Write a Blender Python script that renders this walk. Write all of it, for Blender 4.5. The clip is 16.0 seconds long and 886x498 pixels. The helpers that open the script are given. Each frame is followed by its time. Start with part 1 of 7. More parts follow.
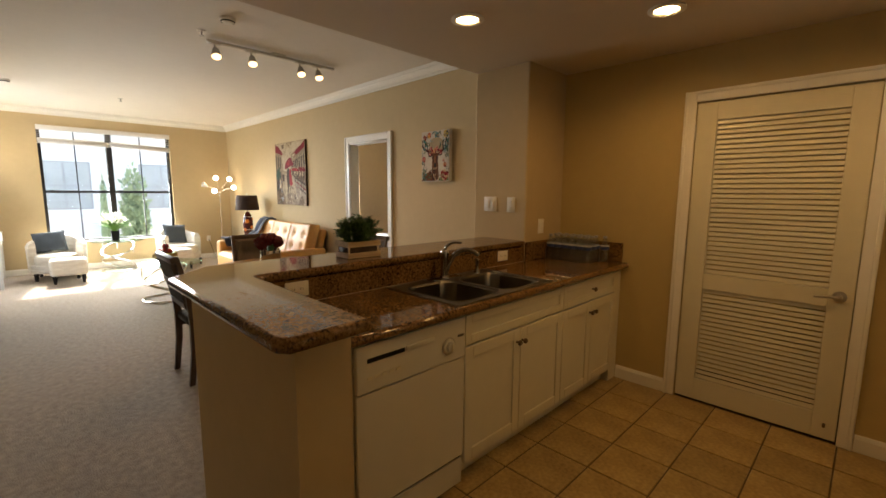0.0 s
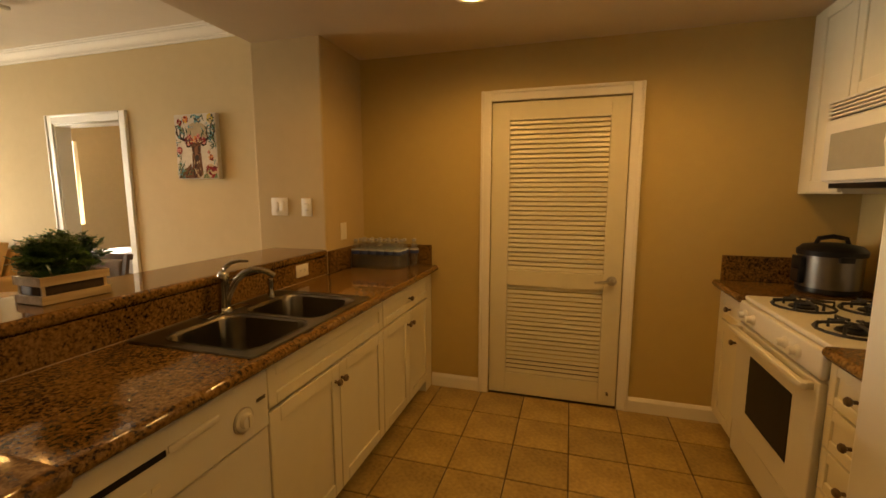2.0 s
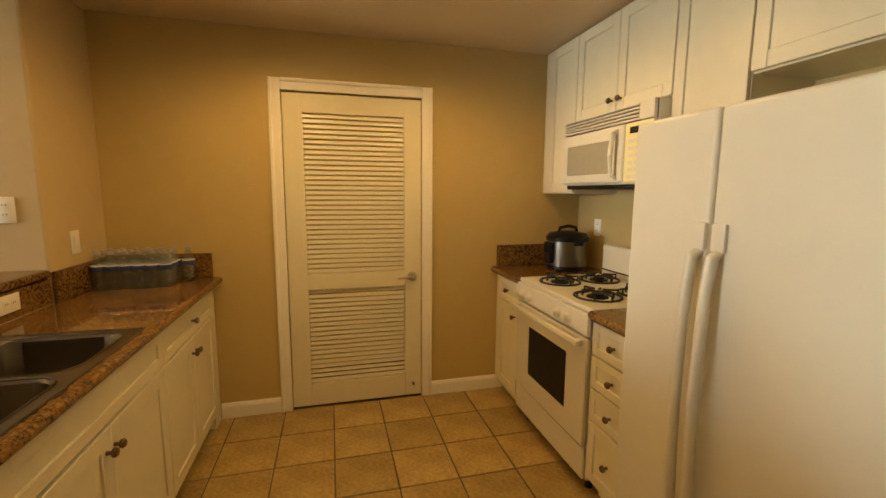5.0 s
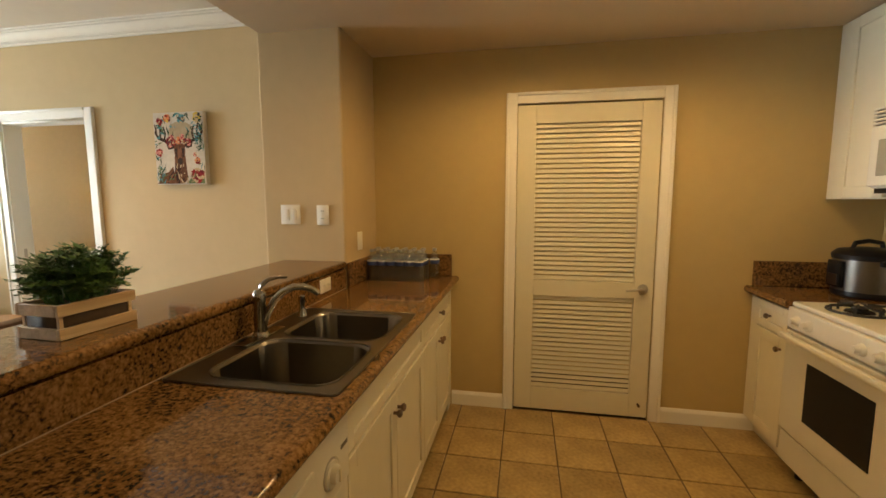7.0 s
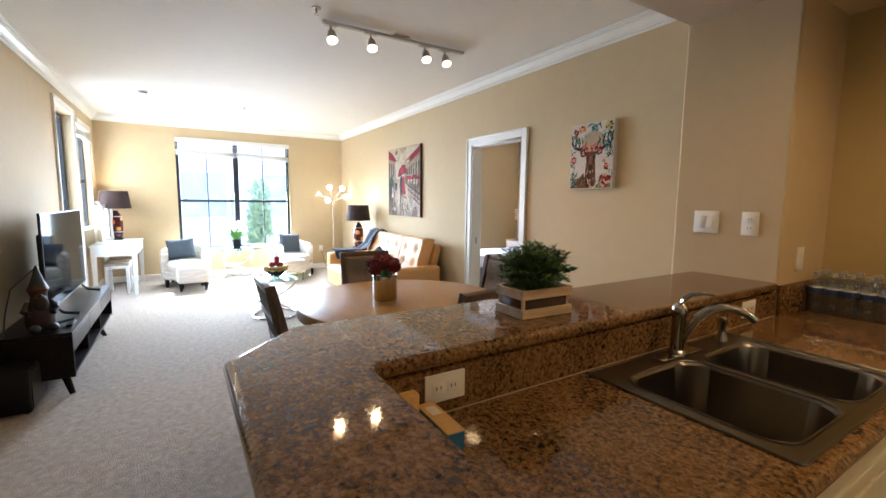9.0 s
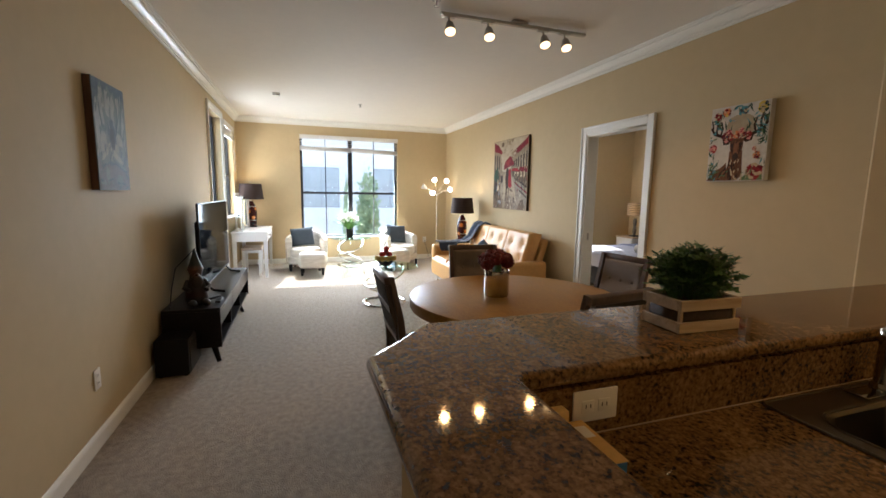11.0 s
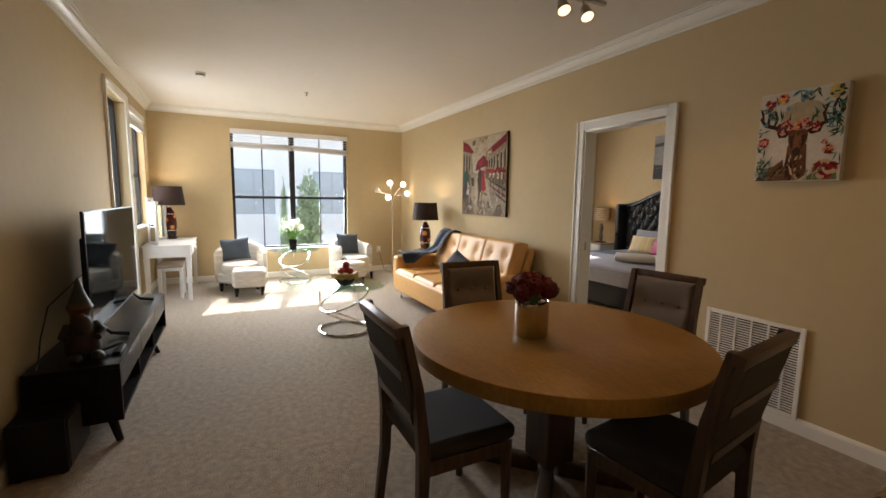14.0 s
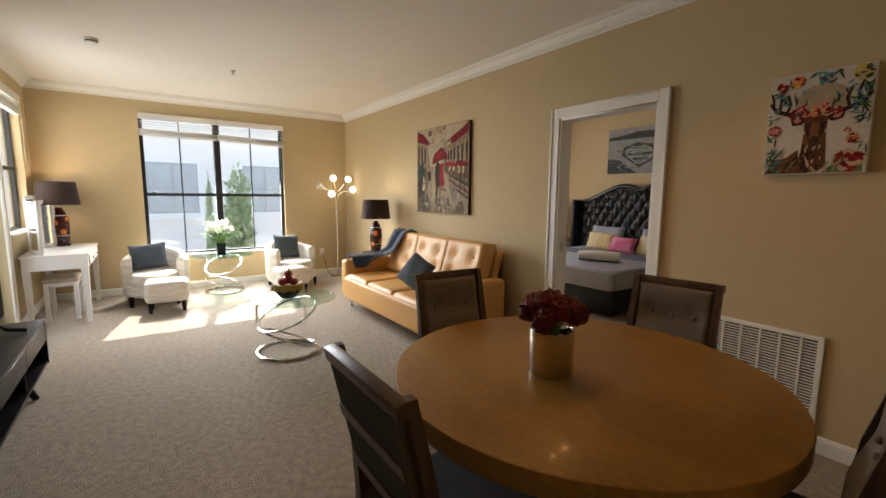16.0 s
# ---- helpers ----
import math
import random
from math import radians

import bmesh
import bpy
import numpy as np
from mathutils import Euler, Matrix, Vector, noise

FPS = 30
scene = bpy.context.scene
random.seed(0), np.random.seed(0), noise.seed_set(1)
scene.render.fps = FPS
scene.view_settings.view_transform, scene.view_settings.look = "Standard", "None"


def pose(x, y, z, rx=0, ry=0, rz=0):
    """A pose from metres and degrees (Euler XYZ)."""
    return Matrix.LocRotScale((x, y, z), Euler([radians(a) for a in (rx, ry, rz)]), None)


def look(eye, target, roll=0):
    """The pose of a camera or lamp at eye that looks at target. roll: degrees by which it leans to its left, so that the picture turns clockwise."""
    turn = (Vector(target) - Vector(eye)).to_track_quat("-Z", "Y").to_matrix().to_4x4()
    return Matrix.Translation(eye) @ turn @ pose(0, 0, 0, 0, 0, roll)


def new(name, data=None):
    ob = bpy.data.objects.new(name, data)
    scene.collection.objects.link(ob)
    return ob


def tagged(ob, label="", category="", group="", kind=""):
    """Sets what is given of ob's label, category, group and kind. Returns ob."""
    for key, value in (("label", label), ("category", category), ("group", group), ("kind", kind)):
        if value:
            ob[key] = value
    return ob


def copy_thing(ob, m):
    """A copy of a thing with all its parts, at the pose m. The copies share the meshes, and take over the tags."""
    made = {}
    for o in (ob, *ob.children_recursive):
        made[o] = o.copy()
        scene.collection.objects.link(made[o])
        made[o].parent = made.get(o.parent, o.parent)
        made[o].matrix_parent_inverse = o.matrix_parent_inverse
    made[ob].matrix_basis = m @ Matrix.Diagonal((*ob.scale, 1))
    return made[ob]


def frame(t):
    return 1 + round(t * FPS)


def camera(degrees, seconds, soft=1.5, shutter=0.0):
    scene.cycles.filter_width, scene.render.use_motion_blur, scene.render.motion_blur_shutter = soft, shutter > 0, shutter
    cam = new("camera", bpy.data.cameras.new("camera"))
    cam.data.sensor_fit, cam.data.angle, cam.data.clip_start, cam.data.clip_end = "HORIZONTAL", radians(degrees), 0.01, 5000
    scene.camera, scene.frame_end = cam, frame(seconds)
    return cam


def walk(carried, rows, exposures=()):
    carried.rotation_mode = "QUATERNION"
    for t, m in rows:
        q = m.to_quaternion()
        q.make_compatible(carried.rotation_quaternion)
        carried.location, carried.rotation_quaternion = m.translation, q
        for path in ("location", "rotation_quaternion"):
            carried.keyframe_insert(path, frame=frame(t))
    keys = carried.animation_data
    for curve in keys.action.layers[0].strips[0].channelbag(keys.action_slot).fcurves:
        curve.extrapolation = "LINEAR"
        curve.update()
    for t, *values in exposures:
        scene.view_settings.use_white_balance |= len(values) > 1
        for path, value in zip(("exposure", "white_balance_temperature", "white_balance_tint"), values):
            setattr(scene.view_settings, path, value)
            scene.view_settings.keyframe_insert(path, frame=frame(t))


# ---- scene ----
cam = camera(92.3, 16.0, soft=1.6)
PATH = [
    (0, (0.211, 0.292, 1.437), (-1.195, 1.689, 1.172), 0.4),
    (0.5, (0.055, 0.336, 1.435), (-1.196, 1.877, 1.187), -0.6),
    (1, (-0.064, 0.392, 1.424), (-1.202, 2.013, 1.146), -1.1),
    (1.5, (-0.135, 0.517, 1.421), (-1.108, 2.243, 1.148), -1.0),
    (2, (-0.147, 0.622, 1.434), (-0.715, 2.522, 1.173), -0.0),
    (2.5, (-0.152, 0.693, 1.429), (-0.276, 2.673, 1.173), -0.2),
    (3, (-0.259, 0.714, 1.454), (0.062, 2.668, 1.171), -0.5),
    (3.2, (-0.276, 0.709, 1.429), (0.166, 2.64, 1.157), -0.8),
    (5.3, (-0.414, 0.719, 1.434), (0.091, 2.637, 1.171), 0.4),
    (5.5, (-0.423, 0.714, 1.418), (0.013, 2.65, 1.168), 0.4),
    (6, (-0.468, 0.721, 1.423), (-0.26, 2.695, 1.175), 0.3),
    (6.5, (-0.535, 0.712, 1.426), (-0.613, 2.696, 1.187), 0.1),
    (7, (-0.614, 0.692, 1.423), (-0.991, 2.644, 1.199), -0.1),
    (7.5, (-0.68, 0.664, 1.422), (-1.445, 2.497, 1.185), -0.1),
    (8, (-0.748, 0.65, 1.428), (-2.022, 2.174, 1.192), -0.1),
    (8.5, (-0.781, 0.658, 1.435), (-2.313, 1.924, 1.21), 0.2),
    (9, (-0.786, 0.642, 1.439), (-2.48, 1.682, 1.215), 0.6),
    (9.5, (-0.8, 0.625, 1.44), (-2.606, 1.452, 1.208), 0.9),
    (10, (-0.809, 0.621, 1.441), (-2.67, 1.313, 1.199), 0.6),
    (10.2, (-0.81, 0.619, 1.443), (-2.687, 1.265, 1.197), 0.8),
    (12.3, (-1.25, 0.495, 1.418), (-3.128, 1.126, 1.146), 0.9),
    (12.5, (-1.301, 0.517, 1.413), (-3.182, 1.145, 1.159), 0.9),
    (13, (-1.46, 0.555, 1.426), (-3.339, 1.193, 1.178), 2.0),
    (13.5, (-1.641, 0.548, 1.422), (-3.467, 1.324, 1.172), 2.1),
    (14, (-1.848, 0.496, 1.422), (-3.618, 1.398, 1.186), 0.8),
    (14.5, (-1.978, 0.53, 1.416), (-3.741, 1.436, 1.154), 0.6),
    (15, (-2.115, 0.609, 1.433), (-3.866, 1.541, 1.176), 1.9),
    (15.5, (-2.241, 0.622, 1.409), (-3.946, 1.633, 1.143), 2.1),
    (16, (-2.438, 0.584, 1.423), (-4.061, 1.725, 1.172), 0.5),
]
EXPOSURES = [(0.0, 2.05, 6900, 12), (1.5, 2.4, 8900, 13), (2.5, 2.83, 10200, 14), (3.2, 3.0, 9500, 10), (5.5, 3.12, 7050, 4), (7.0, 3.12, 6250, 4), (8.0, 3.05, 5600, 9), (9.0, 2.84, 5250, 11),
             (10.0, 2.40, 5350, 10), (12.5, 1.5, 6600, 14), (14.0, 1.6, 6600, 14), (16.0, 1.52, 6700, 14)]
walk(cam, [(t, look(eye, target, roll)) for t, eye, target, roll in PATH], EXPOSURES)

# ---- light ----
SUN_WAY = Vector((-2.28, 0.455, 2.2)).normalized()
world = bpy.data.worlds.new("sky")
scene.world = world
world.use_nodes = True
wn = world.node_tree.nodes
sky = wn.new("ShaderNodeTexSky")
sky.sky_type = "NISHITA"
sky.sun_disc = False
sky.sun_elevation = math.asin(SUN_WAY.z)
sky.sun_rotation = math.atan2(SUN_WAY.x, SUN_WAY.y)
wn["Background"].inputs["Strength"].default_value = 0.15
world.node_tree.links.new(sky.outputs[0], wn["Background"].inputs["Color"])


def lamp(name, kind, m, energy, colour=(1, 1, 1), **props):
    data = bpy.data.lights.new(name, kind)
    data.energy, data.color = energy, colour
    for key, value in props.items():
        if key == "size":
            data.size = value
        elif key == "size_y":
            data.shape, data.size_y = "RECTANGLE", value
        elif key == "angle":
            data.angle = value
        elif key == "spread":
            data.spread = radians(value)
        elif key == "radius":
            data.shadow_soft_size = value
        elif key == "cone":
            data.spot_size, data.spot_blend = radians(value), 0.6
    ob = new(name, data)
    ob.matrix_world = m
    return ob


WARM = (1.0, 0.57, 0.20)
SOFT = (1.0, 0.82, 0.58)
lamp("sun", "SUN", look(SUN_WAY * 20, (0, 0, 0)), 5.0, (1.0, 0.95, 0.88), angle=radians(0.6))
lamp("window_light", "AREA", look((-9.95, 1.56, 1.5), (-8.45, 1.56, 0.3)), 56, (0.88, 0.95, 1.0), size=1.85, size_y=1.85, spread=125)
lamp("patio_window_light", "AREA", look((-8.9, -0.75, 1.75), (-8.9, 3, 1.5)), 8.5, (0.93, 0.97, 1.0), size=0.75, size_y=1.5)
lamp("patio_door_light", "AREA", look((-7.75, -0.95, 1.4), (-7.75, 3, 1.2)), 4, (0.93, 0.97, 1.0), size=0.8, size_y=2.0)
# Added fill for the bedroom, set in an opening out of view.
lamp("bedroom_fill_light", "AREA", look((-8.2, 5.15, 1.6), (-5, 5.3, 1.0)), 11, (0.93, 0.97, 1.0), size=1.4, size_y=1.4)
# The last two are guessed, added out of view to brighten the kitchen.
DOWNLIGHTS = ((-1.46, 2.13, 0.9), (-0.64, 2.75, 3.5), (-0.35, 1.35, 1.0), (0.22, 2.62, 3.9))
for x, y, power in DOWNLIGHTS:
    lamp("downlight_beam", "SPOT", look((x, y, 2.36), (x, y, 0)), power, WARM, radius=0.06, cone=168)
for y in (1.675, 1.995, 2.485, 2.685):
    lamp("track_beam", "SPOT", look((-4.08, y, 2.58), (-3.1, y - 0.1, 0.4)), 2.2, (1.0, 0.52, 0.17), radius=0.035, cone=120)

# ---- helpers ----


def nodes_of(name):
    m = bpy.data.materials.new(name)
    m.use_nodes = True
    return m, m.node_tree.nodes, m.node_tree.links, m.node_tree.nodes["Principled BSDF"]


def mat(name, colour, rough=0.5, metal=0.0, vary=0.08, scale=8.0, bump=0.0, bump_scale=60.0, stretch=(1, 1, 1), coat=0.0, sheen=0.0, colour2=None, random_vary=0.0, spec=None):
    """A surface with broad and fine colour variation, roughness wear and fine relief."""
    m, n, l, b = nodes_of(name)
    tc = n.new("ShaderNodeTexCoord")
    mp = n.new("ShaderNodeMapping")
    mp.inputs["Scale"].default_value = stretch
    l.new(tc.outputs["Object"], mp.inputs[0])
    big = n.new("ShaderNodeTexNoise")
    big.inputs["Scale"].default_value, big.inputs["Detail"].default_value = scale * 0.25, 3
    fine = n.new("ShaderNodeTexNoise")
    fine.inputs["Scale"].default_value, fine.inputs["Detail"].default_value = scale * 3, 5
    l.new(mp.outputs[0], big.inputs["Vector"])
    l.new(mp.outputs[0], fine.inputs["Vector"])
    mix = n.new("ShaderNodeMix")
    mix.data_type = "FLOAT"
    mix.inputs[0].default_value = 0.5
    l.new(big.outputs["Fac"], mix.inputs[2])
    l.new(fine.outputs["Fac"], mix.inputs[3])
    ramp = n.new("ShaderNodeValToRGB")
    lo = colour2 if colour2 else tuple(c * (1 - vary) for c in colour)
    hi = colour if colour2 else tuple(min(1, c * (1 + vary)) for c in colour)
    ramp.color_ramp.elements[0].position, ramp.color_ramp.elements[0].color = 0.35, (*lo, 1)
    ramp.color_ramp.elements[1].position, ramp.color_ramp.elements[1].color = 0.65, (*hi, 1)
    l.new(mix.outputs[0], ramp.inputs[0])
    out = ramp.outputs[0]
    if random_vary:
        info = n.new("ShaderNodeObjectInfo")
        hsv = n.new("ShaderNodeHueSaturation")
        mr = n.new("ShaderNodeMapRange")
        mr.inputs["To Min"].default_value, mr.inputs["To Max"].default_value = 1 - random_vary, 1 + random_vary
        l.new(info.outputs["Random"], mr.inputs[0])
        l.new(mr.outputs[0], hsv.inputs["Value"])
        l.new(out, hsv.inputs["Color"])
        out = hsv.outputs[0]
    l.new(out, b.inputs["Base Color"])
    rr = n.new("ShaderNodeMapRange")
    rr.inputs["To Min"].default_value, rr.inputs["To Max"].default_value = max(0.02, rough * 0.85), min(1, rough * 1.15)
    l.new(big.outputs["Fac"], rr.inputs[0])
    l.new(rr.outputs[0], b.inputs["Roughness"])
    b.inputs["Metallic"].default_value = metal
    b.inputs["Coat Weight"].default_value = coat
    b.inputs["Sheen Weight"].default_value = sheen
    if spec is not None:
        b.inputs["Specular IOR Level"].default_value = spec
    if bump:
        bn = n.new("ShaderNodeTexNoise")
        bn.inputs["Scale"].default_value, bn.inputs["Detail"].default_value = bump_scale, 4
        l.new(mp.outputs[0], bn.inputs["Vector"])
        bp = n.new("ShaderNodeBump")
        bp.inputs["Strength"].default_value, bp.inputs["Distance"].default_value = bump, 0.005
        l.new(bn.outputs["Fac"], bp.inputs["Height"])
        l.new(bp.outputs[0], b.inputs["Normal"])
    return m


def granite_mat(name):
    m, n, l, b = nodes_of(name)
    tc = n.new("ShaderNodeTexCoord")
    v1 = n.new("ShaderNodeTexVoronoi")
    v1.inputs["Scale"].default_value = 150
    v1.inputs["Randomness"].default_value = 1
    no = n.new("ShaderNodeTexNoise")
    no.inputs["Scale"].default_value, no.inputs["Detail"].default_value, no.inputs["Roughness"].default_value = 72, 5, 0.66
    big = n.new("ShaderNodeTexNoise")
    big.inputs["Scale"].default_value, big.inputs["Detail"].default_value = 5, 3
    for t in (v1, no, big):
        l.new(tc.outputs["Object"], t.inputs["Vector"])
    add = n.new("ShaderNodeMath")
    add.operation = "MULTIPLY_ADD"
    add.inputs[1].default_value = 0.35
    l.new(big.outputs["Fac"], add.inputs[0])
    l.new(no.outputs["Fac"], add.inputs[2])
    sep = n.new("ShaderNodeSeparateColor")
    l.new(v1.outputs["Color"], sep.inputs[0])
    add2 = n.new("ShaderNodeMath")
    add2.operation = "MULTIPLY_ADD"
    add2.inputs[1].default_value = 0.20
    l.new(sep.outputs[0], add2.inputs[0])
    l.new(add.outputs[0], add2.inputs[2])
    r = n.new("ShaderNodeValToRGB")
    e = r.color_ramp.elements
    e[0].position, e[0].color = 0.58, (0.018, 0.012, 0.009, 1)
    e[1].position, e[1].color = 0.98, (0.27, 0.155, 0.060, 1)
    for p, c in ((0.64, (0.040, 0.023, 0.013, 1)), (0.70, (0.115, 0.058, 0.020, 1)), (0.83, (0.185, 0.098, 0.033, 1))):
        x = e.new(p)
        x.color = c
    l.new(add2.outputs[0], r.inputs[0])
    l.new(r.outputs[0], b.inputs["Base Color"])
    b.inputs["Roughness"].default_value = 0.055
    b.inputs["Specular IOR Level"].default_value = 0.42
    bp = n.new("ShaderNodeBump")
    bp.inputs["Strength"].default_value, bp.inputs["Distance"].default_value = 0.01, 0.0005
    l.new(no.outputs["Fac"], bp.inputs["Height"])
    l.new(bp.outputs[0], b.inputs["Normal"])
    return m


def wood_mat(name, dark, light, axis=0, rough=0.35, scale=6.0, coat=0.0):
    m, n, l, b = nodes_of(name)
    tc = n.new("ShaderNodeTexCoord")
    mp = n.new("ShaderNodeMapping")
    st = [9.0, 9.0, 9.0]
    st[axis] = 0.6
    mp.inputs["Scale"].default_value = st
    l.new(tc.outputs["Object"], mp.inputs[0])
    no = n.new("ShaderNodeTexNoise")
    no.inputs["Scale"].default_value, no.inputs["Detail"].default_value, no.inputs["Distortion"].default_value = scale, 8, 0.6
    l.new(mp.outputs[0], no.inputs["Vector"])
    big = n.new("ShaderNodeTexNoise")
    big.inputs["Scale"].default_value = 2.2
    l.new(tc.outputs["Object"], big.inputs["Vector"])
    ad = n.new("ShaderNodeMath")
    ad.operation = "MULTIPLY_ADD"
    ad.inputs[1].default_value = 0.5
    l.new(big.outputs["Fac"], ad.inputs[0])
    l.new(no.outputs["Fac"], ad.inputs[2])
    r = n.new("ShaderNodeValToRGB")
    r.color_ramp.elements[0].position, r.color_ramp.elements[0].color = 0.55, (*dark, 1)
    r.color_ramp.elements[1].position, r.color_ramp.elements[1].color = 0.95, (*light, 1)
    l.new(ad.outputs[0], r.inputs[0])
    l.new(r.outputs[0], b.inputs["Base Color"])
    b.inputs["Roughness"].default_value = rough
    b.inputs["Coat Weight"].default_value = coat
    bp = n.new("ShaderNodeBump")
    bp.inputs["Strength"].default_value, bp.inputs["Distance"].default_value = 0.12, 0.002
    l.new(no.outputs["Fac"], bp.inputs["Height"])
    l.new(bp.outputs[0], b.inputs["Normal"])
    return m


def glass_mat(name, tint=(0.9, 1, 0.97), rough=0.0, clear=0.0, gloss=0.035):
    m, n, l, b = nodes_of(name)
    b.inputs["Base Color"].default_value = (*tint, 1)
    b.inputs["Roughness"].default_value = rough
    b.inputs["Transmission Weight"].default_value = 1.0
    b.inputs["IOR"].default_value = 1.45
    if clear:
        tr = n.new("ShaderNodeBsdfTransparent")
        tr.inputs[0].default_value = (*tint, 1)
        gl = n.new("ShaderNodeBsdfGlossy")
        gl.inputs["Roughness"].default_value = rough
        lw = n.new("ShaderNodeLayerWeight")
        lw.inputs[0].default_value = 0.5
        pw = n.new("ShaderNodeMath")
        pw.operation, pw.inputs[1].default_value = "POWER", 4.0
        l.new(lw.outputs["Facing"], pw.inputs[0])
        fr = n.new("ShaderNodeMath")
        fr.operation, fr.inputs[1].default_value, fr.inputs[2].default_value = "MULTIPLY_ADD", 0.55, gloss
        l.new(pw.outputs[0], fr.inputs[0])
        mx = n.new("ShaderNodeMixShader")
        l.new(fr.outputs[0], mx.inputs[0])
        l.new(tr.outputs[0], mx.inputs[1])
        l.new(gl.outputs[0], mx.inputs[2])
        l.new(mx.outputs[0], n["Material Output"].inputs[0])
    return m


def glow_mat(name, colour, strength):
    m, n, l, b = nodes_of(name)
    b.inputs["Base Color"].default_value = (0.9, 0.88, 0.82, 1)
    b.inputs["Emission Color"].default_value = (*colour, 1)
    b.inputs["Emission Strength"].default_value = strength
    b.inputs["Roughness"].default_value = 0.3
    return m


def box(bm, x0, y0, z0, x1, y1, z1, bevel=0.0, seg=2, m=None):
    """A box from corner to corner, with bevelled edges, added to bm."""
    c = Matrix.Translation(((x0 + x1) / 2, (y0 + y1) / 2, (z0 + z1) / 2)) @ Matrix.Diagonal((abs(x1 - x0), abs(y1 - y0), abs(z1 - z0), 1))
    if m is not None:
        c = m @ c
    r = bmesh.ops.create_cube(bm, size=1, matrix=c)
    if bevel:
        es = list({e for v in r["verts"] for e in v.link_edges})
        bmesh.ops.bevel(bm, geom=es, offset=bevel, segments=seg, profile=0.5, affect="EDGES", clamp_overlap=True)
    return bm


def cyl(bm, p0, p1, r0, r1=None, seg=20, caps=True):
    p0, p1 = Vector(p0), Vector(p1)
    d = p1 - p0
    m = Matrix.Translation((p0 + p1) / 2) @ d.to_track_quat("Z", "Y").to_matrix().to_4x4()
    bmesh.ops.create_cone(bm, cap_ends=caps, segments=seg, radius1=r0, radius2=r0 if r1 is None else r1, depth=d.length, matrix=m)
    return bm


def ball(bm, c, r, scale=(1, 1, 1), seg=16):
    bmesh.ops.create_uvsphere(bm, u_segments=seg, v_segments=max(6, seg * 2 // 3), radius=r, matrix=Matrix.Translation(c) @ Matrix.Diagonal((*scale, 1)))
    return bm


def lathe(bm, profile, c=(0, 0, 0), seg=28, sx=1.0, sy=1.0, m=None):
    """A turned shape: profile of (radius, height) round the z axis."""
    rings = []
    for r, z in profile:
        ring = []
        for k in range(seg):
            a = 2 * math.pi * k / seg
            p = Vector((c[0] + sx * r * math.cos(a), c[1] + sy * r * math.sin(a), c[2] + z))
            ring.append(bm.verts.new(m @ p if m is not None else p))
        rings.append(ring)
    for a, b in zip(rings, rings[1:]):
        for k in range(seg):
            bm.faces.new((a[k], a[(k + 1) % seg], b[(k + 1) % seg], b[k]))
    for ring, flip, end in ((rings[0], True, profile[0]), (rings[-1], False, profile[-1])):
        if end[0] < 0.001:
            bmesh.ops.pointmerge(bm, verts=ring, merge_co=sum((v.co for v in ring), Vector()) / seg)
    return bm


def tube(bm, pts, r, seg=10, closed=False, taper=None):
    """A round bar along points."""
    pts = [Vector(p) for p in pts]
    n = len(pts)
    rings = []
    up = Vector((0.13, 0.27, 0.95)).normalized()
    for i, p in enumerate(pts):
        a = pts[(i - 1) % n] if closed or i else p
        b = pts[(i + 1) % n] if closed or i < n - 1 else p
        d = (b - a).normalized()
        s = d.cross(up)
        if s.length < 1e-3:
            s = d.cross(Vector((1, 0, 0)))
        s.normalize()
        u = s.cross(d)
        rr = r if taper is None else r * (1 + (taper - 1) * i / (n - 1))
        rings.append([bm.verts.new(p + rr * (math.cos(2 * math.pi * k / seg) * s + math.sin(2 * math.pi * k / seg) * u)) for k in range(seg)])
    pairs = list(zip(rings, rings[1:])) + ([(rings[-1], rings[0])] if closed else [])
    for a, b in pairs:
        for k in range(seg):
            bm.faces.new((a[k], a[(k + 1) % seg], b[(k + 1) % seg], b[k]))
    if not closed:
        bm.faces.new(rings[0][::-1])
        bm.faces.new(rings[-1])
    return bm


def prism(bm, outline, z0, z1, bevel=0.0, seg=3):
    """An upright slab over an outline of (x, y)."""
    lo = [bm.verts.new((x, y, z0)) for x, y in outline]
    hi = [bm.verts.new((x, y, z1)) for x, y in outline]
    k = len(outline)
    fs = [bm.faces.new(lo[::-1]), bm.faces.new(hi)]
    for i in range(k):
        fs.append(bm.faces.new((lo[i], lo[(i + 1) % k], hi[(i + 1) % k], hi[i])))
    bmesh.ops.recalc_face_normals(bm, faces=fs)
    if bevel:
        es = [e for e in {e for f in fs[:2] for e in f.edges}]
        bmesh.ops.bevel(bm, geom=es, offset=bevel, segments=seg, profile=0.5, affect="EDGES", clamp_overlap=True)
    return bm


def mesh_of(name, bm, material, smooth=True):
    bmesh.ops.recalc_face_normals(bm, faces=bm.faces)
    me = bpy.data.meshes.new(name)
    bm.to_mesh(me)
    bm.free()
    me.materials.append(material)
    if smooth:
        me.shade_smooth()
        me.set_sharp_from_angle(angle=radians(38))
        for f in me.polygons:
            if f.area > 0.02:
                f.use_smooth = False
    return me


def part(name, bm, material, parent, label=""):
    ob = new(name, mesh_of(name, bm, material))
    ob.parent = parent
    if label:
        ob["label"] = label
    return ob


def thing(name, label, category, group="", at=(0, 0, 0), rz=0):
    ob = tagged(new(name), label, category, group)
    ob.matrix_world = pose(*at, 0, 0, rz)
    return ob


def single(name, bm, material, label, category="", group="", kind=""):
    return tagged(new(name, mesh_of(name, bm, material)), label, category, group, kind)


def B(*a, **k):
    return box(bmesh.new(), *a, **k)


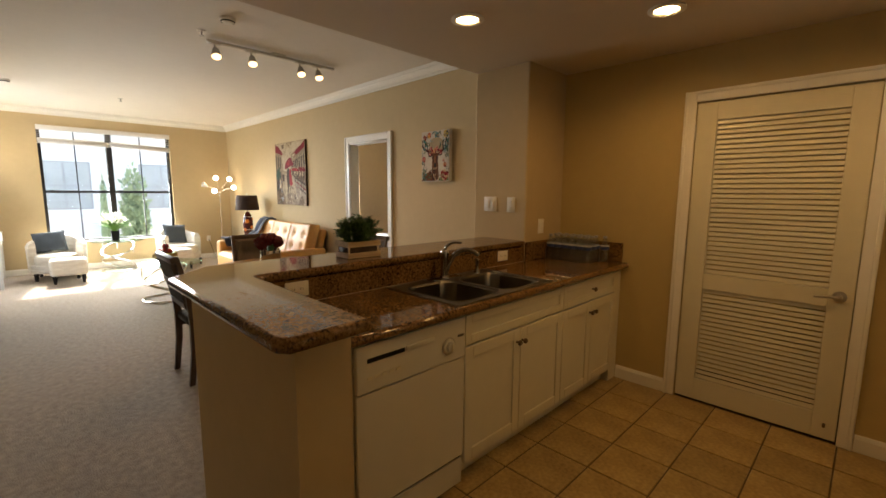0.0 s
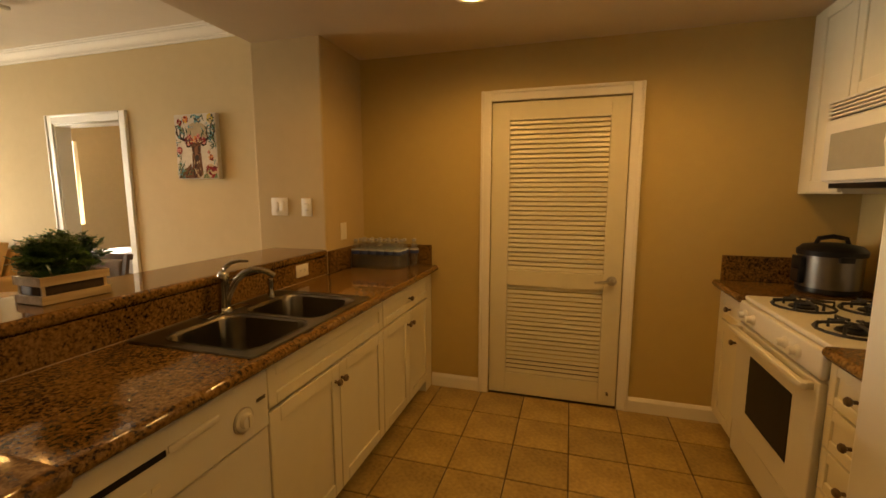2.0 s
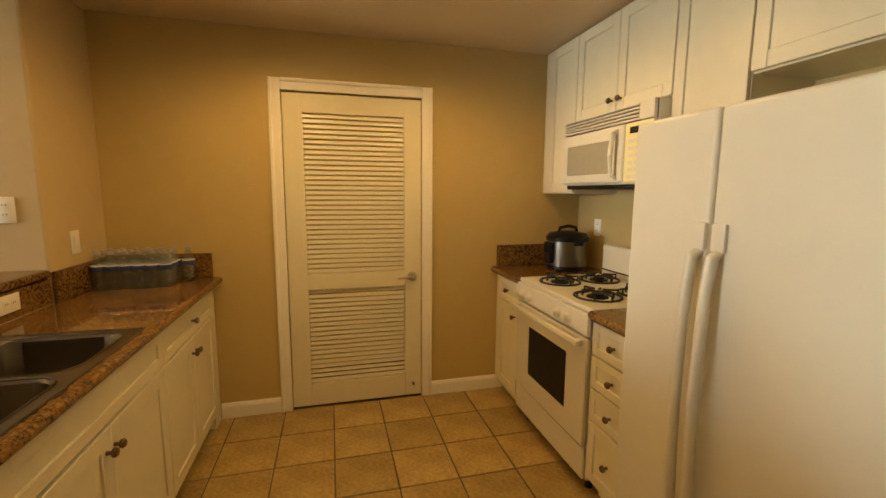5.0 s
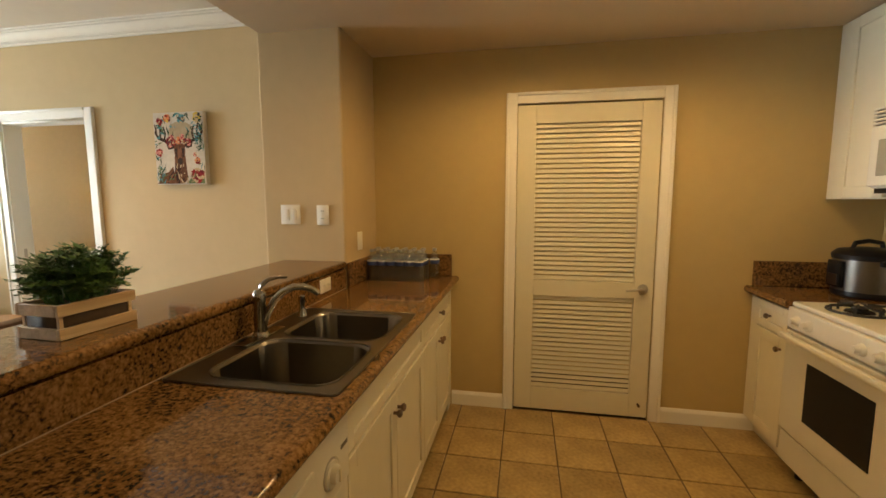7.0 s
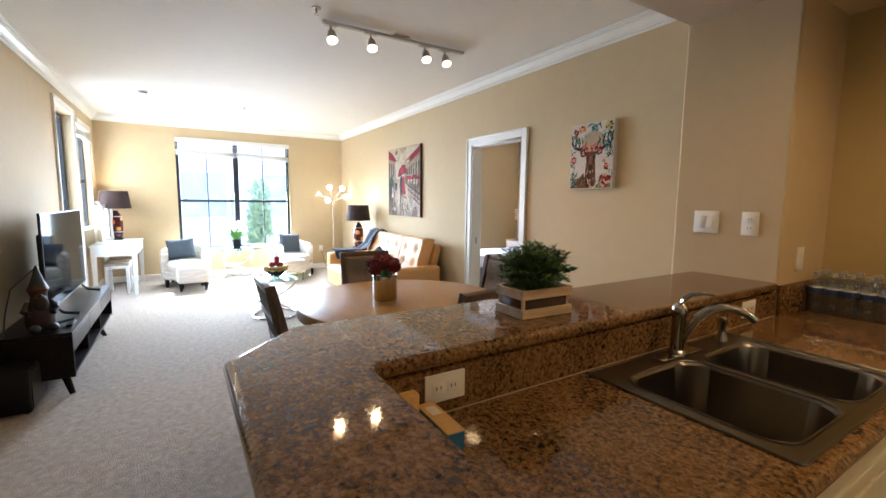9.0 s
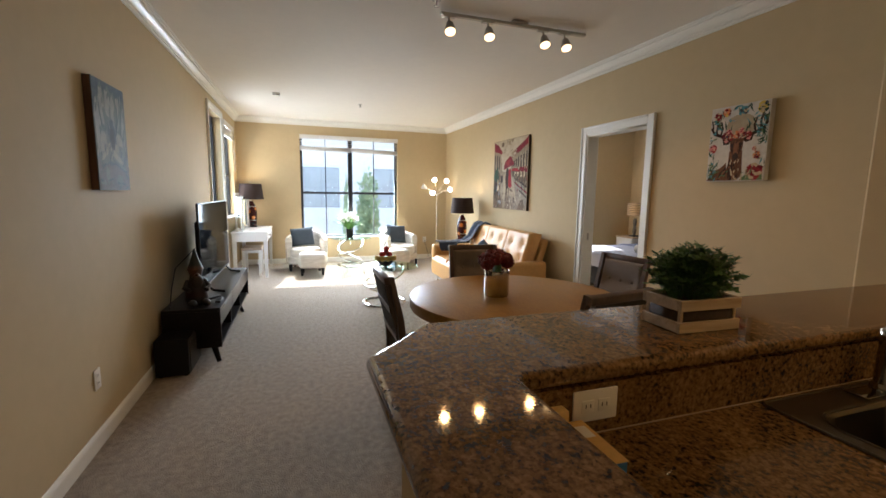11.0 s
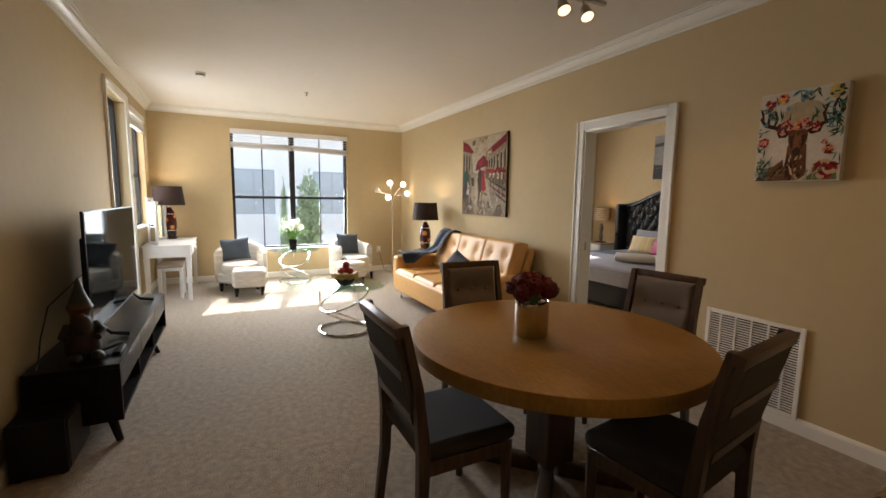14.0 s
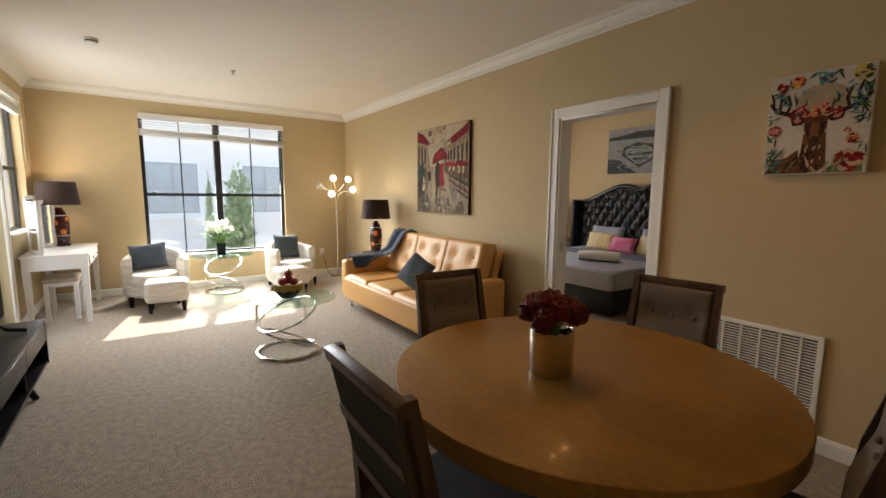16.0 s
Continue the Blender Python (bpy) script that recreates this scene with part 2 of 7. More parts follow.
def C(*a, **k):
    return cyl(bmesh.new(), *a, **k)


def L(*a, **k):
    return lathe(bmesh.new(), *a, **k)


# ---- materials ----
WALL = mat("wall_paint", (0.54, 0.42, 0.245), 0.75, vary=0.03, scale=4, bump=0.12, bump_scale=160, spec=0.2)
KWALL = mat("kitchen_wall_paint", (0.49, 0.37, 0.16), 0.6, vary=0.03, scale=4, bump=0.12, bump_scale=160)
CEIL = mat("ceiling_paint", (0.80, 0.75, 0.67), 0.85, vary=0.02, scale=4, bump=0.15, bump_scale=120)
# darker and warmer than the living room ceiling
KCEIL = mat("kitchen_ceiling_tan", (0.62, 0.52, 0.38), 0.5, vary=0.02, scale=4, bump=0.08, bump_scale=120)
TRIM = mat("white_trim_paint", (0.80, 0.77, 0.70), 0.35, vary=0.02, scale=5, bump=0.03)
CABW = mat("white_cabinet_paint", (0.68, 0.63, 0.48), 0.35, vary=0.025, scale=5, bump=0.03)
APPL = mat("white_enamel", (0.63, 0.60, 0.51), 0.36, vary=0.015, scale=4, bump=0.06, bump_scale=300)
GRANITE = granite_mat("brown_granite")
CARPET = mat("beige_carpet", (0.50, 0.40, 0.29), 0.95, colour2=(0.24, 0.187, 0.13), scale=100, bump=1.0, bump_scale=130, sheen=0.2)
CARPET.node_tree.nodes["Bump"].inputs["Distance"].default_value = 0.02
TILE = mat("beige_floor_tile", (0.47, 0.335, 0.14), 0.32, colour2=(0.24, 0.155, 0.058), scale=16, bump=0.08, bump_scale=40, random_vary=0.12)
GROUT = mat("brown_grout", (0.12, 0.08, 0.05), 0.9, vary=0.2, scale=30)
STEEL = mat("brushed_steel", (0.19, 0.175, 0.155), 0.30, metal=1.0, vary=0.05, scale=10, stretch=(1, 12, 1))
CHROME = mat("chrome", (0.80, 0.80, 0.80), 0.06, metal=1.0, vary=0.02)
NICKEL = mat("satin_nickel", (0.50, 0.47, 0.42), 0.3, metal=1.0, vary=0.05)
BRONZE = mat("dark_bronze_knob", (0.16, 0.11, 0.07), 0.35, metal=0.9, vary=0.1)
BLACK = mat("black_plastic", (0.006, 0.006, 0.007), 0.4, vary=0.2, scale=12, spec=0.25)
IRON = mat("black_cast_iron", (0.012, 0.012, 0.012), 0.6, vary=0.2, bump=0.2)
BLACKFRAME = mat("black_window_frame", (0.014, 0.013, 0.013), 0.45, vary=0.15)
ESPRESSO = wood_mat("espresso_wood", (0.005, 0.004, 0.004), (0.014, 0.010, 0.009), 0, 0.30)
ESPRESSO.node_tree.nodes["Principled BSDF"].inputs["IOR"].default_value = 1.22
WALNUT = wood_mat("dark_chair_wood", (0.032, 0.017, 0.010), (0.082, 0.044, 0.024), 2, 0.4)
OAK = mat("oak_table_wood", (0.33, 0.178, 0.036), 0.36, colour2=(0.225, 0.114, 0.022), scale=9, stretch=(1, 3, 1), coat=0.04, bump=0.06, bump_scale=60, spec=0.25)
CRATEWOOD = wood_mat("pale_crate_wood", (0.42, 0.30, 0.18), (0.62, 0.48, 0.31), 1, 0.7)
CRATEDARK = mat("dark_crate_board", (0.07, 0.045, 0.03), 0.8, vary=0.25, scale=20)
DARKSEAT = mat("dark_brown_seat", (0.028, 0.022, 0.018), 0.9, vary=0.15, scale=50, bump=0.4, bump_scale=450)
TAUPE = mat("taupe_linen", (0.125, 0.10, 0.08), 0.9, vary=0.12, scale=60, bump=0.5, bump_scale=500, sheen=0.2)
LEATHER = mat("tan_leather", (0.68, 0.37, 0.115), 0.5, vary=0.07, scale=10, bump=0.18, bump_scale=180)
CREAM = mat("cream_script_fabric", (0.78, 0.74, 0.66), 0.9, colour2=(0.52, 0.46, 0.38), scale=22, stretch=(1, 1, 4), bump=0.3, bump_scale=300)
NAVY = mat("navy_throw", (0.010, 0.020, 0.045), 0.95, vary=0.25, scale=30, bump=0.6, bump_scale=220, sheen=0.4)
SLATE = mat("slate_cushion_fabric", (0.055, 0.070, 0.085), 0.9, vary=0.15, scale=40, bump=0.4, bump_scale=400)
WHITEP = mat("white_desk_paint", (0.80, 0.78, 0.74), 0.3, vary=0.02, scale=6)
GLASS = glass_mat("window_glass", (0.97, 0.99, 0.98), 0.0, clear=1.0)
TABLEGLASS = glass_mat("table_glass", (0.82, 0.94, 0.90), 0.0, clear=1.0)
MIRROR = mat("mirror_glass", (0.85, 0.86, 0.86), 0.02, metal=1.0, vary=0.0)
LEAF = mat("plant_leaf", (0.11, 0.22, 0.05), 0.5, colour2=(0.035, 0.095, 0.022), scale=30)
BULB = glow_mat("lit_bulb", (1.0, 0.64, 0.32), 0.9)
DOWNBULB = glow_mat("downlight_bulb", (1.0, 0.72, 0.36), 6)

# ---- structure ----
WX, NY, SY, EX, CZ, KZ = -9.80, 3.61, -0.53, 1.38, 2.79, 2.38
# floors
single("floor_carpet", prism(bmesh.new(), [(-9.9, -0.7), (-0.80, -0.7), (-0.80, 0.96), (-1.70, 0.96), (-1.70, 3.7), (-3.1, 3.7), (-3.1, 7.3), (-9.9, 7.3)], -0.1, 0.0), CARPET, "beige loop-pile carpet covering living room and bedroom", "carpet", kind="structure")
KFLOOR = single("floor_kitchen", prism(bmesh.new(), [(-0.80, -0.7), (1.5, -0.7), (1.5, 4.4), (-1.70, 4.4), (-1.70, 0.96), (-0.80, 0.96)], -0.1, -0.006), GROUT, "kitchen floor of square tan tiles with dark grout", "tile floor", kind="structure")
# west wall with window
WY0, WY1, WZ0, WZ1 = 0.60, 2.53, 0.50, 2.50


def wall(name, bm, material, label):
    return single(name, bm, material, label, "wall", kind="structure")


bm = bmesh.new()
box(bm, WX - 0.2, SY - 0.15, -0.08, WX, WY0, 2.9)
box(bm, WX - 0.2, WY1, -0.08, WX, NY + 0.15, 2.9)
box(bm, WX - 0.2, WY0, -0.08, WX, WY1, WZ0)
box(bm, WX - 0.2, WY0, WZ1, WX, WY1, 2.9)
wall("wall_west", bm, WALL, "cream painted wall around the wide black-framed window")
# north wall of the living room with the bedroom doorway
DX0, DX1, DZ = -4.98, -4.105, 2.09
bm = bmesh.new()
box(bm, WX, NY, -0.08, DX0, NY + 0.13, 2.9)
box(bm, DX1, NY, -0.08, -2.155, NY + 0.13, 2.9)
box(bm, DX0, NY, DZ, DX1, NY + 0.13, 2.9)
wall("wall_north", bm, WALL, "beige painted living room wall with bedroom doorway")
# pier between living room and kitchen, kitchen north wall with closet door
bm = bmesh.new()
box(bm, -2.155, 3.01, -0.08, -1.64, NY + 0.13, 2.9, bevel=0.012)
wall("wall_pier", bm, WALL, "beige painted pier at the end of the bar")
KY = 3.53
bm = bmesh.new()
box(bm, -1.64, KY, -0.08, -0.675, KY + 0.12, 2.5)
box(bm, 0.19, KY, -0.08, EX + 0.12, KY + 0.12, 2.5)
box(bm, -0.675, KY, 2.034, 0.19, KY + 0.12, 2.5)
wall("wall_kitchen_north", bm, KWALL, "tan painted kitchen wall around the louvered door")
# Unseen box added behind the door to shut out sky light.
bm = B(-0.9, KY + 0.7, -0.08, 0.4, KY + 0.8, 2.5)
box(bm, -0.9, KY + 0.12, -0.08, -0.8, KY + 0.7, 2.5)
box(bm, 0.3, KY + 0.12, -0.08, 0.4, KY + 0.7, 2.5)
box(bm, -0.8, KY + 0.12, 2.4, 0.3, KY + 0.7, 2.5)
wall("wall_closet", bm, KWALL, "unseen closet walls that keep sky light out of the door gaps")
wall("wall_east", B(EX, SY - 0.15, -0.08, EX + 0.12, KY, 2.9), KWALL, "tan painted wall behind stove and fridge")
# south wall with patio door and side window
PX0, PX1, PZ = -8.22, -7.28, 2.50
QX0, QX1, QZ0, QZ1 = -9.42, -8.42, 0.97, 2.50
bm = bmesh.new()
box(bm, PX1, SY - 0.15, -0.08, EX, SY, 2.9)
box(bm, QX1, SY - 0.15, -0.08, PX0, SY, 2.9)
box(bm, WX, SY - 0.15, -0.08, QX0, SY, 2.9)
box(bm, PX0, SY - 0.15, PZ, PX1, SY, 2.9)
box(bm, QX0, SY - 0.15, QZ1, QX1, SY, 2.9)
box(bm, QX0, SY - 0.15, -0.08, QX1, SY, QZ0)
wall("wall_south", bm, WALL, "beige painted long wall with patio door and side window")
# ceilings
single("ceiling", B(WX - 0.2, SY - 0.15, CZ, -2.135, NY + 0.13, CZ + 0.12), CEIL, "off-white textured living room ceiling", "ceiling", kind="structure")
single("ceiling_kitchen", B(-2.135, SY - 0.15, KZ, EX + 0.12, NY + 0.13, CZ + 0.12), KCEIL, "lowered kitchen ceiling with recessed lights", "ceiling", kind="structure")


def profile_run(bm, p0, p1, prof, side):
    """A moulding along a straight run: prof of (out from wall, height)."""
    p0, p1, side = Vector(p0), Vector(p1), Vector(side)
    a = [bm.verts.new(p0 + side * o + Vector((0, 0, h))) for o, h in prof]
    b = [bm.verts.new(p1 + side * o + Vector((0, 0, h))) for o, h in prof]
    k = len(prof)
    for i in range(k):
        bm.faces.new((a[i], a[(i + 1) % k], b[(i + 1) % k], b[i]))
    bm.faces.new(a)
    bm.faces.new(b[::-1])


CROWN = ((0, -0.104), (0.013, -0.104), (0.013, -0.088), (0.027, -0.086), (0.027, -0.074), (0.040, -0.064), (0.060, -0.040), (0.064, -0.026), (0.080, -0.025), (0.081, -0.012), (0.096, -0.011), (0.097, 0), (0, 0))
BASE = ((0, 0), (0.014, 0), (0.014, 0.075), (0.010, 0.088), (0.004, 0.098), (0, 0.098))
for nm, p0, p1, side in (("north", (WX, NY, CZ), (-2.17, NY, CZ), (0, -1, 0)), ("west", (WX, SY, CZ), (WX, NY, CZ), (1, 0, 0)), ("south", (WX, SY, CZ), (-2.17, SY, CZ), (0, 1, 0))):
    bm = bmesh.new()
    profile_run(bm, p0, p1, CROWN, side)
    single("trim_crown_" + nm, bm, TRIM, "white stepped crown moulding under the ceiling", "moulding", kind="structure")
for k, (p0, p1, side) in enumerate((((WX, NY, 0), (DX0 - 0.10, NY, 0), (0, -1, 0)), ((DX1 + 0.10, NY, 0), (-2.17, NY, 0), (0, -1, 0)), ((WX, SY, 0), (WX, NY, 0), (1, 0, 0)),
        ((PX1 + 0.09, SY, 0), (EX, SY, 0), (0, 1, 0)), ((WX, SY, 0), (PX0 - 0.09, SY, 0), (0, 1, 0)), ((-1.1, KY, 0), (-0.746, KY, 0), (0, -1, 0)), ((0.261, KY, 0), (0.80, KY, 0), (0, -1, 0)))):
    bm = bmesh.new()
    profile_run(bm, p0, p1, BASE, side)
    single("baseboard", bm, TRIM, "white painted baseboard", "baseboard", kind="structure")


def casing(name, x0, x1, z1, y, side, w=0.085, z0=0.0):
    """A moulded door casing round an opening in a wall along x."""
    t = thing(name, "white moulded door casing", "door frame")
    t["kind"] = "structure"
    for px0, px1, pz0, pz1, nm in ((x0 - w, x0, z0, z1 + w, "jamb_trim"), (x1, x1 + w, z0, z1 + w, "jamb_trim"), (x0, x1, z1, z1 + w, "head_trim")):
        bm = B(px0, y, pz0, px1, y + side * 0.018, pz1, bevel=0.004)
        if nm == "jamb_trim":
            out = px0 if px1 == x0 else px1 - 0.022
            box(bm, out, y + side * 0.016, pz0, out + 0.022, y + side * 0.028, pz1, bevel=0.006)
        else:
            box(bm, px0, y + side * 0.016, pz1 - 0.022, px1, y + side * 0.028, pz1, bevel=0.006)
        part(nm, bm, TRIM, t)
    return t


casing("door_frame_bedroom", DX0, DX1, DZ, NY, -1)
casing("door_frame_closet", -0.675, 0.19, 2.034, KY, -1, w=0.069)
casing("door_frame_patio", PX0, PX1, PZ, SY, 1)
# bedroom door lining
t = thing("door_lining", "white door lining of the bedroom doorway", "door frame")
t["kind"] = "structure"
part("jamb", B(DX0, NY - 0.004, 0, DX0 + 0.018, NY + 0.134, DZ), TRIM, t)
part("jamb", B(DX1 - 0.018, NY - 0.004, 0, DX1, NY + 0.134, DZ), TRIM, t)
part("head", B(DX0 + 0.018, NY - 0.004, DZ - 0.018, DX1 - 0.018, NY + 0.134, DZ), TRIM, t)
part("strike_plate", B(DX0 + 0.018, NY + 0.05, 0.93, DX0 + 0.021, NY + 0.075, 1.01), NICKEL, t)
# bedroom shell
BXW, BYN = -8.18, 7.15
bm = bmesh.new()
# This unseen wall gets an added opening for the fill lamp.
for a in ((NY + 0.13, 0, 4.4, 2.9), (5.9, 0, BYN + 0.1, 2.9), (4.4, 0, 5.9, 0.9), (4.4, 2.3, 5.9, 2.9)):
    box(bm, BXW - 0.1, a[0], a[1], BXW, a[2], a[3])
wall("wall_bedroom_west", bm, WALL, "cream painted bedroom wall with an added opening, out of view")
wall("wall_bedroom_north", B(BXW, BYN, 0, -3.3, BYN + 0.1, 2.9), WALL, "cream painted bedroom wall behind the bed")
wall("wall_bedroom_east", B(-3.3, NY + 0.13, 0, -3.2, BYN + 0.1, 2.9), WALL, "cream painted bedroom wall")
single("ceiling_bedroom", B(BXW - 0.1, NY + 0.13, 2.78, -3.2, BYN + 0.1, 2.90), CEIL, "off-white bedroom ceiling", "ceiling", kind="structure")

# ---- bar and kitchen counters ----
t = thing("breakfast_bar", "half wall bar with polished brown granite top", "bar counter")
t["kind"] = "structure"
bm = prism(bmesh.new(), [(-1.93, 3.01), (-1.93, 0.95), (-1.80, 0.78), (-0.84, 0.78), (-0.84, 0.955), (-1.66, 0.955), (-1.66, 3.01)], 0, 1.03)
part("half_wall", bm, WALL, t, "beige painted half wall")
bm = prism(bmesh.new(), [(-2.04, 3.008), (-2.04, 0.90), (-1.83, 0.705), (-0.80, 0.705), (-0.765, 0.735), (-0.775, 0.985), (-1.625, 0.987), (-1.637, 1.0), (-1.637, 3.008)], 1.032, 1.075, bevel=0.017)
part("granite_top", bm, GRANITE, t, "polished brown speckled granite bar top")
part("backsplash", B(-1.659, 0.957, 0.916, -1.641, 3.008, 1.0305), GRANITE, t, "granite backsplash under the bar top")

# kitchen worktop along the bar
CT = 0.915


def nosing(bm, x, y0, y1, z, out=1):
    """A rounded stone edge along y."""
    r = 0.02
    prof = [(-0.04, -0.04), (-0.01, -0.04)] + [(-r + r * math.cos(a), -r + r * math.sin(a)) for a in [radians(-80 + 20 * k) for k in range(9)]] + [(-0.01, 0), (-0.04, 0)]
    profile_run(bm, (x, y0, z), (x, y1, z), prof, (out, 0, 0))


def round_rect(x0, y0, x1, y1, r, k=6):
    """The outline of a rectangle with rounded corners."""
    pts = []
    for cx, cy, a0 in ((x1 - r, y1 - r, 0), (x0 + r, y1 - r, 90), (x0 + r, y0 + r, 180), (x1 - r, y0 + r, 270)):
        pts += [(cx + r * math.cos(radians(a0 + 90 * i / k)), cy + r * math.sin(radians(a0 + 90 * i / k))) for i in range(k + 1)]
    return pts


def plate(bm, outer, holes, z0, z1):
    """A flat slab over an outline, with openings cut right through it."""
    levels = []
    for z in (z0, z1):
        loops, edges = [], []
        for loop in (outer, *holes):
            vs = [bm.verts.new((x, y, z)) for x, y in loop]
            edges += [bm.edges.new((vs[i], vs[(i + 1) % len(vs)])) for i in range(len(vs))]
            loops.append(vs)
        bmesh.ops.triangle_fill(bm, use_beauty=True, use_dissolve=False, edges=edges)
        levels.append(loops)
    for a, b in zip(*levels):
        for i in range(len(a)):
            bm.faces.new((a[i], a[(i + 1) % len(a)], b[(i + 1) % len(a)], b[i]))
    return bm


SX0, SX1, SY0, SY1 = -1.612, -1.100, 1.692, 2.497
EDGE = [(-1.07 + 0.02 * math.cos(radians(a)), CT - 0.02 + 0.02 * math.sin(radians(a))) for a in range(-90, 91, 15)]
bm = plate(bmesh.new(), [(-1.639, 0.957), (-1.07, 0.957), (-1.07, 3.528), (-1.639, 3.528)], [round_rect(SX0, SY0, SX1, SY1, 0.03)], CT - 0.04, CT)
bmesh.ops.delete(bm, geom=[f for f in bm.faces if f.calc_center_median().x > -1.0705], context="FACES_ONLY")
rows = [[bm.verts.new((x, y, z)) for x, z in EDGE] for y in (0.957, 3.528)]
for i in range(len(EDGE) - 1):
    bm.faces.new((rows[0][i], rows[0][i + 1], rows[1][i + 1], rows[1][i]))
for row in rows:
    bm.faces.new(row)
bmesh.ops.remove_doubles(bm, verts=bm.verts, dist=0.0003)
single("worktop", bm, GRANITE, "polished brown granite worktop with cut-out for the sink", "worktop")
single("splashback", B(-1.10, 3.508, CT + 0.001, -1.638, 3.529, 1.062, bevel=0.003), GRANITE, "granite upstand against the kitchen wall", "upstand")
single("splashback", B(-1.638, 3.012, CT + 0.001, -1.62, 3.507, 1.062, bevel=0.003), GRANITE, "granite upstand beside the pier", "upstand")

SEAL = mat("tan_sealant", (0.36, 0.26, 0.15), 0.6)
single("caulk_seam", B(-1.6408, 0.96, CT + 0.0005, -1.638, 3.005, CT + 0.003, bevel=0.0005, seg=1), SEAL, "pale sealant line between worktop and backsplash", "seam", kind="structure")


def basin(bm, x0, y0, x1, y1, z, depth, r=0.06):
    """A pressed bowl, open at the top."""
    def ring(ins, zz):
        pts = []
        rr = max(0.01, r - ins * 0.4)
        for cx, cy, a0 in ((x1 - ins - rr, y1 - ins - rr, 0), (x0 + ins + rr, y1 - ins - rr, 90), (x0 + ins + rr, y0 + ins + rr, 180), (x1 - ins - rr, y0 + ins + rr, 270)):
            for k in range(7):
                a = radians(a0 + 15 * k)
                pts.append(bm.verts.new((cx + rr * math.cos(a), cy + rr * math.sin(a), zz)))
        return pts
    rings = [ring(-0.004, z + 0.003), ring(0.0, z), ring(0.008, z - 0.01), ring(0.02, z - depth * 0.85), ring(0.045, z - depth)]
    for a, b in zip(rings, rings[1:]):
        for k in range(len(a)):
            bm.faces.new((a[k], a[(k + 1) % len(a)], b[(k + 1) % len(a)], b[k]))
    bm.faces.new(rings[-1])


t = thing("kitchen_sink", "double bowl stainless steel sink set in granite", "sink")
YM = 2.093
B1, B2 = (SX0 + 0.072, SY0 + 0.030, SX1 - 0.022, YM - 0.014), (SX0 + 0.085, YM + 0.014, SX1 - 0.022, SY1 - 0.030)
bm = plate(bmesh.new(), round_rect(SX0 - 0.015, SY0 - 0.015, SX1 + 0.015, SY1 + 0.015, 0.02), [round_rect(*B1, 0.075), round_rect(*B2, 0.075)], CT + 0.0008, CT + 0.004)
tube(bm, [(x, y, CT + 0.004) for x, y in round_rect(SX0 - 0.012, SY0 - 0.012, SX1 + 0.012, SY1 + 0.012, 0.02)], 0.0032, seg=6, closed=True)
part("rim", bm, STEEL, t)
for b, depth in ((B1, 0.19), (B2, 0.17)):
    bm = bmesh.new()
    basin(bm, *b, CT + 0.003, depth, r=0.075)
    tube(bm, [(x, y, CT + 0.004) for x, y in round_rect(*b, 0.075)], 0.003, seg=6, closed=True)
    part("bowl", bm, STEEL, t)
for y in (1.90, 2.29):
    part("drain", L([(0.0, 0), (0.04, 0.001), (0.045, 0.004), (0.03, 0.006), (0.0, 0.004)], (-1.32, y, CT - 0.187 if y < 2 else CT - 0.167)), CHROME, t)
# darker and a little rougher than CHROME
FAUCET = mat("dark_chrome", (0.40, 0.385, 0.36), 0.12, metal=1.0, vary=0.04)
t = thing("kitchen_faucet", "chrome single-lever faucet with arched spout", "faucet")
FB = Vector((-1.578, 2.085, CT + 0.005))
part("base", L([(0.0, 0), (0.032, 0), (0.030, 0.012), (0.023, 0.02), (0.022, 0.13), (0.025, 0.15), (0.023, 0.168), (0.014, 0.178), (0.0, 0.18)], FB), FAUCET, t)
part("spout", tube(bmesh.new(), [FB + Vector(p) for p in ((0.004, 0.002, 0.035), (0.022, 0.010, 0.085), (0.048, 0.020, 0.135), (0.080, 0.031, 0.168), (0.115, 0.045, 0.184), (0.145, 0.060, 0.183), (0.172, 0.078, 0.170), (0.190, 0.092, 0.152))], 0.0155, taper=0.85), FAUCET, t)
part("lever", tube(bmesh.new(), [FB + Vector(p) for p in ((0, 0, 0.165), (0.004, 0.006, 0.192), (0.022, 0.024, 0.212), (0.050, 0.044, 0.219), (0.080, 0.062, 0.217))], 0.012, taper=0.5), FAUCET, t)
part("deck_plate", B(FB.x - 0.028, FB.y - 0.12, FB.z, FB.x + 0.028, FB.y + 0.12, FB.z + 0.006, bevel=0.003), FAUCET, t)
single("sink_sprayer", L([(0, 0), (0.022, 0), (0.02, 0.01), (0.013, 0.03), (0.012, 0.05), (0.017, 0.065), (0.015, 0.09), (0, 0.095)], (-1.575, 2.38, CT + 0.005)), FAUCET, "dark chrome side sprayer in its sink hole", "sprayer")


def knob(parent, y, z, x=0.0, material=None):
    m = Matrix.Translation((x, y, z)) @ pose(0, 0, 0, 0, 90, 0)
    bm = lathe(bmesh.new(), [(0, 0), (0.007, 0), (0.006, 0.012), (0.014, 0.018), (0.016, 0.025), (0.011, 0.032), (0, 0.033)], seg=16, m=m)
    part("knob", bm, material or BRONZE, parent)


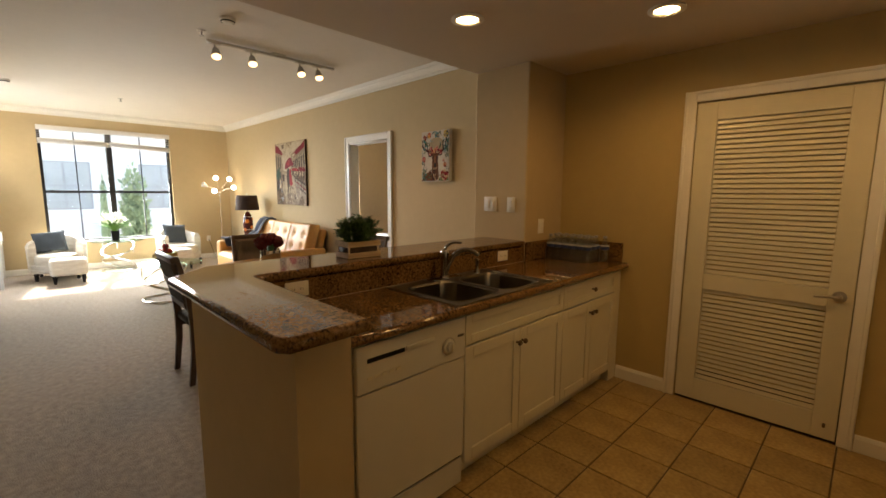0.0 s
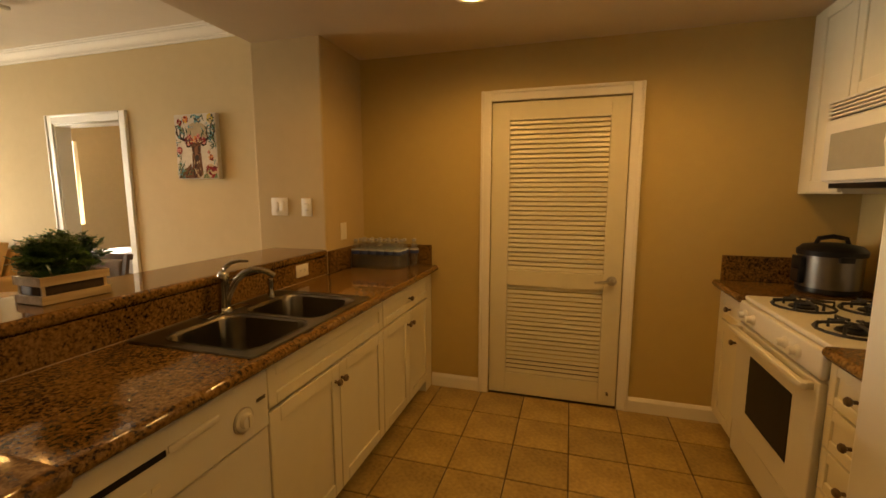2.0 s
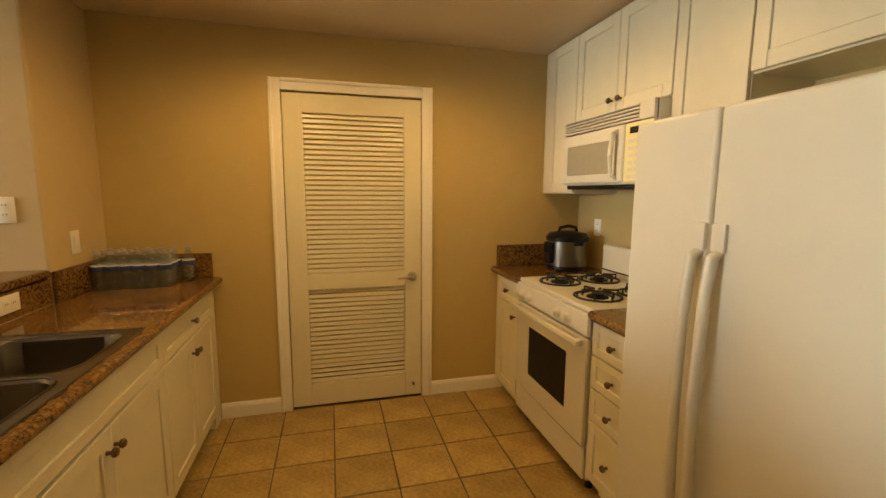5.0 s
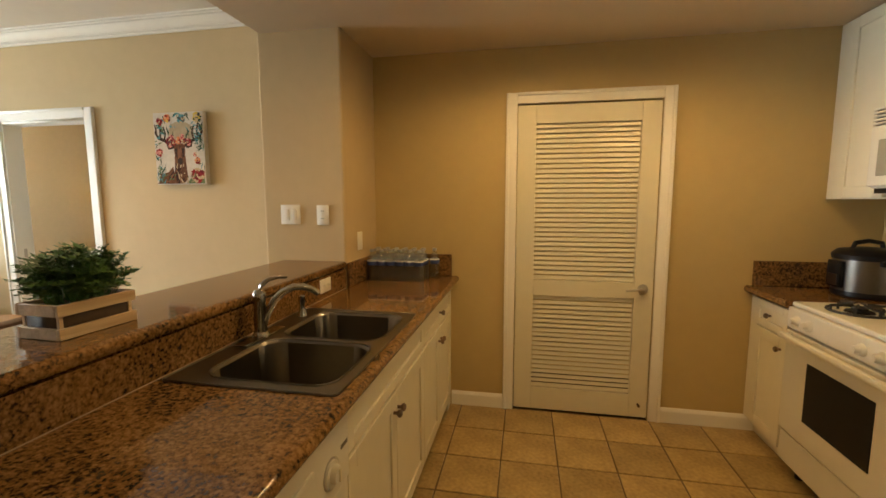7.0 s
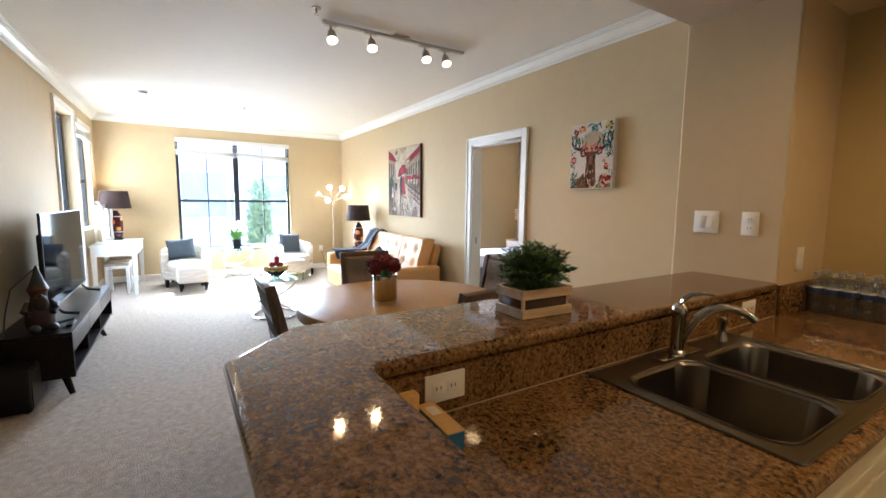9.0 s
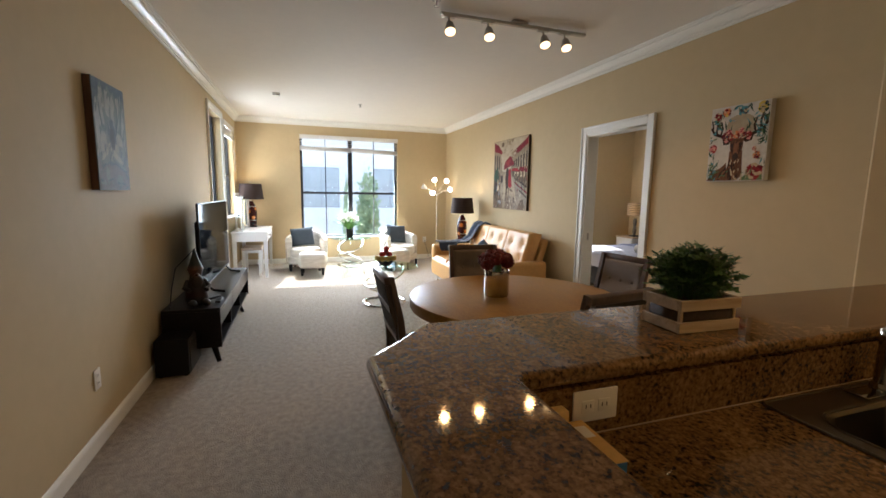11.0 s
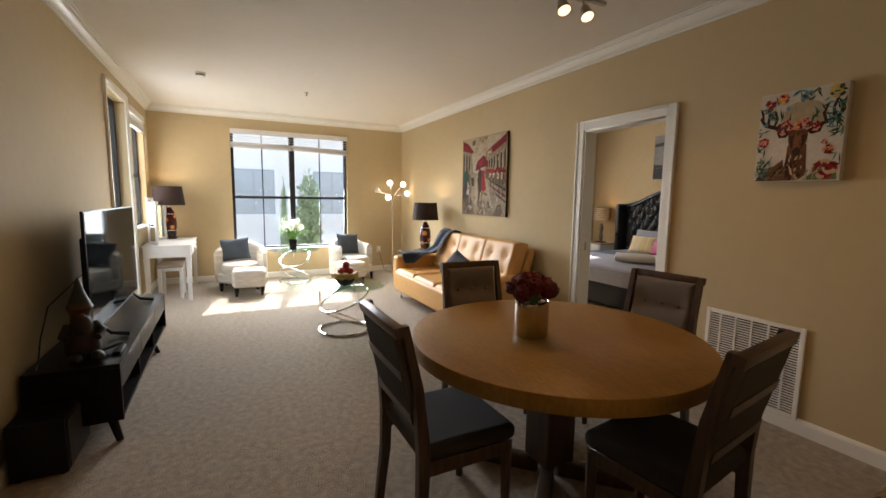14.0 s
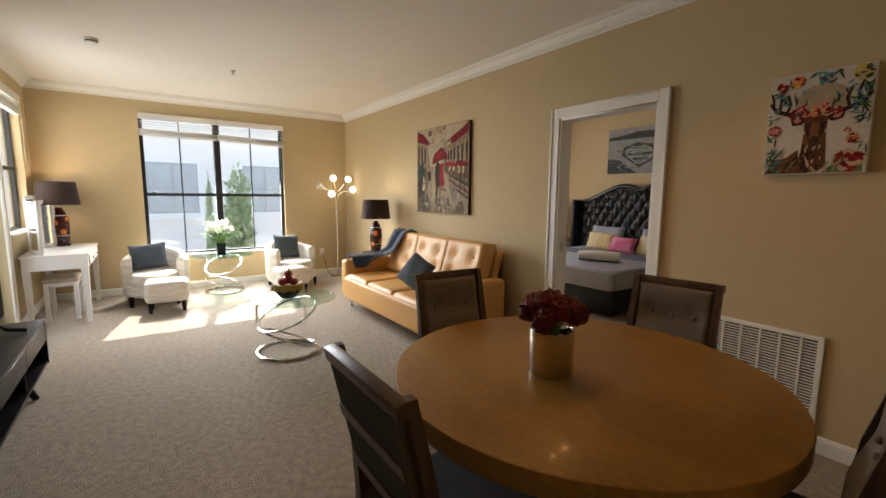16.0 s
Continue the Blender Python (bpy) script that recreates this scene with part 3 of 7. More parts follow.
def shaker(parent, name, y0, y1, z0, z1, knob_at=None, rail=0.06):
    """A framed door or drawer front; its face looks along +x of the thing."""
    g = 0.002
    d = part(name, B(0.001, y0 + rail, z0 + rail, 0.011, y1 - rail, z1 - rail), CABW, parent)
    for a in ((y0 + g, z0 + g, y0 + rail, z1 - g), (y1 - rail, z0 + g, y1 - g, z1 - g), (y0 + rail, z0 + g, y1 - rail, z0 + rail), (y0 + rail, z1 - rail, y1 - rail, z1 - g)):
        part("stile" if a[3] - a[1] > a[2] - a[0] else "rail", B(0.001, a[0], a[1], 0.02, a[2], a[3], bevel=0.0025, seg=1), CABW, d)
    if knob_at:
        knob(d, knob_at[0], knob_at[1], 0.02)
    return d


def cabinet(name, label, x, y, w, z0, z1, depth, rz, fronts, toe=True, group="", low=0.0):
    t = thing(name, label, "cabinet", group, (x, y, 0), rz)
    bm = B(-depth, 0, z0 + (0.1 if toe else 0), 0, w, z1 - low, bevel=0.001, seg=1)
    if low:
        for a in ((-depth, 0, -depth + 0.012, w), (-0.012, 0, 0, w), (-depth + 0.012, 0, -0.012, 0.012), (-depth + 0.012, w - 0.012, -0.012, w)):
            box(bm, a[0], a[1], z1 - low, a[2], a[3], z1)
    if toe:
        box(bm, -depth, 0.001, z0, -0.06, w - 0.001, z0 + 0.1)
    part("body", bm, CABW, t)
    for f in fronts:
        shaker(t, *f)
    return t


FX = -1.105
cabinet("sink_cabinet", "white shaker base cabinet under the sink", FX, 1.735, 0.905, 0.0, 0.873, 0.50, 0,
        [("false_front", 0.0, 0.905, 0.715, 0.865, None, 0.045), ("door", 0.0, 0.4525, 0.11, 0.705, (0.415, 0.632)), ("door", 0.4525, 0.905, 0.11, 0.705, (0.465, 0.632))], low=0.19)
cabinet("base_cabinet", "white shaker base cabinet with drawer and two doors", FX, 2.642, 0.76, 0.0, 0.873, 0.50, 0,
        [("drawer_front", 0.0, 0.76, 0.715, 0.865, (0.38, 0.79), 0.045), ("door", 0.0, 0.38, 0.11, 0.705, (0.352, 0.63)), ("door", 0.38, 0.76, 0.11, 0.705, (0.408, 0.63))])
single("filler_panel", B(-1.6, 3.404, 0.0, FX - 0.002, 3.528, 0.873), CABW, "white filler strip beside the kitchen wall", "panel")
single("filler_panel", B(-1.6, 0.957, 0.0, FX + 0.004, 1.118, 0.873, bevel=0.002), CABW, "white end panel between half wall and dishwasher", "panel")
# dishwasher
t = thing("dishwasher", "white built-in dishwasher with round dial", "dishwasher", at=(FX, 1.122, 0))
W = 0.608
part("body", B(-0.48, 0, 0.02, -0.002, W, 0.872), APPL, t)
part("door", B(0.0, 0.004, 0.17, 0.022, W - 0.004, 0.668, bevel=0.006), APPL, t)
part("panel_ring", lathe(bmesh.new(), [(0.037, 0), (0.041, 0), (0.041, 0.003), (0.037, 0.003)], m=Matrix.Translation((0.028, 0.49, 0.748)) @ pose(0, 0, 0, 0, 90, 0)), NICKEL, t)
cp = part("control_panel", B(0.0, 0.004, 0.672, 0.028, W - 0.004, 0.865, bevel=0.008), APPL, t)
part("kick_plate", B(-0.03, 0.004, 0.02, 0.012, W - 0.004, 0.152, bevel=0.003), APPL, t)
# Black strip drawn for the shaded gap over the kick plate.
part("kick_gap_shade", B(-0.02, 0.006, 0.153, 0.004, W - 0.006, 0.169), BLACK, t)
part("vent_slot", B(0.026, 0.05, 0.792, 0.030, 0.235, 0.810, bevel=0.001, seg=1), BLACK, cp)
part("latch_lip", B(0.024, 0.24, 0.795, 0.034, 0.40, 0.815, bevel=0.003), APPL, cp)
part("dial", lathe(bmesh.new(), [(0, 0), (0.036, 0), (0.034, 0.006), (0.024, 0.008), (0.021, 0.022), (0, 0.024)], m=Matrix.Translation((0.028, 0.49, 0.748)) @ pose(0, 0, 0, 0, 90, 0)), APPL, cp)
part("dial_pointer", B(0.05, 0.486, 0.731, 0.056, 0.494, 0.765, bevel=0.001, seg=1), CABW, cp)
bm = bmesh.new()
for k in range(5):
    box(bm, 0.0275, 0.05 + k * 0.035, 0.725, 0.0300, 0.072 + k * 0.035, 0.737)
part("buttons", bm, CABW, cp)
part("badge", B(0.0275, 0.548, 0.775, 0.0295, 0.59, 0.788, bevel=0.001, seg=1), STEEL, cp)

# louvered closet door
t = thing("louvered_door", "closed white louvered closet door with lever handle", "door")
DXA, DXB, DY = -0.671, 0.186, 3.534
LX0, LX1 = -0.555, 0.075
for nm, a in (("stile", (DXA, 0.012, LX0, 2.026)), ("stile", (LX1, 0.012, DXB, 2.026)), ("rail", (LX0, 0.012, LX1, 0.165)), ("rail", (LX0, 0.80, LX1, 0.905)), ("rail", (LX0, 1.91, LX1, 2.026))):
    part(nm, B(a[0], DY, a[1], a[2], DY + 0.035, a[3], bevel=0.002, seg=1), CABW, t)
slat = None
for z0, z1, n in ((0.165, 0.80, 20), (0.905, 1.91, 32)):
    for k in range(n):
        z = z0 + (k + 0.5) * (z1 - z0) / n
        if slat is None:
            slat = mesh_of("slat", B(LX0, -0.003, -0.0119, LX1, 0.003, 0.0119, bevel=0.0015, seg=1), CABW)
        ob = new("slat", slat)
        ob.parent = t
        ob.matrix_local = pose(0, DY + 0.0175, z, -11, 0, 0)
h = part("handle_rose", lathe(bmesh.new(), [(0, 0), (0.032, 0), (0.030, 0.008), (0.016, 0.012), (0.012, 0.04), (0, 0.042)], m=Matrix.Translation((0.125, DY, 0.865)) @ pose(0, 0, 0, 90, 0, 0)), NICKEL, t, "satin nickel rose")
part("lever", tube(bmesh.new(), [(0.125, DY - 0.036, 0.865), (0.09, DY - 0.042, 0.866), (0.05, DY - 0.04, 0.862), (0.018, DY - 0.036, 0.858)], 0.009, taper=0.8), NICKEL, h)
for z in (0.22, 1.08, 1.84):
    part("hinge", C((DXA - 0.004, DY - 0.004, z - 0.045), (DXA - 0.004, DY - 0.004, z + 0.045), 0.007, seg=10), NICKEL, t)
part("door_stop", C((0.13, DY, 0.10), (0.13, DY - 0.03, 0.10), 0.008, seg=10), BRONZE, t)

# stove wall, fronts look towards -x
GX = 0.735
cabinet("base_cabinet", "white shaker base cabinet beside the stove with drawer and door", GX + 0.01, 3.528, 0.40, 0.0, 0.873, 0.62, 180,
        [("drawer_front", 0.09, 0.40, 0.715, 0.865, (0.245, 0.79), 0.04), ("door", 0.09, 0.40, 0.11, 0.705, (0.36, 0.64))])
cabinet("drawer_unit", "white narrow drawer unit between stove and refrigerator", GX + 0.01, 2.335, 0.31, 0.0, 0.873, 0.62, 180,
        [("drawer_front", 0.0, 0.31, 0.715, 0.865, (0.155, 0.79), 0.04), ("drawer_front", 0.0, 0.31, 0.56, 0.71, (0.155, 0.635), 0.04), ("drawer_front", 0.0, 0.31, 0.405, 0.555, (0.155, 0.48), 0.04), ("drawer_front", 0.0, 0.31, 0.11, 0.40, (0.155, 0.255), 0.05)])
for y0, y1 in ((3.11, 3.528), (2.028, 2.335)):
    bm = B(0.735, y0, CT - 0.04, EX - 0.001, y1, CT)
    nosing(bm, 0.695, y0, y1, CT, -1)
    single("worktop", bm, GRANITE, "short brown granite worktop beside the stove", "worktop")
single("splashback", B(0.735, 3.508, CT + 0.001, EX - 0.001, 3.529, 1.065, bevel=0.003), GRANITE, "granite upstand on the kitchen wall by the stove", "upstand")
# stove
t = thing("gas_stove", "white gas range with four burners and oven window", "stove", at=(GX, 3.105, 0), rz=180)
W = 0.765
part("body", B(-0.60, 0, 0.08, -0.002, W, 0.895, bevel=0.003), APPL, t)
for y in (0.06, W - 0.06):
    for x in (-0.06, -0.54):
        part("foot", C((x, y, 0), (x, y, 0.08), 0.02, seg=10), BLACK, t)
part("storage_drawer", B(0, 0.006, 0.085, 0.02, W - 0.006, 0.245, bevel=0.008), APPL, t)
d = part("oven_door", B(0, 0.006, 0.255, 0.03, W - 0.006, 0.775, bevel=0.008), APPL, t)
part("oven_window", B(0.029, 0.19, 0.37, 0.033, W - 0.17, 0.66, bevel=0.002, seg=1), BLACK, d, "dark glass oven window")
part("door_handle", B(0.05, 0.02, 0.735, 0.08, W - 0.02, 0.768, bevel=0.012), APPL, d)
for y in (0.05, W - 0.05):
    part("handle_post", B(0.028, y - 0.015, 0.738, 0.055, y + 0.015, 0.765, bevel=0.003), APPL, d)
cp = part("control_strip", B(0, 0.004, 0.785, 0.03, W - 0.004, 0.892, bevel=0.01), APPL, t)
for y in (0.09, 0.18, 0.50, 0.60):
    part("burner_knob", lathe(bmesh.new(), [(0, 0), (0.026, 0), (0.024, 0.008), (0.017, 0.014), (0.015, 0.034), (0, 0.036)], seg=18, m=Matrix.Translation((0.03, y, 0.835)) @ pose(0, 0, 0, 0, 90, 0)), APPL, cp)
ck = part("cooktop", B(-0.56, 0.002, 0.893, 0.012, W - 0.002, 0.917, bevel=0.008), APPL, t)
for cx in (-0.15, -0.41):
    for cy in (0.20, 0.565):
        part("burner", L([(0, 0), (0.055, 0), (0.05, 0.008), (0.032, 0.012), (0.03, 0.02), (0, 0.021)], (cx, cy, 0.917)), BLACK, ck)
        bm = bmesh.new()
        for a in (0, 45, 90, 135):
            r = 0.115 if a % 90 == 0 else 0.075
            u = Vector((math.cos(radians(a)), math.sin(radians(a)), 0))
            for s in (-1, 1):
                p = Vector((cx, cy, 0.948)) + u * s * 0.03
                q = Vector((cx, cy, 0.948)) + u * s * r
                tube(bm, [p + Vector((0, 0, 0.006)), p.lerp(q, 0.6), q, q - Vector((0, 0, 0.03))], 0.006, seg=6)
        tube(bm, [Vector((cx + 0.115 * math.cos(k * math.pi / 8), cy + 0.115 * math.sin(k * math.pi / 8), 0.922)) for k in range(16)], 0.006, seg=6, closed=True)
        part("grate", bm, IRON, ck)
bg = part("backguard", B(-0.62, 0.002, 0.893, -0.565, W - 0.002, 1.11, bevel=0.012), APPL, t)
part("clock_panel", B(-0.566, 0.36, 0.985, -0.562, 0.62, 1.075, bevel=0.001, seg=1), CABW, bg)
part("display", B(-0.563, 0.40, 1.03, -0.560, 0.48, 1.055), BLACK, bg)
part("trim_line", B(-0.566, 0.006, 0.945, -0.561, W - 0.006, 0.953), BLACK, bg)
# refrigerator
t = thing("refrigerator", "white side-by-side refrigerator with long curved handles", "refrigerator", at=(0.625, 2.005, 0), rz=180)
part("body", B(-0.74, 0, 0.02, -0.07, 0.91, 1.665, bevel=0.006), APPL, t)
part("kick_grille", B(-0.09, 0.01, 0.02, -0.05, 0.90, 0.09, bevel=0.004), APPL, t)
for y0, y1, hy in ((0.0, 0.324, 0.299), (0.330, 0.91, 0.364)):
    d = part("door", B(-0.066, y0, 0.10, 0.0, y1, 1.672, bevel=0.014, seg=3), APPL, t)
    bm = tube(bmesh.new(), [(0.0, hy, 1.27), (0.022, hy, 1.26), (0.036, hy, 1.17), (0.044, hy, 0.95), (0.044, hy, 0.75), (0.036, hy, 0.52), (0.022, hy, 0.43), (0.0, hy, 0.42)], 0.0165, seg=10)
    part("handle", bm, APPL, d)
    for z in (1.315, 0.375):
        part("handle_cap", B(-0.002, hy - 0.022, z - 0.04, 0.012, hy + 0.022, z + 0.04, bevel=0.006), APPL, d)
# upper cabinets and microwave
UX = 1.08
def upper(label, y, w, z0, fronts, depth=0.318):
    return cabinet("upper_cabinet", label, UX, y, w, z0, KZ - 0.003, depth, 180, fronts, toe=False, group="upper cabinets")
upper("white shaker wall cabinet next to the microwave", 3.527, 0.42, 1.43, [("door", 0.10, 0.42, 1.435, 2.368)])
upper("white double-door cabinet over the microwave", 3.105, 0.765, 1.86, [("door", 0.0, 0.382, 1.865, 2.368, (0.345, 1.92)), ("door", 0.382, 0.765, 1.865, 2.368, (0.42, 1.92))])
upper("white shaker wall cabinet beside the refrigerator", 2.338, 0.355, 1.43, [("door", 0.0, 0.355, 1.435, 2.368)])
upper("white double-door cabinet over the refrigerator", 1.98, 0.92, 1.86, [("door", 0.0, 0.46, 1.865, 2.368), ("door", 0.46, 0.92, 1.865, 2.368)])
t = thing("microwave_oven", "white over-the-range microwave with vent grille", "microwave", at=(1.005, 3.10, 0), rz=180)
W = 0.757
part("body", B(-0.37, 0, 1.478, 0, W, 1.855, bevel=0.004), APPL, t)
d = part("door", B(0.0, 0.004, 1.487, 0.025, 0.56, 1.765, bevel=0.01), APPL, t)
part("window", B(0.024, 0.06, 1.535, 0.028, 0.46, 1.70, bevel=0.002, seg=1), mat("grey_screen", (0.30, 0.28, 0.22), 0.25, vary=0.05), d, "grey screened window")
part("handle", tube(bmesh.new(), [(0.022, 0.51, 1.74), (0.05, 0.51, 1.73), (0.062, 0.51, 1.62), (0.05, 0.51, 1.52), (0.022, 0.51, 1.51)], 0.012, seg=8), APPL, d)
cp = part("control_panel", B(0.0, 0.565, 1.487, 0.022, W - 0.004, 1.765, bevel=0.006), mat("pale_yellow_panel", (0.72, 0.66, 0.36), 0.4, vary=0.03), t)
part("display", B(0.0215, 0.60, 1.715, 0.0235, 0.70, 1.745), BLACK, cp)
bm = bmesh.new()
for r in range(6):
    for c in range(3):
        box(bm, 0.0215, 0.595 + c * 0.045, 1.505 + r * 0.033, 0.0232, 0.63 + c * 0.045, 1.522 + r * 0.033)
part("keypad", bm, APPL, cp)
# Shade between the louvers is drawn as a black backing.
vg = part("vent_grille", B(0.0, 0.004, 1.77, 0.008, W - 0.004, 1.852, bevel=0.002, seg=1), BLACK, t, "black sheet in place of the shade behind the vent louvers")
part("end_block", B(0.004, W - 0.10, 1.77, 0.024, W - 0.004, 1.852, bevel=0.003), APPL, vg)
for k in range(5):
    part("louver", B(0.006, 0.006, 1.772 + k * 0.0165, 0.024, W - 0.10, 1.7815 + k * 0.0165, bevel=0.002, seg=1), APPL, vg)
part("underside", B(-0.36, 0.01, 1.455, -0.01, W - 0.01, 1.478), BLACK, t)

# small things of the kitchen
t = thing("pressure_cooker", "black and stainless electric pressure cooker on the worktop", "cooker", at=(1.16, 3.30, CT))
part("base", L([(0, 0.0), (0.125, 0.0), (0.135, 0.012), (0.135, 0.035), (0, 0.035)]), BLACK, t)
part("body", L([(0, 0.035), (0.133, 0.035), (0.133, 0.20), (0, 0.20)], seg=36), STEEL, t)
part("lid", L([(0, 0.20), (0.142, 0.20), (0.144, 0.225), (0.12, 0.25), (0.05, 0.262), (0, 0.265)]), BLACK, t)
part("lid_handle", tube(bmesh.new(), [(-0.07, 0, 0.25), (-0.06, 0, 0.285), (0, 0, 0.297), (0.06, 0, 0.285), (0.07, 0, 0.25)], 0.012, seg=8), BLACK, t)
cp = part("control_panel", B(-0.150, -0.05, 0.05, -0.126, 0.05, 0.19, bevel=0.006), BLACK, t)
part("steel_panel", B(-0.153, -0.035, 0.06, -0.1495, 0.035, 0.12), STEEL, cp)
for s in (-1, 1):
    part("side_handle", B(-0.03, s * 0.130 - 0.02, 0.175, 0.03, s * 0.130 + 0.02, 0.205, bevel=0.006), BLACK, t)

PET = glass_mat("clear_plastic", (0.86, 0.89, 0.91), 0.08, clear=1.0, gloss=0.22)
LABELB = mat("navy_label", (0.03, 0.06, 0.22), 0.4, colour2=(0.012, 0.02, 0.07), scale=30, stretch=(1, 1, 6))
LABELW = mat("white_label_edge", (0.75, 0.75, 0.74), 0.4)
CAPW = mat("white_cap", (0.34, 0.34, 0.34), 0.4, vary=0.03)


def bottle():
    t = thing("water_bottle", "clear plastic water bottle with blue label and white cap", "bottle", "pack of water bottles")
    part("bottle_body", L([(0, 0), (0.028, 0.0), (0.031, 0.006), (0.031, 0.045), (0.0295, 0.05), (0.031, 0.055), (0.031, 0.125), (0.026, 0.148), (0.013, 0.172), (0.012, 0.185), (0, 0.185)], seg=12), PET, t)
    part("label_band", lathe(bmesh.new(), [(0.0318, 0.098), (0.0322, 0.099), (0.0322, 0.121), (0.0318, 0.122)], seg=12), LABELB, t)
    part("label_edge", lathe(bmesh.new(), [(0.0318, 0.1222), (0.0323, 0.1225), (0.0323, 0.129), (0.0316, 0.1295)], seg=12), LABELW, t)
    part("cap", L([(0, 0.183), (0.0145, 0.183), (0.0145, 0.199), (0, 0.2)], seg=10), CAPW, t)
    return t


b0 = bottle()
b0.matrix_world = pose(-1.585, 3.295, CT)
for r in range(3):
    for c in range(6):
        if r or c:
            copy_thing(b0, pose(-1.585 + 0.0625 * c + 0.004 * (r % 2), 3.295 + 0.066 * r, CT, 0, 0, 17 * r + 31 * c))
copy_thing(b0, pose(-1.20, 3.43, CT, 0, 0, 50))
FILM = glass_mat("shrink_film", (0.90, 0.91, 0.92), 0.3, clear=1.0, gloss=0.16)
bm = bmesh.new()
film = round_rect(-1.620, 3.258, -1.240, 3.464, 0.034)
low, top = [[bm.verts.new((x, y, z)) for x, y in film] for z in (CT + 0.001, CT + 0.092)]
for i in range(len(film)):
    bm.faces.new((low[i], low[(i + 1) % len(film)], top[(i + 1) % len(film)], top[i]))
bmesh.ops.solidify(bm, geom=bm.faces[:], thickness=0.0008)
single("shrink_wrap", bm, FILM, "torn clear plastic wrap around the pack of water bottles", "wrapping")
PLATE = mat("white_plate", (0.80, 0.77, 0.70), 0.35, vary=0.02)
SLOT = mat("dark_slot", (0.03, 0.025, 0.02), 0.6)


def wall_plate(name, label, m, w, h, kind):
    """A switch or outlet plate lying in the local xz plane, face towards -y."""
    t = tagged(new(name), label, "switch" if kind == "switch" else "outlet")
    t.matrix_world = m
    part("plate", B(-w / 2, -0.006, -h / 2, w / 2, 0, h / 2, bevel=0.0025), PLATE, t)
    n = max(1, round(w / 0.06)) if kind == "switch" else 2
    for k in range(n):
        if kind == "switch":
            x = (k - (n - 1) / 2) * 0.046
            part("rocker", B(x - 0.016, -0.010, -0.032, x + 0.016, -0.005, 0.032, bevel=0.002), PLATE, t)
        else:
            u = (k - 0.5) * 0.042
            x, z = (u, 0) if w > h else (0, u)
            s = part("socket", B(x - 0.016, -0.008, z - 0.014, x + 0.016, -0.005, z + 0.014, bevel=0.003), PLATE, t)
            for dx in (-0.006, 0.006):
                part("slot", B(x + dx - 0.0012, -0.0086, z - 0.003, x + dx + 0.0012, -0.0076, z + 0.006), SLOT, s)
    return t


wall_plate("light_switch", "white double rocker light switch on the pier", pose(-1.98, 3.009, 1.345), 0.125, 0.115, "switch")
wall_plate("wall_outlet", "white outlet beside the light switch on the pier", pose(-1.775, 3.009, 1.343), 0.075, 0.115, "outlet")
wall_plate("light_switch", "white switch plate on the pier's kitchen side", pose(-1.639, 3.22, 1.175, 0, 0, 90), 0.075, 0.115, "switch")
wall_plate("wall_outlet", "white outlet on the granite backsplash under the bar", pose(-1.6405, 1.175, 0.985, 0, 0, 90), 0.115, 0.072, "outlet")
wall_plate("wall_outlet", "white outlet on the granite backsplash past the sink", pose(-1.6405, 2.735, 0.985, 0, 0, 90), 0.115, 0.072, "outlet")
wall_plate("wall_outlet", "white outlet on the stove wall", pose(1.379, 3.28, 1.20, 0, 0, -90), 0.075, 0.115, "outlet")
wall_plate("wall_outlet", "white outlet low on the long beige wall", pose(-3.66, -0.529, 0.38, 0, 0, 180), 0.075, 0.115, "outlet")
wall_plate("wall_outlet", "white outlet low on the window wall", pose(-9.799, 3.13, 0.42, 0, 0, 90), 0.075, 0.115, "outlet")
# carton of sponges in the corner of the bar
t = thing("small_carton", "long orange and blue carton on the worktop", "box", at=(-1.555, 1.110, CT), rz=-2)
YEL = mat("orange_card", (0.66, 0.40, 0.12), 0.6, vary=0.12, scale=20)
BLU = mat("blue_card", (0.03, 0.14, 0.30), 0.5, vary=0.1)
part("carton_body", B(-0.072, -0.021, 0.0, 0.072, 0.021, 0.044, bevel=0.002, seg=1), BLU, t)
part("carton_lid", B(-0.073, -0.022, 0.0442, 0.073, 0.022, 0.047, bevel=0.001, seg=1), YEL, t)
part("print_panel", B(-0.05, -0.012, 0.0472, -0.01, 0.012, 0.0480), PLATE, t)
single("wooden_block", B(-1.635, 1.02, CT, -1.606, 1.088, CT + 0.085, bevel=0.004), YEL, "small orange wooden block in the worktop corner", "block")
# herb crate on the bar
CRX, CRY, CRR = -1.812, 1.628, -2
t = thing("herb_crate", "slatted wooden crate of green herbs on the bar", "planter", at=(CRX, CRY, 1.076), rz=CRR)
part("inner_box", B(-0.058, -0.093, 0.003, 0.058, 0.093, 0.08), CRATEDARK, t)
for z0, z1 in ((0.0, 0.029), (0.060, 0.09)):
    for x in (-0.07, 0.060):
        part("slat", B(x, -0.105, z0, x + 0.010, 0.105, z1, bevel=0.0015, seg=1), CRATEWOOD, t)
    for y in (-0.105, 0.095):
        part("slat", B(-0.0595, y, z0, 0.0595, y + 0.010, z1, bevel=0.0015, seg=1), CRATEWOOD, t)
for x in (-0.0615, 0.0525):
    for y in (-0.097, 0.088):
        part("corner_post", B(x, y, 0.001, x + 0.009, y + 0.009, 0.088), CRATEWOOD, t)


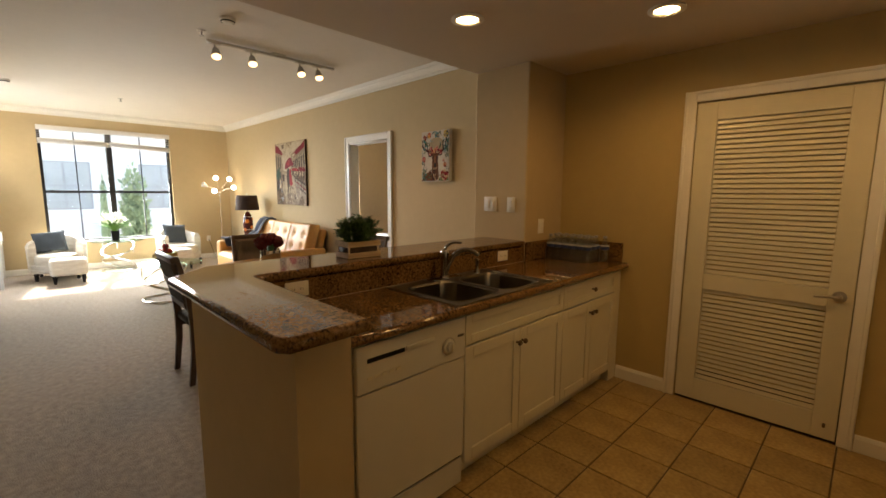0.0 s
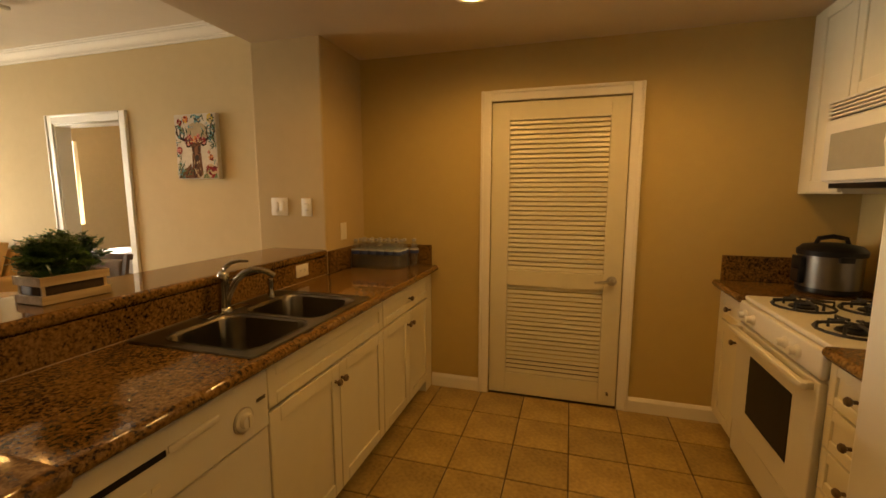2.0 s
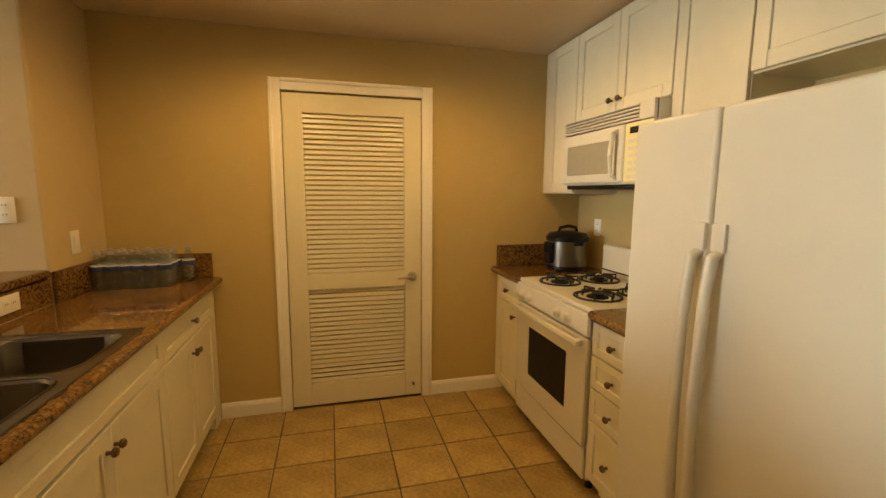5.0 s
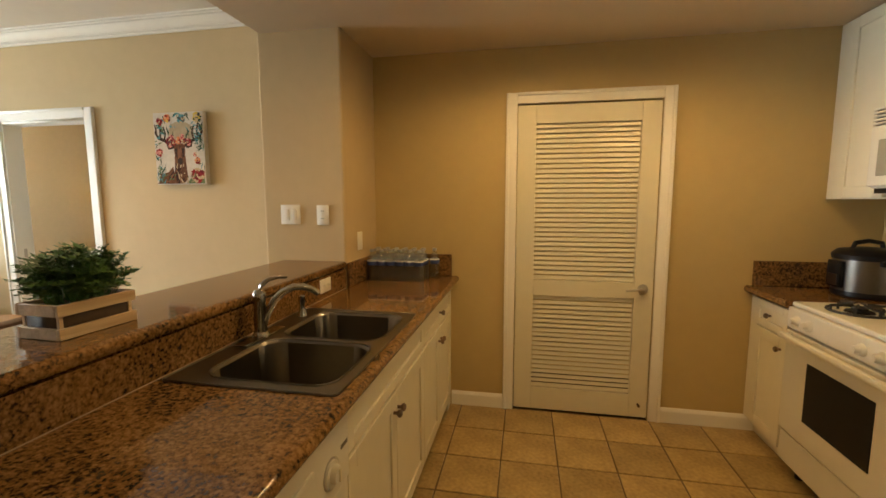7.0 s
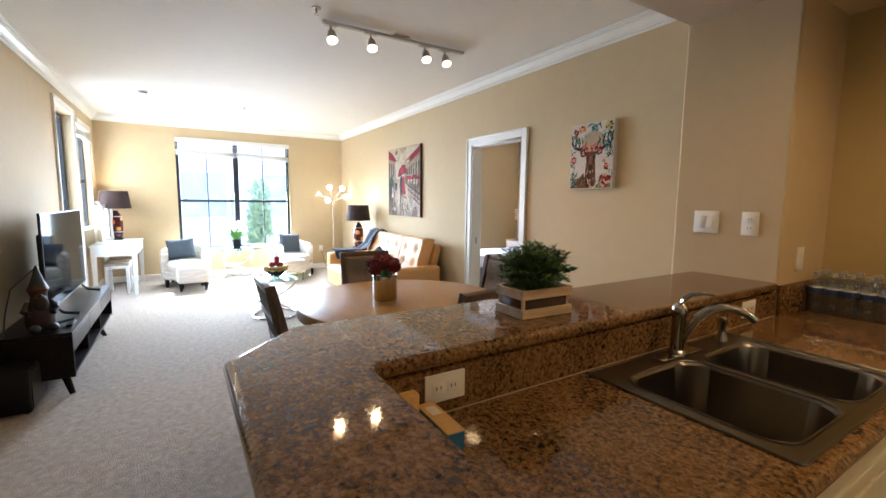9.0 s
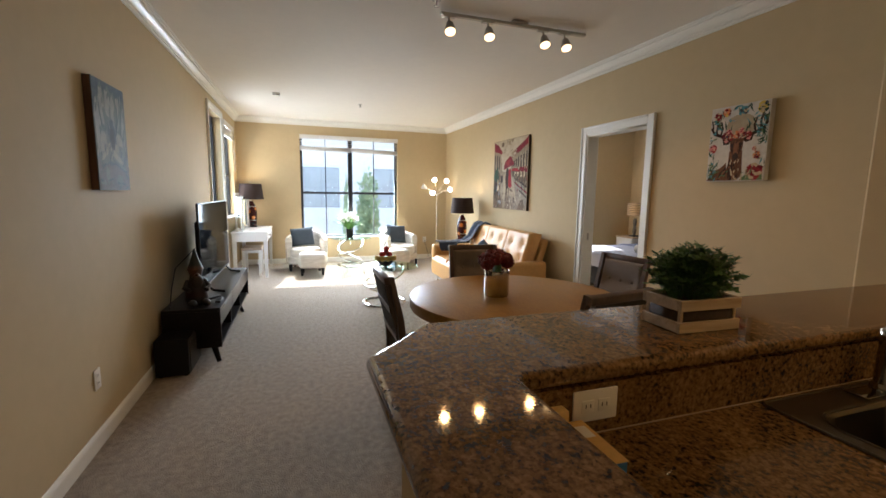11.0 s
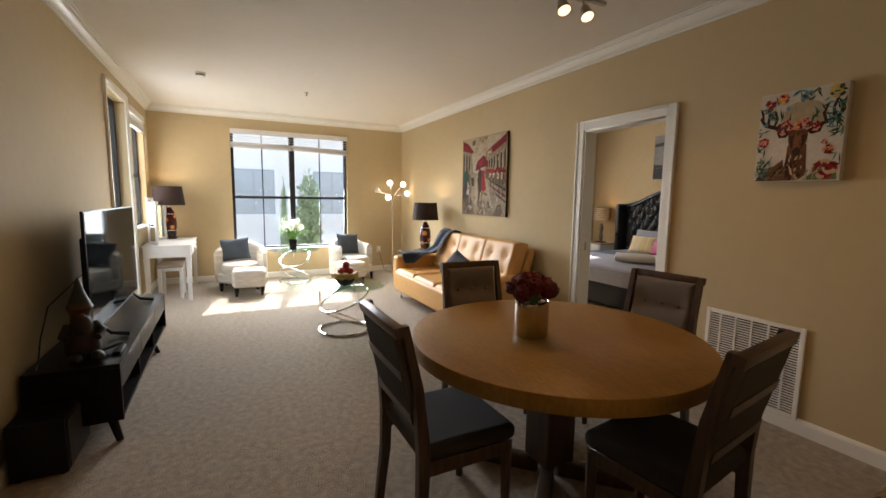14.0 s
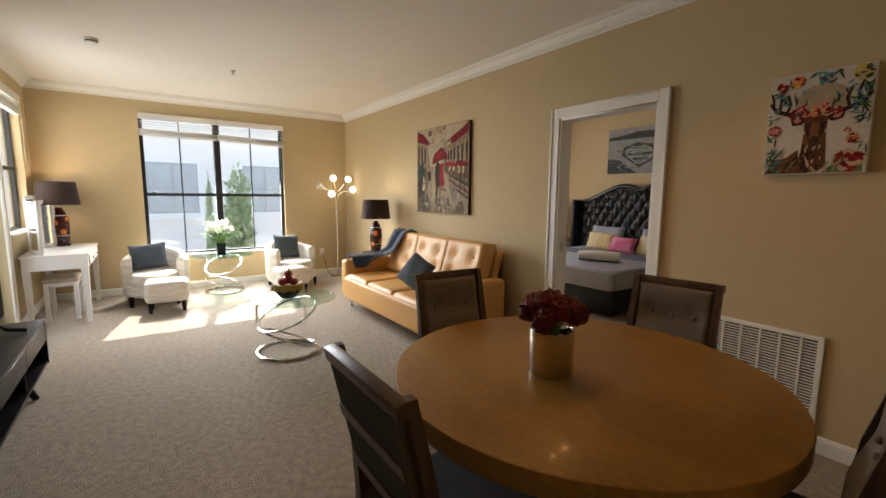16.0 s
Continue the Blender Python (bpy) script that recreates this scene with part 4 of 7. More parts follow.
def foliage(bm, cx, cy, cz, rx, ry, rz_, n, size, rng, up=0.6):
    """Many small bent leaves in an uneven clump."""
    for _ in range(n):
        a, b, r = rng.uniform(0, 6.283), rng.uniform(-0.35, 1), rng.random() ** 0.45
        c = math.sqrt(max(0, 1 - b * b))
        w = 1 + 0.22 * math.sin(3 * a + 1.3) * math.sin(5 * b + a)
        p = Vector((cx + rx * r * w * c * math.cos(a), cy + ry * r * w * c * math.sin(a), cz + rz_ * r * w * b))
        d = Vector((c * math.cos(a) * 0.7 + rng.uniform(-.5, .5), c * math.sin(a) * 0.7 + rng.uniform(-.5, .5), up + rng.uniform(-.5, .5))).normalized()
        s = d.cross(Vector((rng.uniform(-1, 1), rng.uniform(-1, 1), rng.uniform(-1, 1)))).normalized()
        l = size * rng.uniform(0.6, 1.3)
        w2 = l * 0.32
        nrm = d.cross(s)
        v = [bm.verts.new(q) for q in (p, p + d * l * 0.45 + s * w2, p + d * l - nrm * l * 0.2, p + d * l * 0.45 - s * w2)]
        bm.faces.new(v)
    return bm


rng = random.Random(5)
twigs, leaves = bmesh.new(), bmesh.new()
for _ in range(190):
    a, b = rng.uniform(0, 2 * math.pi), rng.uniform(-0.25, 1)
    c = math.sqrt(1 - b * b) * rng.random() ** 0.3
    w = 1 + 0.16 * math.sin(5 * a + 2) + rng.uniform(-0.1, 0.1)
    tip = Vector((0.100 * w * c * math.cos(a), 0.142 * w * c * math.sin(a), 0.135 + (0.098 if b > 0 else 0.12) * b * (0.85 + 0.2 * rng.random())))
    base = Vector((max(-0.05, min(0.05, tip.x * 0.5)), max(-0.085, min(0.085, tip.y * 0.55)), 0.078))
    mid = base.lerp(tip, 0.55) + Vector((0, 0, 0.022))
    tube(twigs, [base, mid, tip], 0.0012, seg=4)
    for k in range(26):
        u = 0.3 + 0.72 * k / 25
        p = base.lerp(mid, u * 2) if u < 0.5 else mid.lerp(tip, u * 2 - 1)
        q = 2.4 * k + rng.uniform(-0.4, 0.4)
        d = Vector((math.cos(q), math.sin(q), rng.uniform(-0.25, 0.55))).normalized()
        side = d.cross(Vector((rng.uniform(-0.4, 0.4), rng.uniform(-0.4, 0.4), 1))).normalized()
        l = 0.019 * rng.uniform(0.6, 1.25)
        nrm = d.cross(side)
        leaves.faces.new([leaves.verts.new(v) for v in (p, p + d * l * 0.5 + side * l * 0.28, p + d * l - nrm * l * 0.15, p + d * l * 0.5 - side * l * 0.28)])
part("herb_foliage", leaves, LEAF, t, "loose sprigs of small green leaves")
part("stem_clump", twigs, LEAF, t)
# recessed lights: two real ones, then the two guessed ones
for x, y, power in DOWNLIGHTS:
    t = thing("recessed_light", "lit recessed ceiling light with white ring", "ceiling light", "kitchen downlights", (x, y, KZ))
    part("ring", lathe(bmesh.new(), [(0.062, -0.001), (0.09, -0.001), (0.092, -0.008), (0.066, -0.012)], seg=28), TRIM, t)
    part("lens", L([(0, -0.004), (0.06, -0.004), (0.06, -0.0015), (0, -0.0015)], seg=24), DOWNBULB, t)

# ---- living room: window, doors, outside ----
t = thing("window_1", "wide black-framed double sash window with raised white blinds", "window")
t["kind"] = "structure"
FXW = WX - 0.13
MY = (WY0 + WY1) / 2
for a in ((WY0, WZ0, WY0 + 0.045, WZ1), (WY1 - 0.045, WZ0, WY1, WZ1), (MY - 0.045, WZ0, MY + 0.045, WZ1)):
    part("frame_post", B(FXW, a[0], a[1], FXW + 0.06, a[2], a[3], bevel=0.003, seg=1), BLACKFRAME, t)
for y0, y1 in ((WY0 + 0.045, MY - 0.045), (MY + 0.045, WY1 - 0.045)):
    for z0, z1 in ((WZ0, WZ0 + 0.05), (1.375, 1.42), (WZ1 - 0.05, WZ1)):
        part("frame_rail", B(FXW + 0.002, y0, z0, FXW + 0.058, y1, z1, bevel=0.003, seg=1), BLACKFRAME, t)
    ym = (y0 + y1) / 2
    part("glazing_bar", B(FXW + 0.015, ym - 0.009, WZ0 + 0.05, FXW + 0.035, ym + 0.009, 1.375), BLACKFRAME, t)
    part("glazing_bar", B(FXW + 0.015, ym - 0.009, 1.42, FXW + 0.035, ym + 0.009, WZ1 - 0.05), BLACKFRAME, t)
    for z0, z1 in ((WZ0 + 0.05, 1.375), (1.42, WZ1 - 0.05)):
        p = part("pane", B(FXW + 0.02, y0, z0, FXW + 0.026, y1, z1), GLASS, t)
        p.visible_shadow = False
    for y in (y0 + 0.08, y1 - 0.08):
        part("sash_lock", B(FXW + 0.056, y - 0.02, 1.40, FXW + 0.075, y + 0.02, 1.43, bevel=0.003, seg=1), BLACKFRAME, t)
part("sill", B(WX - 0.08, WY0, WZ0 + 0.001, WX + 0.03, WY1, WZ0 + 0.02, bevel=0.004), TRIM, t)
BLINDW = mat("white_blind", (0.74, 0.71, 0.66), 0.45, vary=0.02)


def blind(name, label, m, w, drop, sag=0.0):
    """A raised slatted blind hanging along local x, its front towards -y."""
    t = tagged(new(name), label, "blind", "window blinds")
    t.matrix_world = m
    part("valance", B(0, -0.035, -0.085, w, -0.02, 0.0, bevel=0.004), BLINDW, t)
    part("headrail", B(0.005, -0.02, -0.06, w - 0.005, 0.03, -0.004), BLINDW, t)
    for k in range(3):
        p = part("slat", B(0, -0.022, -0.002, w - 0.008, 0.028, 0.002), BLINDW, t)
        p.matrix_local = pose(0.004, 0, -0.115 - (drop - 0.235) * k / 2, 0, sag * 0.4 * k / 2, 0)
    for k in range(7):
        p = part("stacked_slat", B(0, -0.024 + 0.002 * (k % 2), -0.0035, w - 0.008, 0.028 + 0.002 * (k % 2), 0.0035), BLINDW, t)
        p.matrix_local = pose(0.004, 0, -drop + 0.085 - 0.0095 * k, 0, sag, 0)
    p = part("bottom_rail", B(0, -0.024, -0.010, w - 0.008, 0.03, 0.010, bevel=0.003), BLINDW, t)
    p.matrix_local = pose(0.004, 0, -drop + 0.008, 0, sag, 0)
    for u in (0.12, 0.5, 0.88):
        part("ladder_tape", B(w * u - 0.003, -0.0265, -drop + 0.05, w * u + 0.003, -0.0255, -0.08), BLINDW, t)
    part("cord", C((w - 0.05, -0.036, -drop - 0.55), (w - 0.05, -0.036, -0.08), 0.002, seg=6), BLINDW, t)
    return t


blind("window_blind", "white slatted blind raised to the window head", pose(WX + 0.005, WY0, 2.515, 0, 0, 90), 0.963, 0.30, 0.5)
blind("window_blind", "white slatted blind raised unevenly to the window head", pose(WX + 0.005, MY + 0.002, 2.515, 0, 0, 90), 0.963, 0.30, 2.2)
blind("window_blind", "white slatted blind raised above the side window", pose(QX1, SY - 0.005, 2.515, 0, 0, 180), 1.0, 0.22)
t = thing("window_2", "black-framed side window beside the patio door", "window")
t["kind"] = "structure"
for a in ((QX0, QZ0, QX0 + 0.04, QZ1), (QX1 - 0.04, QZ0, QX1, QZ1), (QX0 + 0.04, QZ0, QX1 - 0.04, QZ0 + 0.045), (QX0 + 0.04, QZ1 - 0.045, QX1 - 0.04, QZ1), (QX0 + 0.04, 1.66, QX1 - 0.04, 1.70)):
    part("frame_bar", B(a[0], SY - 0.13, a[1], a[2], SY - 0.08, a[3], bevel=0.003, seg=1), BLACKFRAME, t)
p = part("pane", B(QX0 + 0.04, SY - 0.108, QZ0 + 0.045, QX1 - 0.04, SY - 0.102, QZ1 - 0.045), GLASS, t)
p.visible_shadow = False
part("sill", B(QX0 - 0.02, SY - 0.08, QZ0 + 0.001, QX1 + 0.02, SY + 0.035, QZ0 + 0.022, bevel=0.004), TRIM, t)
t = thing("door_patio", "dark-framed glazed patio door with single pane", "door")
t["kind"] = "structure"
for a in ((PX0, 0.0, PX0 + 0.055, PZ), (PX1 - 0.055, 0.0, PX1, PZ), (PX0 + 0.055, 0.0, PX1 - 0.055, 0.12), (PX0 + 0.055, PZ - 0.06, PX1 - 0.055, PZ)):
    part("door_rail", B(a[0], SY - 0.145, a[1] + 0.001, a[2], SY - 0.10, a[3], bevel=0.003, seg=1), BLACKFRAME, t)
p = part("pane", B(PX0 + 0.055, SY - 0.125, 0.12, PX1 - 0.055, SY - 0.119, PZ - 0.06), GLASS, t)
p.visible_shadow = False
part("handle", tube(bmesh.new(), [(PX0 + 0.03, SY - 0.10, 1.0), (PX0 + 0.03, SY - 0.06, 1.0), (PX0 + 0.12, SY - 0.055, 1.0)], 0.009), NICKEL, t)

# outside
wall("wall_patio", B(-8.38, -2.4, -0.1, -8.25, SY - 0.152, 2.9), mat("tan_patio_stucco", (0.50, 0.36, 0.20), 0.9, vary=0.05, scale=6, bump=0.3, bump_scale=90), "tan stucco side wall of the patio")
STUCCO = mat("pale_stucco", (0.90, 0.86, 0.82), 0.9, vary=0.03, scale=2, bump=0.4, bump_scale=60)
ASPH = mat("grey_paving", (0.55, 0.54, 0.52), 0.9, vary=0.1, scale=3)
# Sky reflection and glare are put into this pale pane colour.
SKYPANE = mat("sky_pale_pane", (0.50, 0.53, 0.545), 0.2, vary=0.1)
GREYTRIM = mat("grey_outside_trim", (0.42, 0.43, 0.45), 0.7, vary=0.05)
single("ground", B(-60, -40, -3.3, 40, 40, -3.2), ASPH, "pale grey paving outside below the windows", "ground", kind="structure")
t = thing("apartment_building", "pale stucco apartment building across the courtyard", "building")
OX = -17.5
part("wall", B(OX - 4, -9, -3.2, OX, 9.5, 5.8), STUCCO, t)
part("roof_parapet", B(OX - 4.1, -9.1, 5.8, OX + 0.12, 9.6, 6.1), GREYTRIM, t)
PALETRIM = mat("pale_window_surround", (0.90, 0.89, 0.87), 0.8, vary=0.03)
for y in (-4.4, -1.85, 0.70, 3.27, 5.85):
    for z in (-2.4, 0.82, 3.9):
        w = part("window", B(OX, y - 0.12, z - 0.12, OX + 0.05, y + 1.42, z + 1.60, bevel=0.01, seg=1), PALETRIM, t)
        part("frame", B(OX + 0.045, y, z, OX + 0.065, y + 1.30, z + 1.48), GREYTRIM, w)
        for k in (0, 1):
            for q in (0, 1):
                part("pane", B(OX + 0.06, y + 0.05 + 0.63 * k, z + 0.05 + 0.72 * q, OX + 0.075, y + 0.62 + 0.63 * k, z + 0.71 + 0.72 * q), SKYPANE, w)
for z in (0.62, 3.0):
    part("string_course", B(OX, -9, z, OX + 0.10, 9.5, z + 0.10), PALETRIM, t)
t = thing("tall_shrub", "tall slim green shrub against the far building", "shrub", at=(-15.2, 2.72, -2.7))
part("trunk", C((0, 0, 0), (0, 0, 1.6), 0.06, 0.04, seg=8), CRATEDARK, t)
# Leaf green is lifted very pale, with the outdoor glare in its colour.
part("crown", foliage(bmesh.new(), 0, 0, 2.3, 0.38, 0.38, 2.0, 3400, 0.17, random.Random(8)), mat("glare_pale_leaf", (0.50, 0.60, 0.38), 0.6, colour2=(0.32, 0.42, 0.24), scale=6), t)
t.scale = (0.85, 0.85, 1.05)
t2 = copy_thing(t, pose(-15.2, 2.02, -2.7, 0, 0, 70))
t2.scale = (0.24, 0.24, 1.0)

# ---- living room things ----
# sofa
SO = thing("sofa", "tan leather sofa with button-tufted back and chrome feet", "sofa", at=(-6.55, 2.60, 0))
SO.scale = (1.07, 1, 1)
SW2 = 1.0


def puffy(bm, w, h, depth, nu, nv, buttons, m, seams=(), res=18, edge=0.06, amp=0.03):
    """A padded panel in local xz (facing -y) with dimples at buttons and grooves at seams."""
    NU, NV = nu * res // 2, nv * res // 2
    grid = []
    for j in range(NV + 1):
        row = []
        for i in range(NU + 1):
            x, z = w * i / NU, h * j / NV
            e = min(x, w - x, z, h - z)
            k = min(1, e / edge)
            y = -depth * (1 - (1 - k) ** 2) ** 0.5 if k < 1 else -depth
            for bx, bz in buttons:
                d2 = ((x - bx) ** 2 + (z - bz) ** 2) / 0.0042
                y += amp * 1.15 * math.exp(-d2)
            for sx in seams:
                y += amp * 0.55 * math.exp(-((x - sx) / 0.014) ** 2)
            row.append(bm.verts.new(m @ Vector((x, min(0, y), z))))
        grid.append(row)
    for j in range(NV):
        for i in range(NU):
            bm.faces.new((grid[j][i], grid[j][i + 1], grid[j + 1][i + 1], grid[j + 1][i]))
    back = [bm.verts.new(m @ Vector(p)) for p in ((0, 0.02, 0), (w, 0.02, 0), (w, 0.02, h), (0, 0.02, h))]
    bm.faces.new(back[::-1])
    for edge_v, (p, q) in ((grid[0], (0, 1)), ([r[-1] for r in grid], (1, 2)), (grid[-1][::-1], (2, 3)), ([r[0] for r in grid][::-1], (3, 0))):
        bm.faces.new([back[p], back[q]] + edge_v[::-1])
    return bm


part("base", B(-SW2 + 0.10, 0.03, 0.13, SW2 - 0.10, 0.86, 0.30, bevel=0.02), LEATHER, SO)
bm = bmesh.new()
for k in range(3):
    x0 = -0.86 + k * 0.5735
    puffy(bm, 0.572, 0.66, 0.15, 4, 4, [(0.286, 0.33)], Matrix.Translation((x0, 0.0, 0.285)) @ pose(0, 0, 0, -90, 0, 0), seams=(0.19, 0.385), amp=0.007)
part("seat_cushion", bm, LEATHER, SO)
part("seat_front", B(-0.855, -0.014, 0.135, 0.855, 0.09, 0.395, bevel=0.03, seg=3), LEATHER, SO)
bm = puffy(bmesh.new(), 1.738, 0.56, 0.13, 12, 4, [(0.58 * k + bx, bz) for k in range(3) for bx in (0.145, 0.433) for bz in (0.18, 0.38)], Matrix.Translation((-0.87, 0.70, 0.40)) @ pose(0, 0, 0, -17, 0, 0), seams=(0.579, 1.159), amp=0.026, edge=0.05)
part("backrest", bm, LEATHER, SO)
for k in range(3):
    for bx in (0.145, 0.433):
        for bz in (0.18, 0.38):
            part("tuft_button", ball(bmesh.new(), pose(-0.87 + k * 0.58, 0.70, 0.40, -17, 0, 0) @ Vector((bx, -0.103, bz)), 0.012, seg=8), LEATHER, SO)
bm = B(-0.86, 0.0, 0.0, 0.86, 0.10, 0.60, bevel=0.03, seg=3, m=pose(0, 0.74, 0.30, -17, 0, 0))
part("back_frame", bm, LEATHER, SO)
for s in (-1, 1):
    x0, x1 = (s * SW2, s * (SW2 - 0.15))
    part("armrest", B(min(x0, x1), 0.02, 0.14, max(x0, x1), 0.90, 0.60, bevel=0.045, seg=4), LEATHER, SO)
    for y in (0.10, 0.80):
        part("foot", lathe(bmesh.new(), [(0, 0), (0.022, 0), (0.018, 0.01), (0.011, 0.05), (0.014, 0.11), (0.03, 0.14), (0, 0.14)], (s * 0.86, y, 0), seg=14), CHROME, SO)


def cushion(name, label, w, h, d, m, material):
    """A soft square cushion lying in local xz."""
    bm = bmesh.new()
    N = 14
    for s in (-1, 1):
        g = []
        for j in range(N + 1):
            row = []
            for i in range(N + 1):
                u, v = 2 * i / N - 1, 2 * j / N - 1
                pin = 1 - 0.06 * (1 - v * v) * (abs(u) ** 4)
                pin2 = 1 - 0.06 * (1 - u * u) * (abs(v) ** 4)
                y = s * d / 2 * ((1 - u ** 4) * (1 - v ** 4)) ** 0.5
                y += 0.006 * math.sin(5 * u + 3 * v)* (1 - u * u) * (1 - v * v)
                row.append(bm.verts.new((u * w / 2 * pin, y, v * h / 2 * pin2)))
            g.append(row)
        for j in range(N):
            for i in range(N):
                bm.faces.new((g[j][i], g[j][i + 1], g[j + 1][i + 1], g[j + 1][i]))
    bmesh.ops.remove_doubles(bm, verts=bm.verts, dist=0.0005)
    ob = single(name, bm, material, label, "cushion")
    ob.matrix_world = m
    return ob


cushion("throw_pillow", "slate grey square pillow leaning on the sofa", 0.38, 0.36, 0.13, pose(-6.36, 2.98, 0.585, -34, 20, 6), SLATE)
# throw over the sofa's end: down the back and across the armrest
bm = bmesh.new()
path_pts = [(3.44, 0.60), (3.46, 0.80), (3.455, 0.925), (3.40, 0.955), (3.32, 0.93), (3.26, 0.84), (3.20, 0.72), (3.14, 0.635), (3.02, 0.618), (2.86, 0.622), (2.72, 0.620)]
rows = []
for j, (y, z) in enumerate(path_pts):
    u = j / (len(path_pts) - 1)
    x0, x1 = -7.66 + 0.12 * (1 - u), -7.22 - 0.18 * u
    if j < 7:
        x0, x1 = -7.48 - 0.02 * u, -7.06 - 0.25 * u
    row = []
    for i in range(17):
        v = i / 16
        row.append(bm.verts.new((x0 + (x1 - x0) * v, y + 0.014 * math.sin(9 * v + 4 * u), z + 0.012 * math.sin(14 * v + 6 * u) + 0.010 + (-(max(0, v - 0.75) * 0.55) if j > 8 else 0))))
    rows.append(row)
for a, b in zip(rows, rows[1:]):
    for i in range(16):
        bm.faces.new((a[i], a[i + 1], b[i + 1], b[i]))
bmesh.ops.subdivide_edges(bm, edges=bm.edges, cuts=1, use_grid_fill=True, smooth=0.6)
bmesh.ops.solidify(bm, geom=bm.faces[:], thickness=0.012)
single("throw_blanket", bm, NAVY, "navy knitted throw draped over the sofa end", "blanket")

# end table and table lamps
t = thing("end_table", "small dark round end table behind the sofa arm", "side table", at=(-7.98, 3.30, 0))
part("tabletop", L([(0, 0.575), (0.20, 0.575), (0.205, 0.585), (0.20, 0.60), (0, 0.60)]), ESPRESSO, t)
part("post", C((0, 0, 0.03), (0, 0, 0.575), 0.025), ESPRESSO, t)
part("base", L([(0, 0), (0.17, 0), (0.165, 0.02), (0.03, 0.04), (0, 0.04)]), ESPRESSO, t)
SHADE = mat("brown_lamp_shade", (0.032, 0.015, 0.010), 0.85, vary=0.12, scale=40, bump=0.3, bump_scale=400)
CERAM = mat("dark_red_ceramic", (0.10, 0.012, 0.010), 0.15, colour2=(0.015, 0.006, 0.006), scale=7)
ORANGE = mat("orange_glaze", (0.65, 0.20, 0.04), 0.2, vary=0.15)


def table_lamp(x, y, z, tall=1.0):
    t = thing("table_lamp", "lit table lamp with dark red mosaic ceramic body and brown shade", "table lamp", "pair of table lamps", (x, y, z))
    part("foot", B(-0.075, -0.075, 0, 0.075, 0.075, 0.02, bevel=0.004), BLACK, t)
    body = part("body", L([(0, 0.02), (0.065, 0.02), (0.070, 0.05), (0.080, 0.15), (0.083, 0.22), (0.076, 0.30), (0.055, 0.37), (0.035, 0.395), (0.03, 0.42), (0, 0.42)]), CERAM, t)
    for a, zz, s in ((-60, 0.12, 0.026), (-30, 0.25, 0.034), (25, 0.16, 0.030), (60, 0.29, 0.022)):
        m = pose(0, 0, 0, 0, 0, a) @ Matrix.Translation((0.071 if zz < 0.3 else 0.064, 0, zz)) @ Matrix.Diagonal((0.42, 1, 1.35, 1))
        bm = bmesh.new()
        bmesh.ops.create_uvsphere(bm, u_segments=12, v_segments=8, radius=s, matrix=m)
        part("glaze_patch", bm, ORANGE, body)
    for zz in (0.11, 0.33):
        part("band", lathe(bmesh.new(), [(0.077 if zz < 0.2 else 0.070, zz), (0.081 if zz < 0.2 else 0.072, zz + 0.003), (0.078 if zz < 0.2 else 0.069, zz + 0.006)], seg=28), PLATE, body)
    part("neck", C((0, 0, 0.42), (0, 0, 0.56), 0.008), NICKEL, t)
    bm = lathe(bmesh.new(), [(0.195, 0.45), (0.165, 0.70), (0.162, 0.70), (0.192, 0.45)], seg=32)
    bmesh.ops.delete(bm, geom=[f for f in bm.faces if len(f.verts) > 6], context="FACES")
    part("shade", bm, SHADE, t)
    part("finial", C((0, 0, 0.68), (0, 0, 0.735), 0.006), NICKEL, t)
    part("bulb", ball(bmesh.new(), (0, 0, 0.58), 0.03), BULB, t)
    t.scale = (tall, tall, tall)
    lamp("table_lamp_light", "POINT", pose(x, y, z + 0.60 * tall), 5.2, (1.0, 0.76, 0.46), radius=0.03)
    return t


table_lamp(-7.98, 3.30, 0.602, 1.07)
table_lamp(-9.45, -0.27, 0.762, 1.12)
# arc-less floor lamp with five heads
t = thing("floor_lamp", "chrome floor lamp with five small white heads", "floor lamp", at=(-9.53, 3.32, 0))
part("base", L([(0, 0), (0.14, 0), (0.138, 0.012), (0.10, 0.022), (0.02, 0.03), (0, 0.03)]), CHROME, t)
part("pole", C((0, 0, 0.03), (0, 0, 1.36), 0.011), CHROME, t)
part("hub", L([(0, 1.34), (0.02, 1.34), (0.024, 1.37), (0.018, 1.41), (0, 1.41)]), CHROME, t)
WHITEPL = mat("white_plastic_shade", (0.85, 0.83, 0.80), 0.4, vary=0.02)
GLOBE = glow_mat("lit_white_globe", (1.0, 0.88, 0.72), 2.0)
for dx, dy, dz, lit in ((0.05, -0.07, 1.68, 1), (0.08, 0.17, 1.665, 1), (0.15, 0.22, 1.50, 1), (0.16, -0.14, 1.43, 1), (0.02, -0.28, 1.545, 0)):
    d = Vector((dx, dy, dz - 1.40))
    part("arm", tube(bmesh.new(), [(0, 0, 1.38), d * 0.4 + Vector((0, 0, 1.42)), d * 0.82 + Vector((0, 0, 1.40))], 0.006, seg=8), CHROME, t)
    m = Matrix.Translation(Vector((dx, dy, dz))) @ (d.normalized() * 0.5 + Vector((0.9, -0.25, -0.1)) * lit).to_track_quat("Z", "Y").to_matrix().to_4x4()
    bm = lathe(bmesh.new(), [(0.014, -0.07), (0.02, -0.05), (0.058, 0.045), (0.055, 0.045), (0.016, -0.05)], seg=20, m=m)
    hd = part("shade", bm, WHITEPL, t)
    if lit:
        part("bulb", ball(bmesh.new(), m @ Vector((0, 0, 0.022)), 0.046, seg=14), GLOBE, hd)
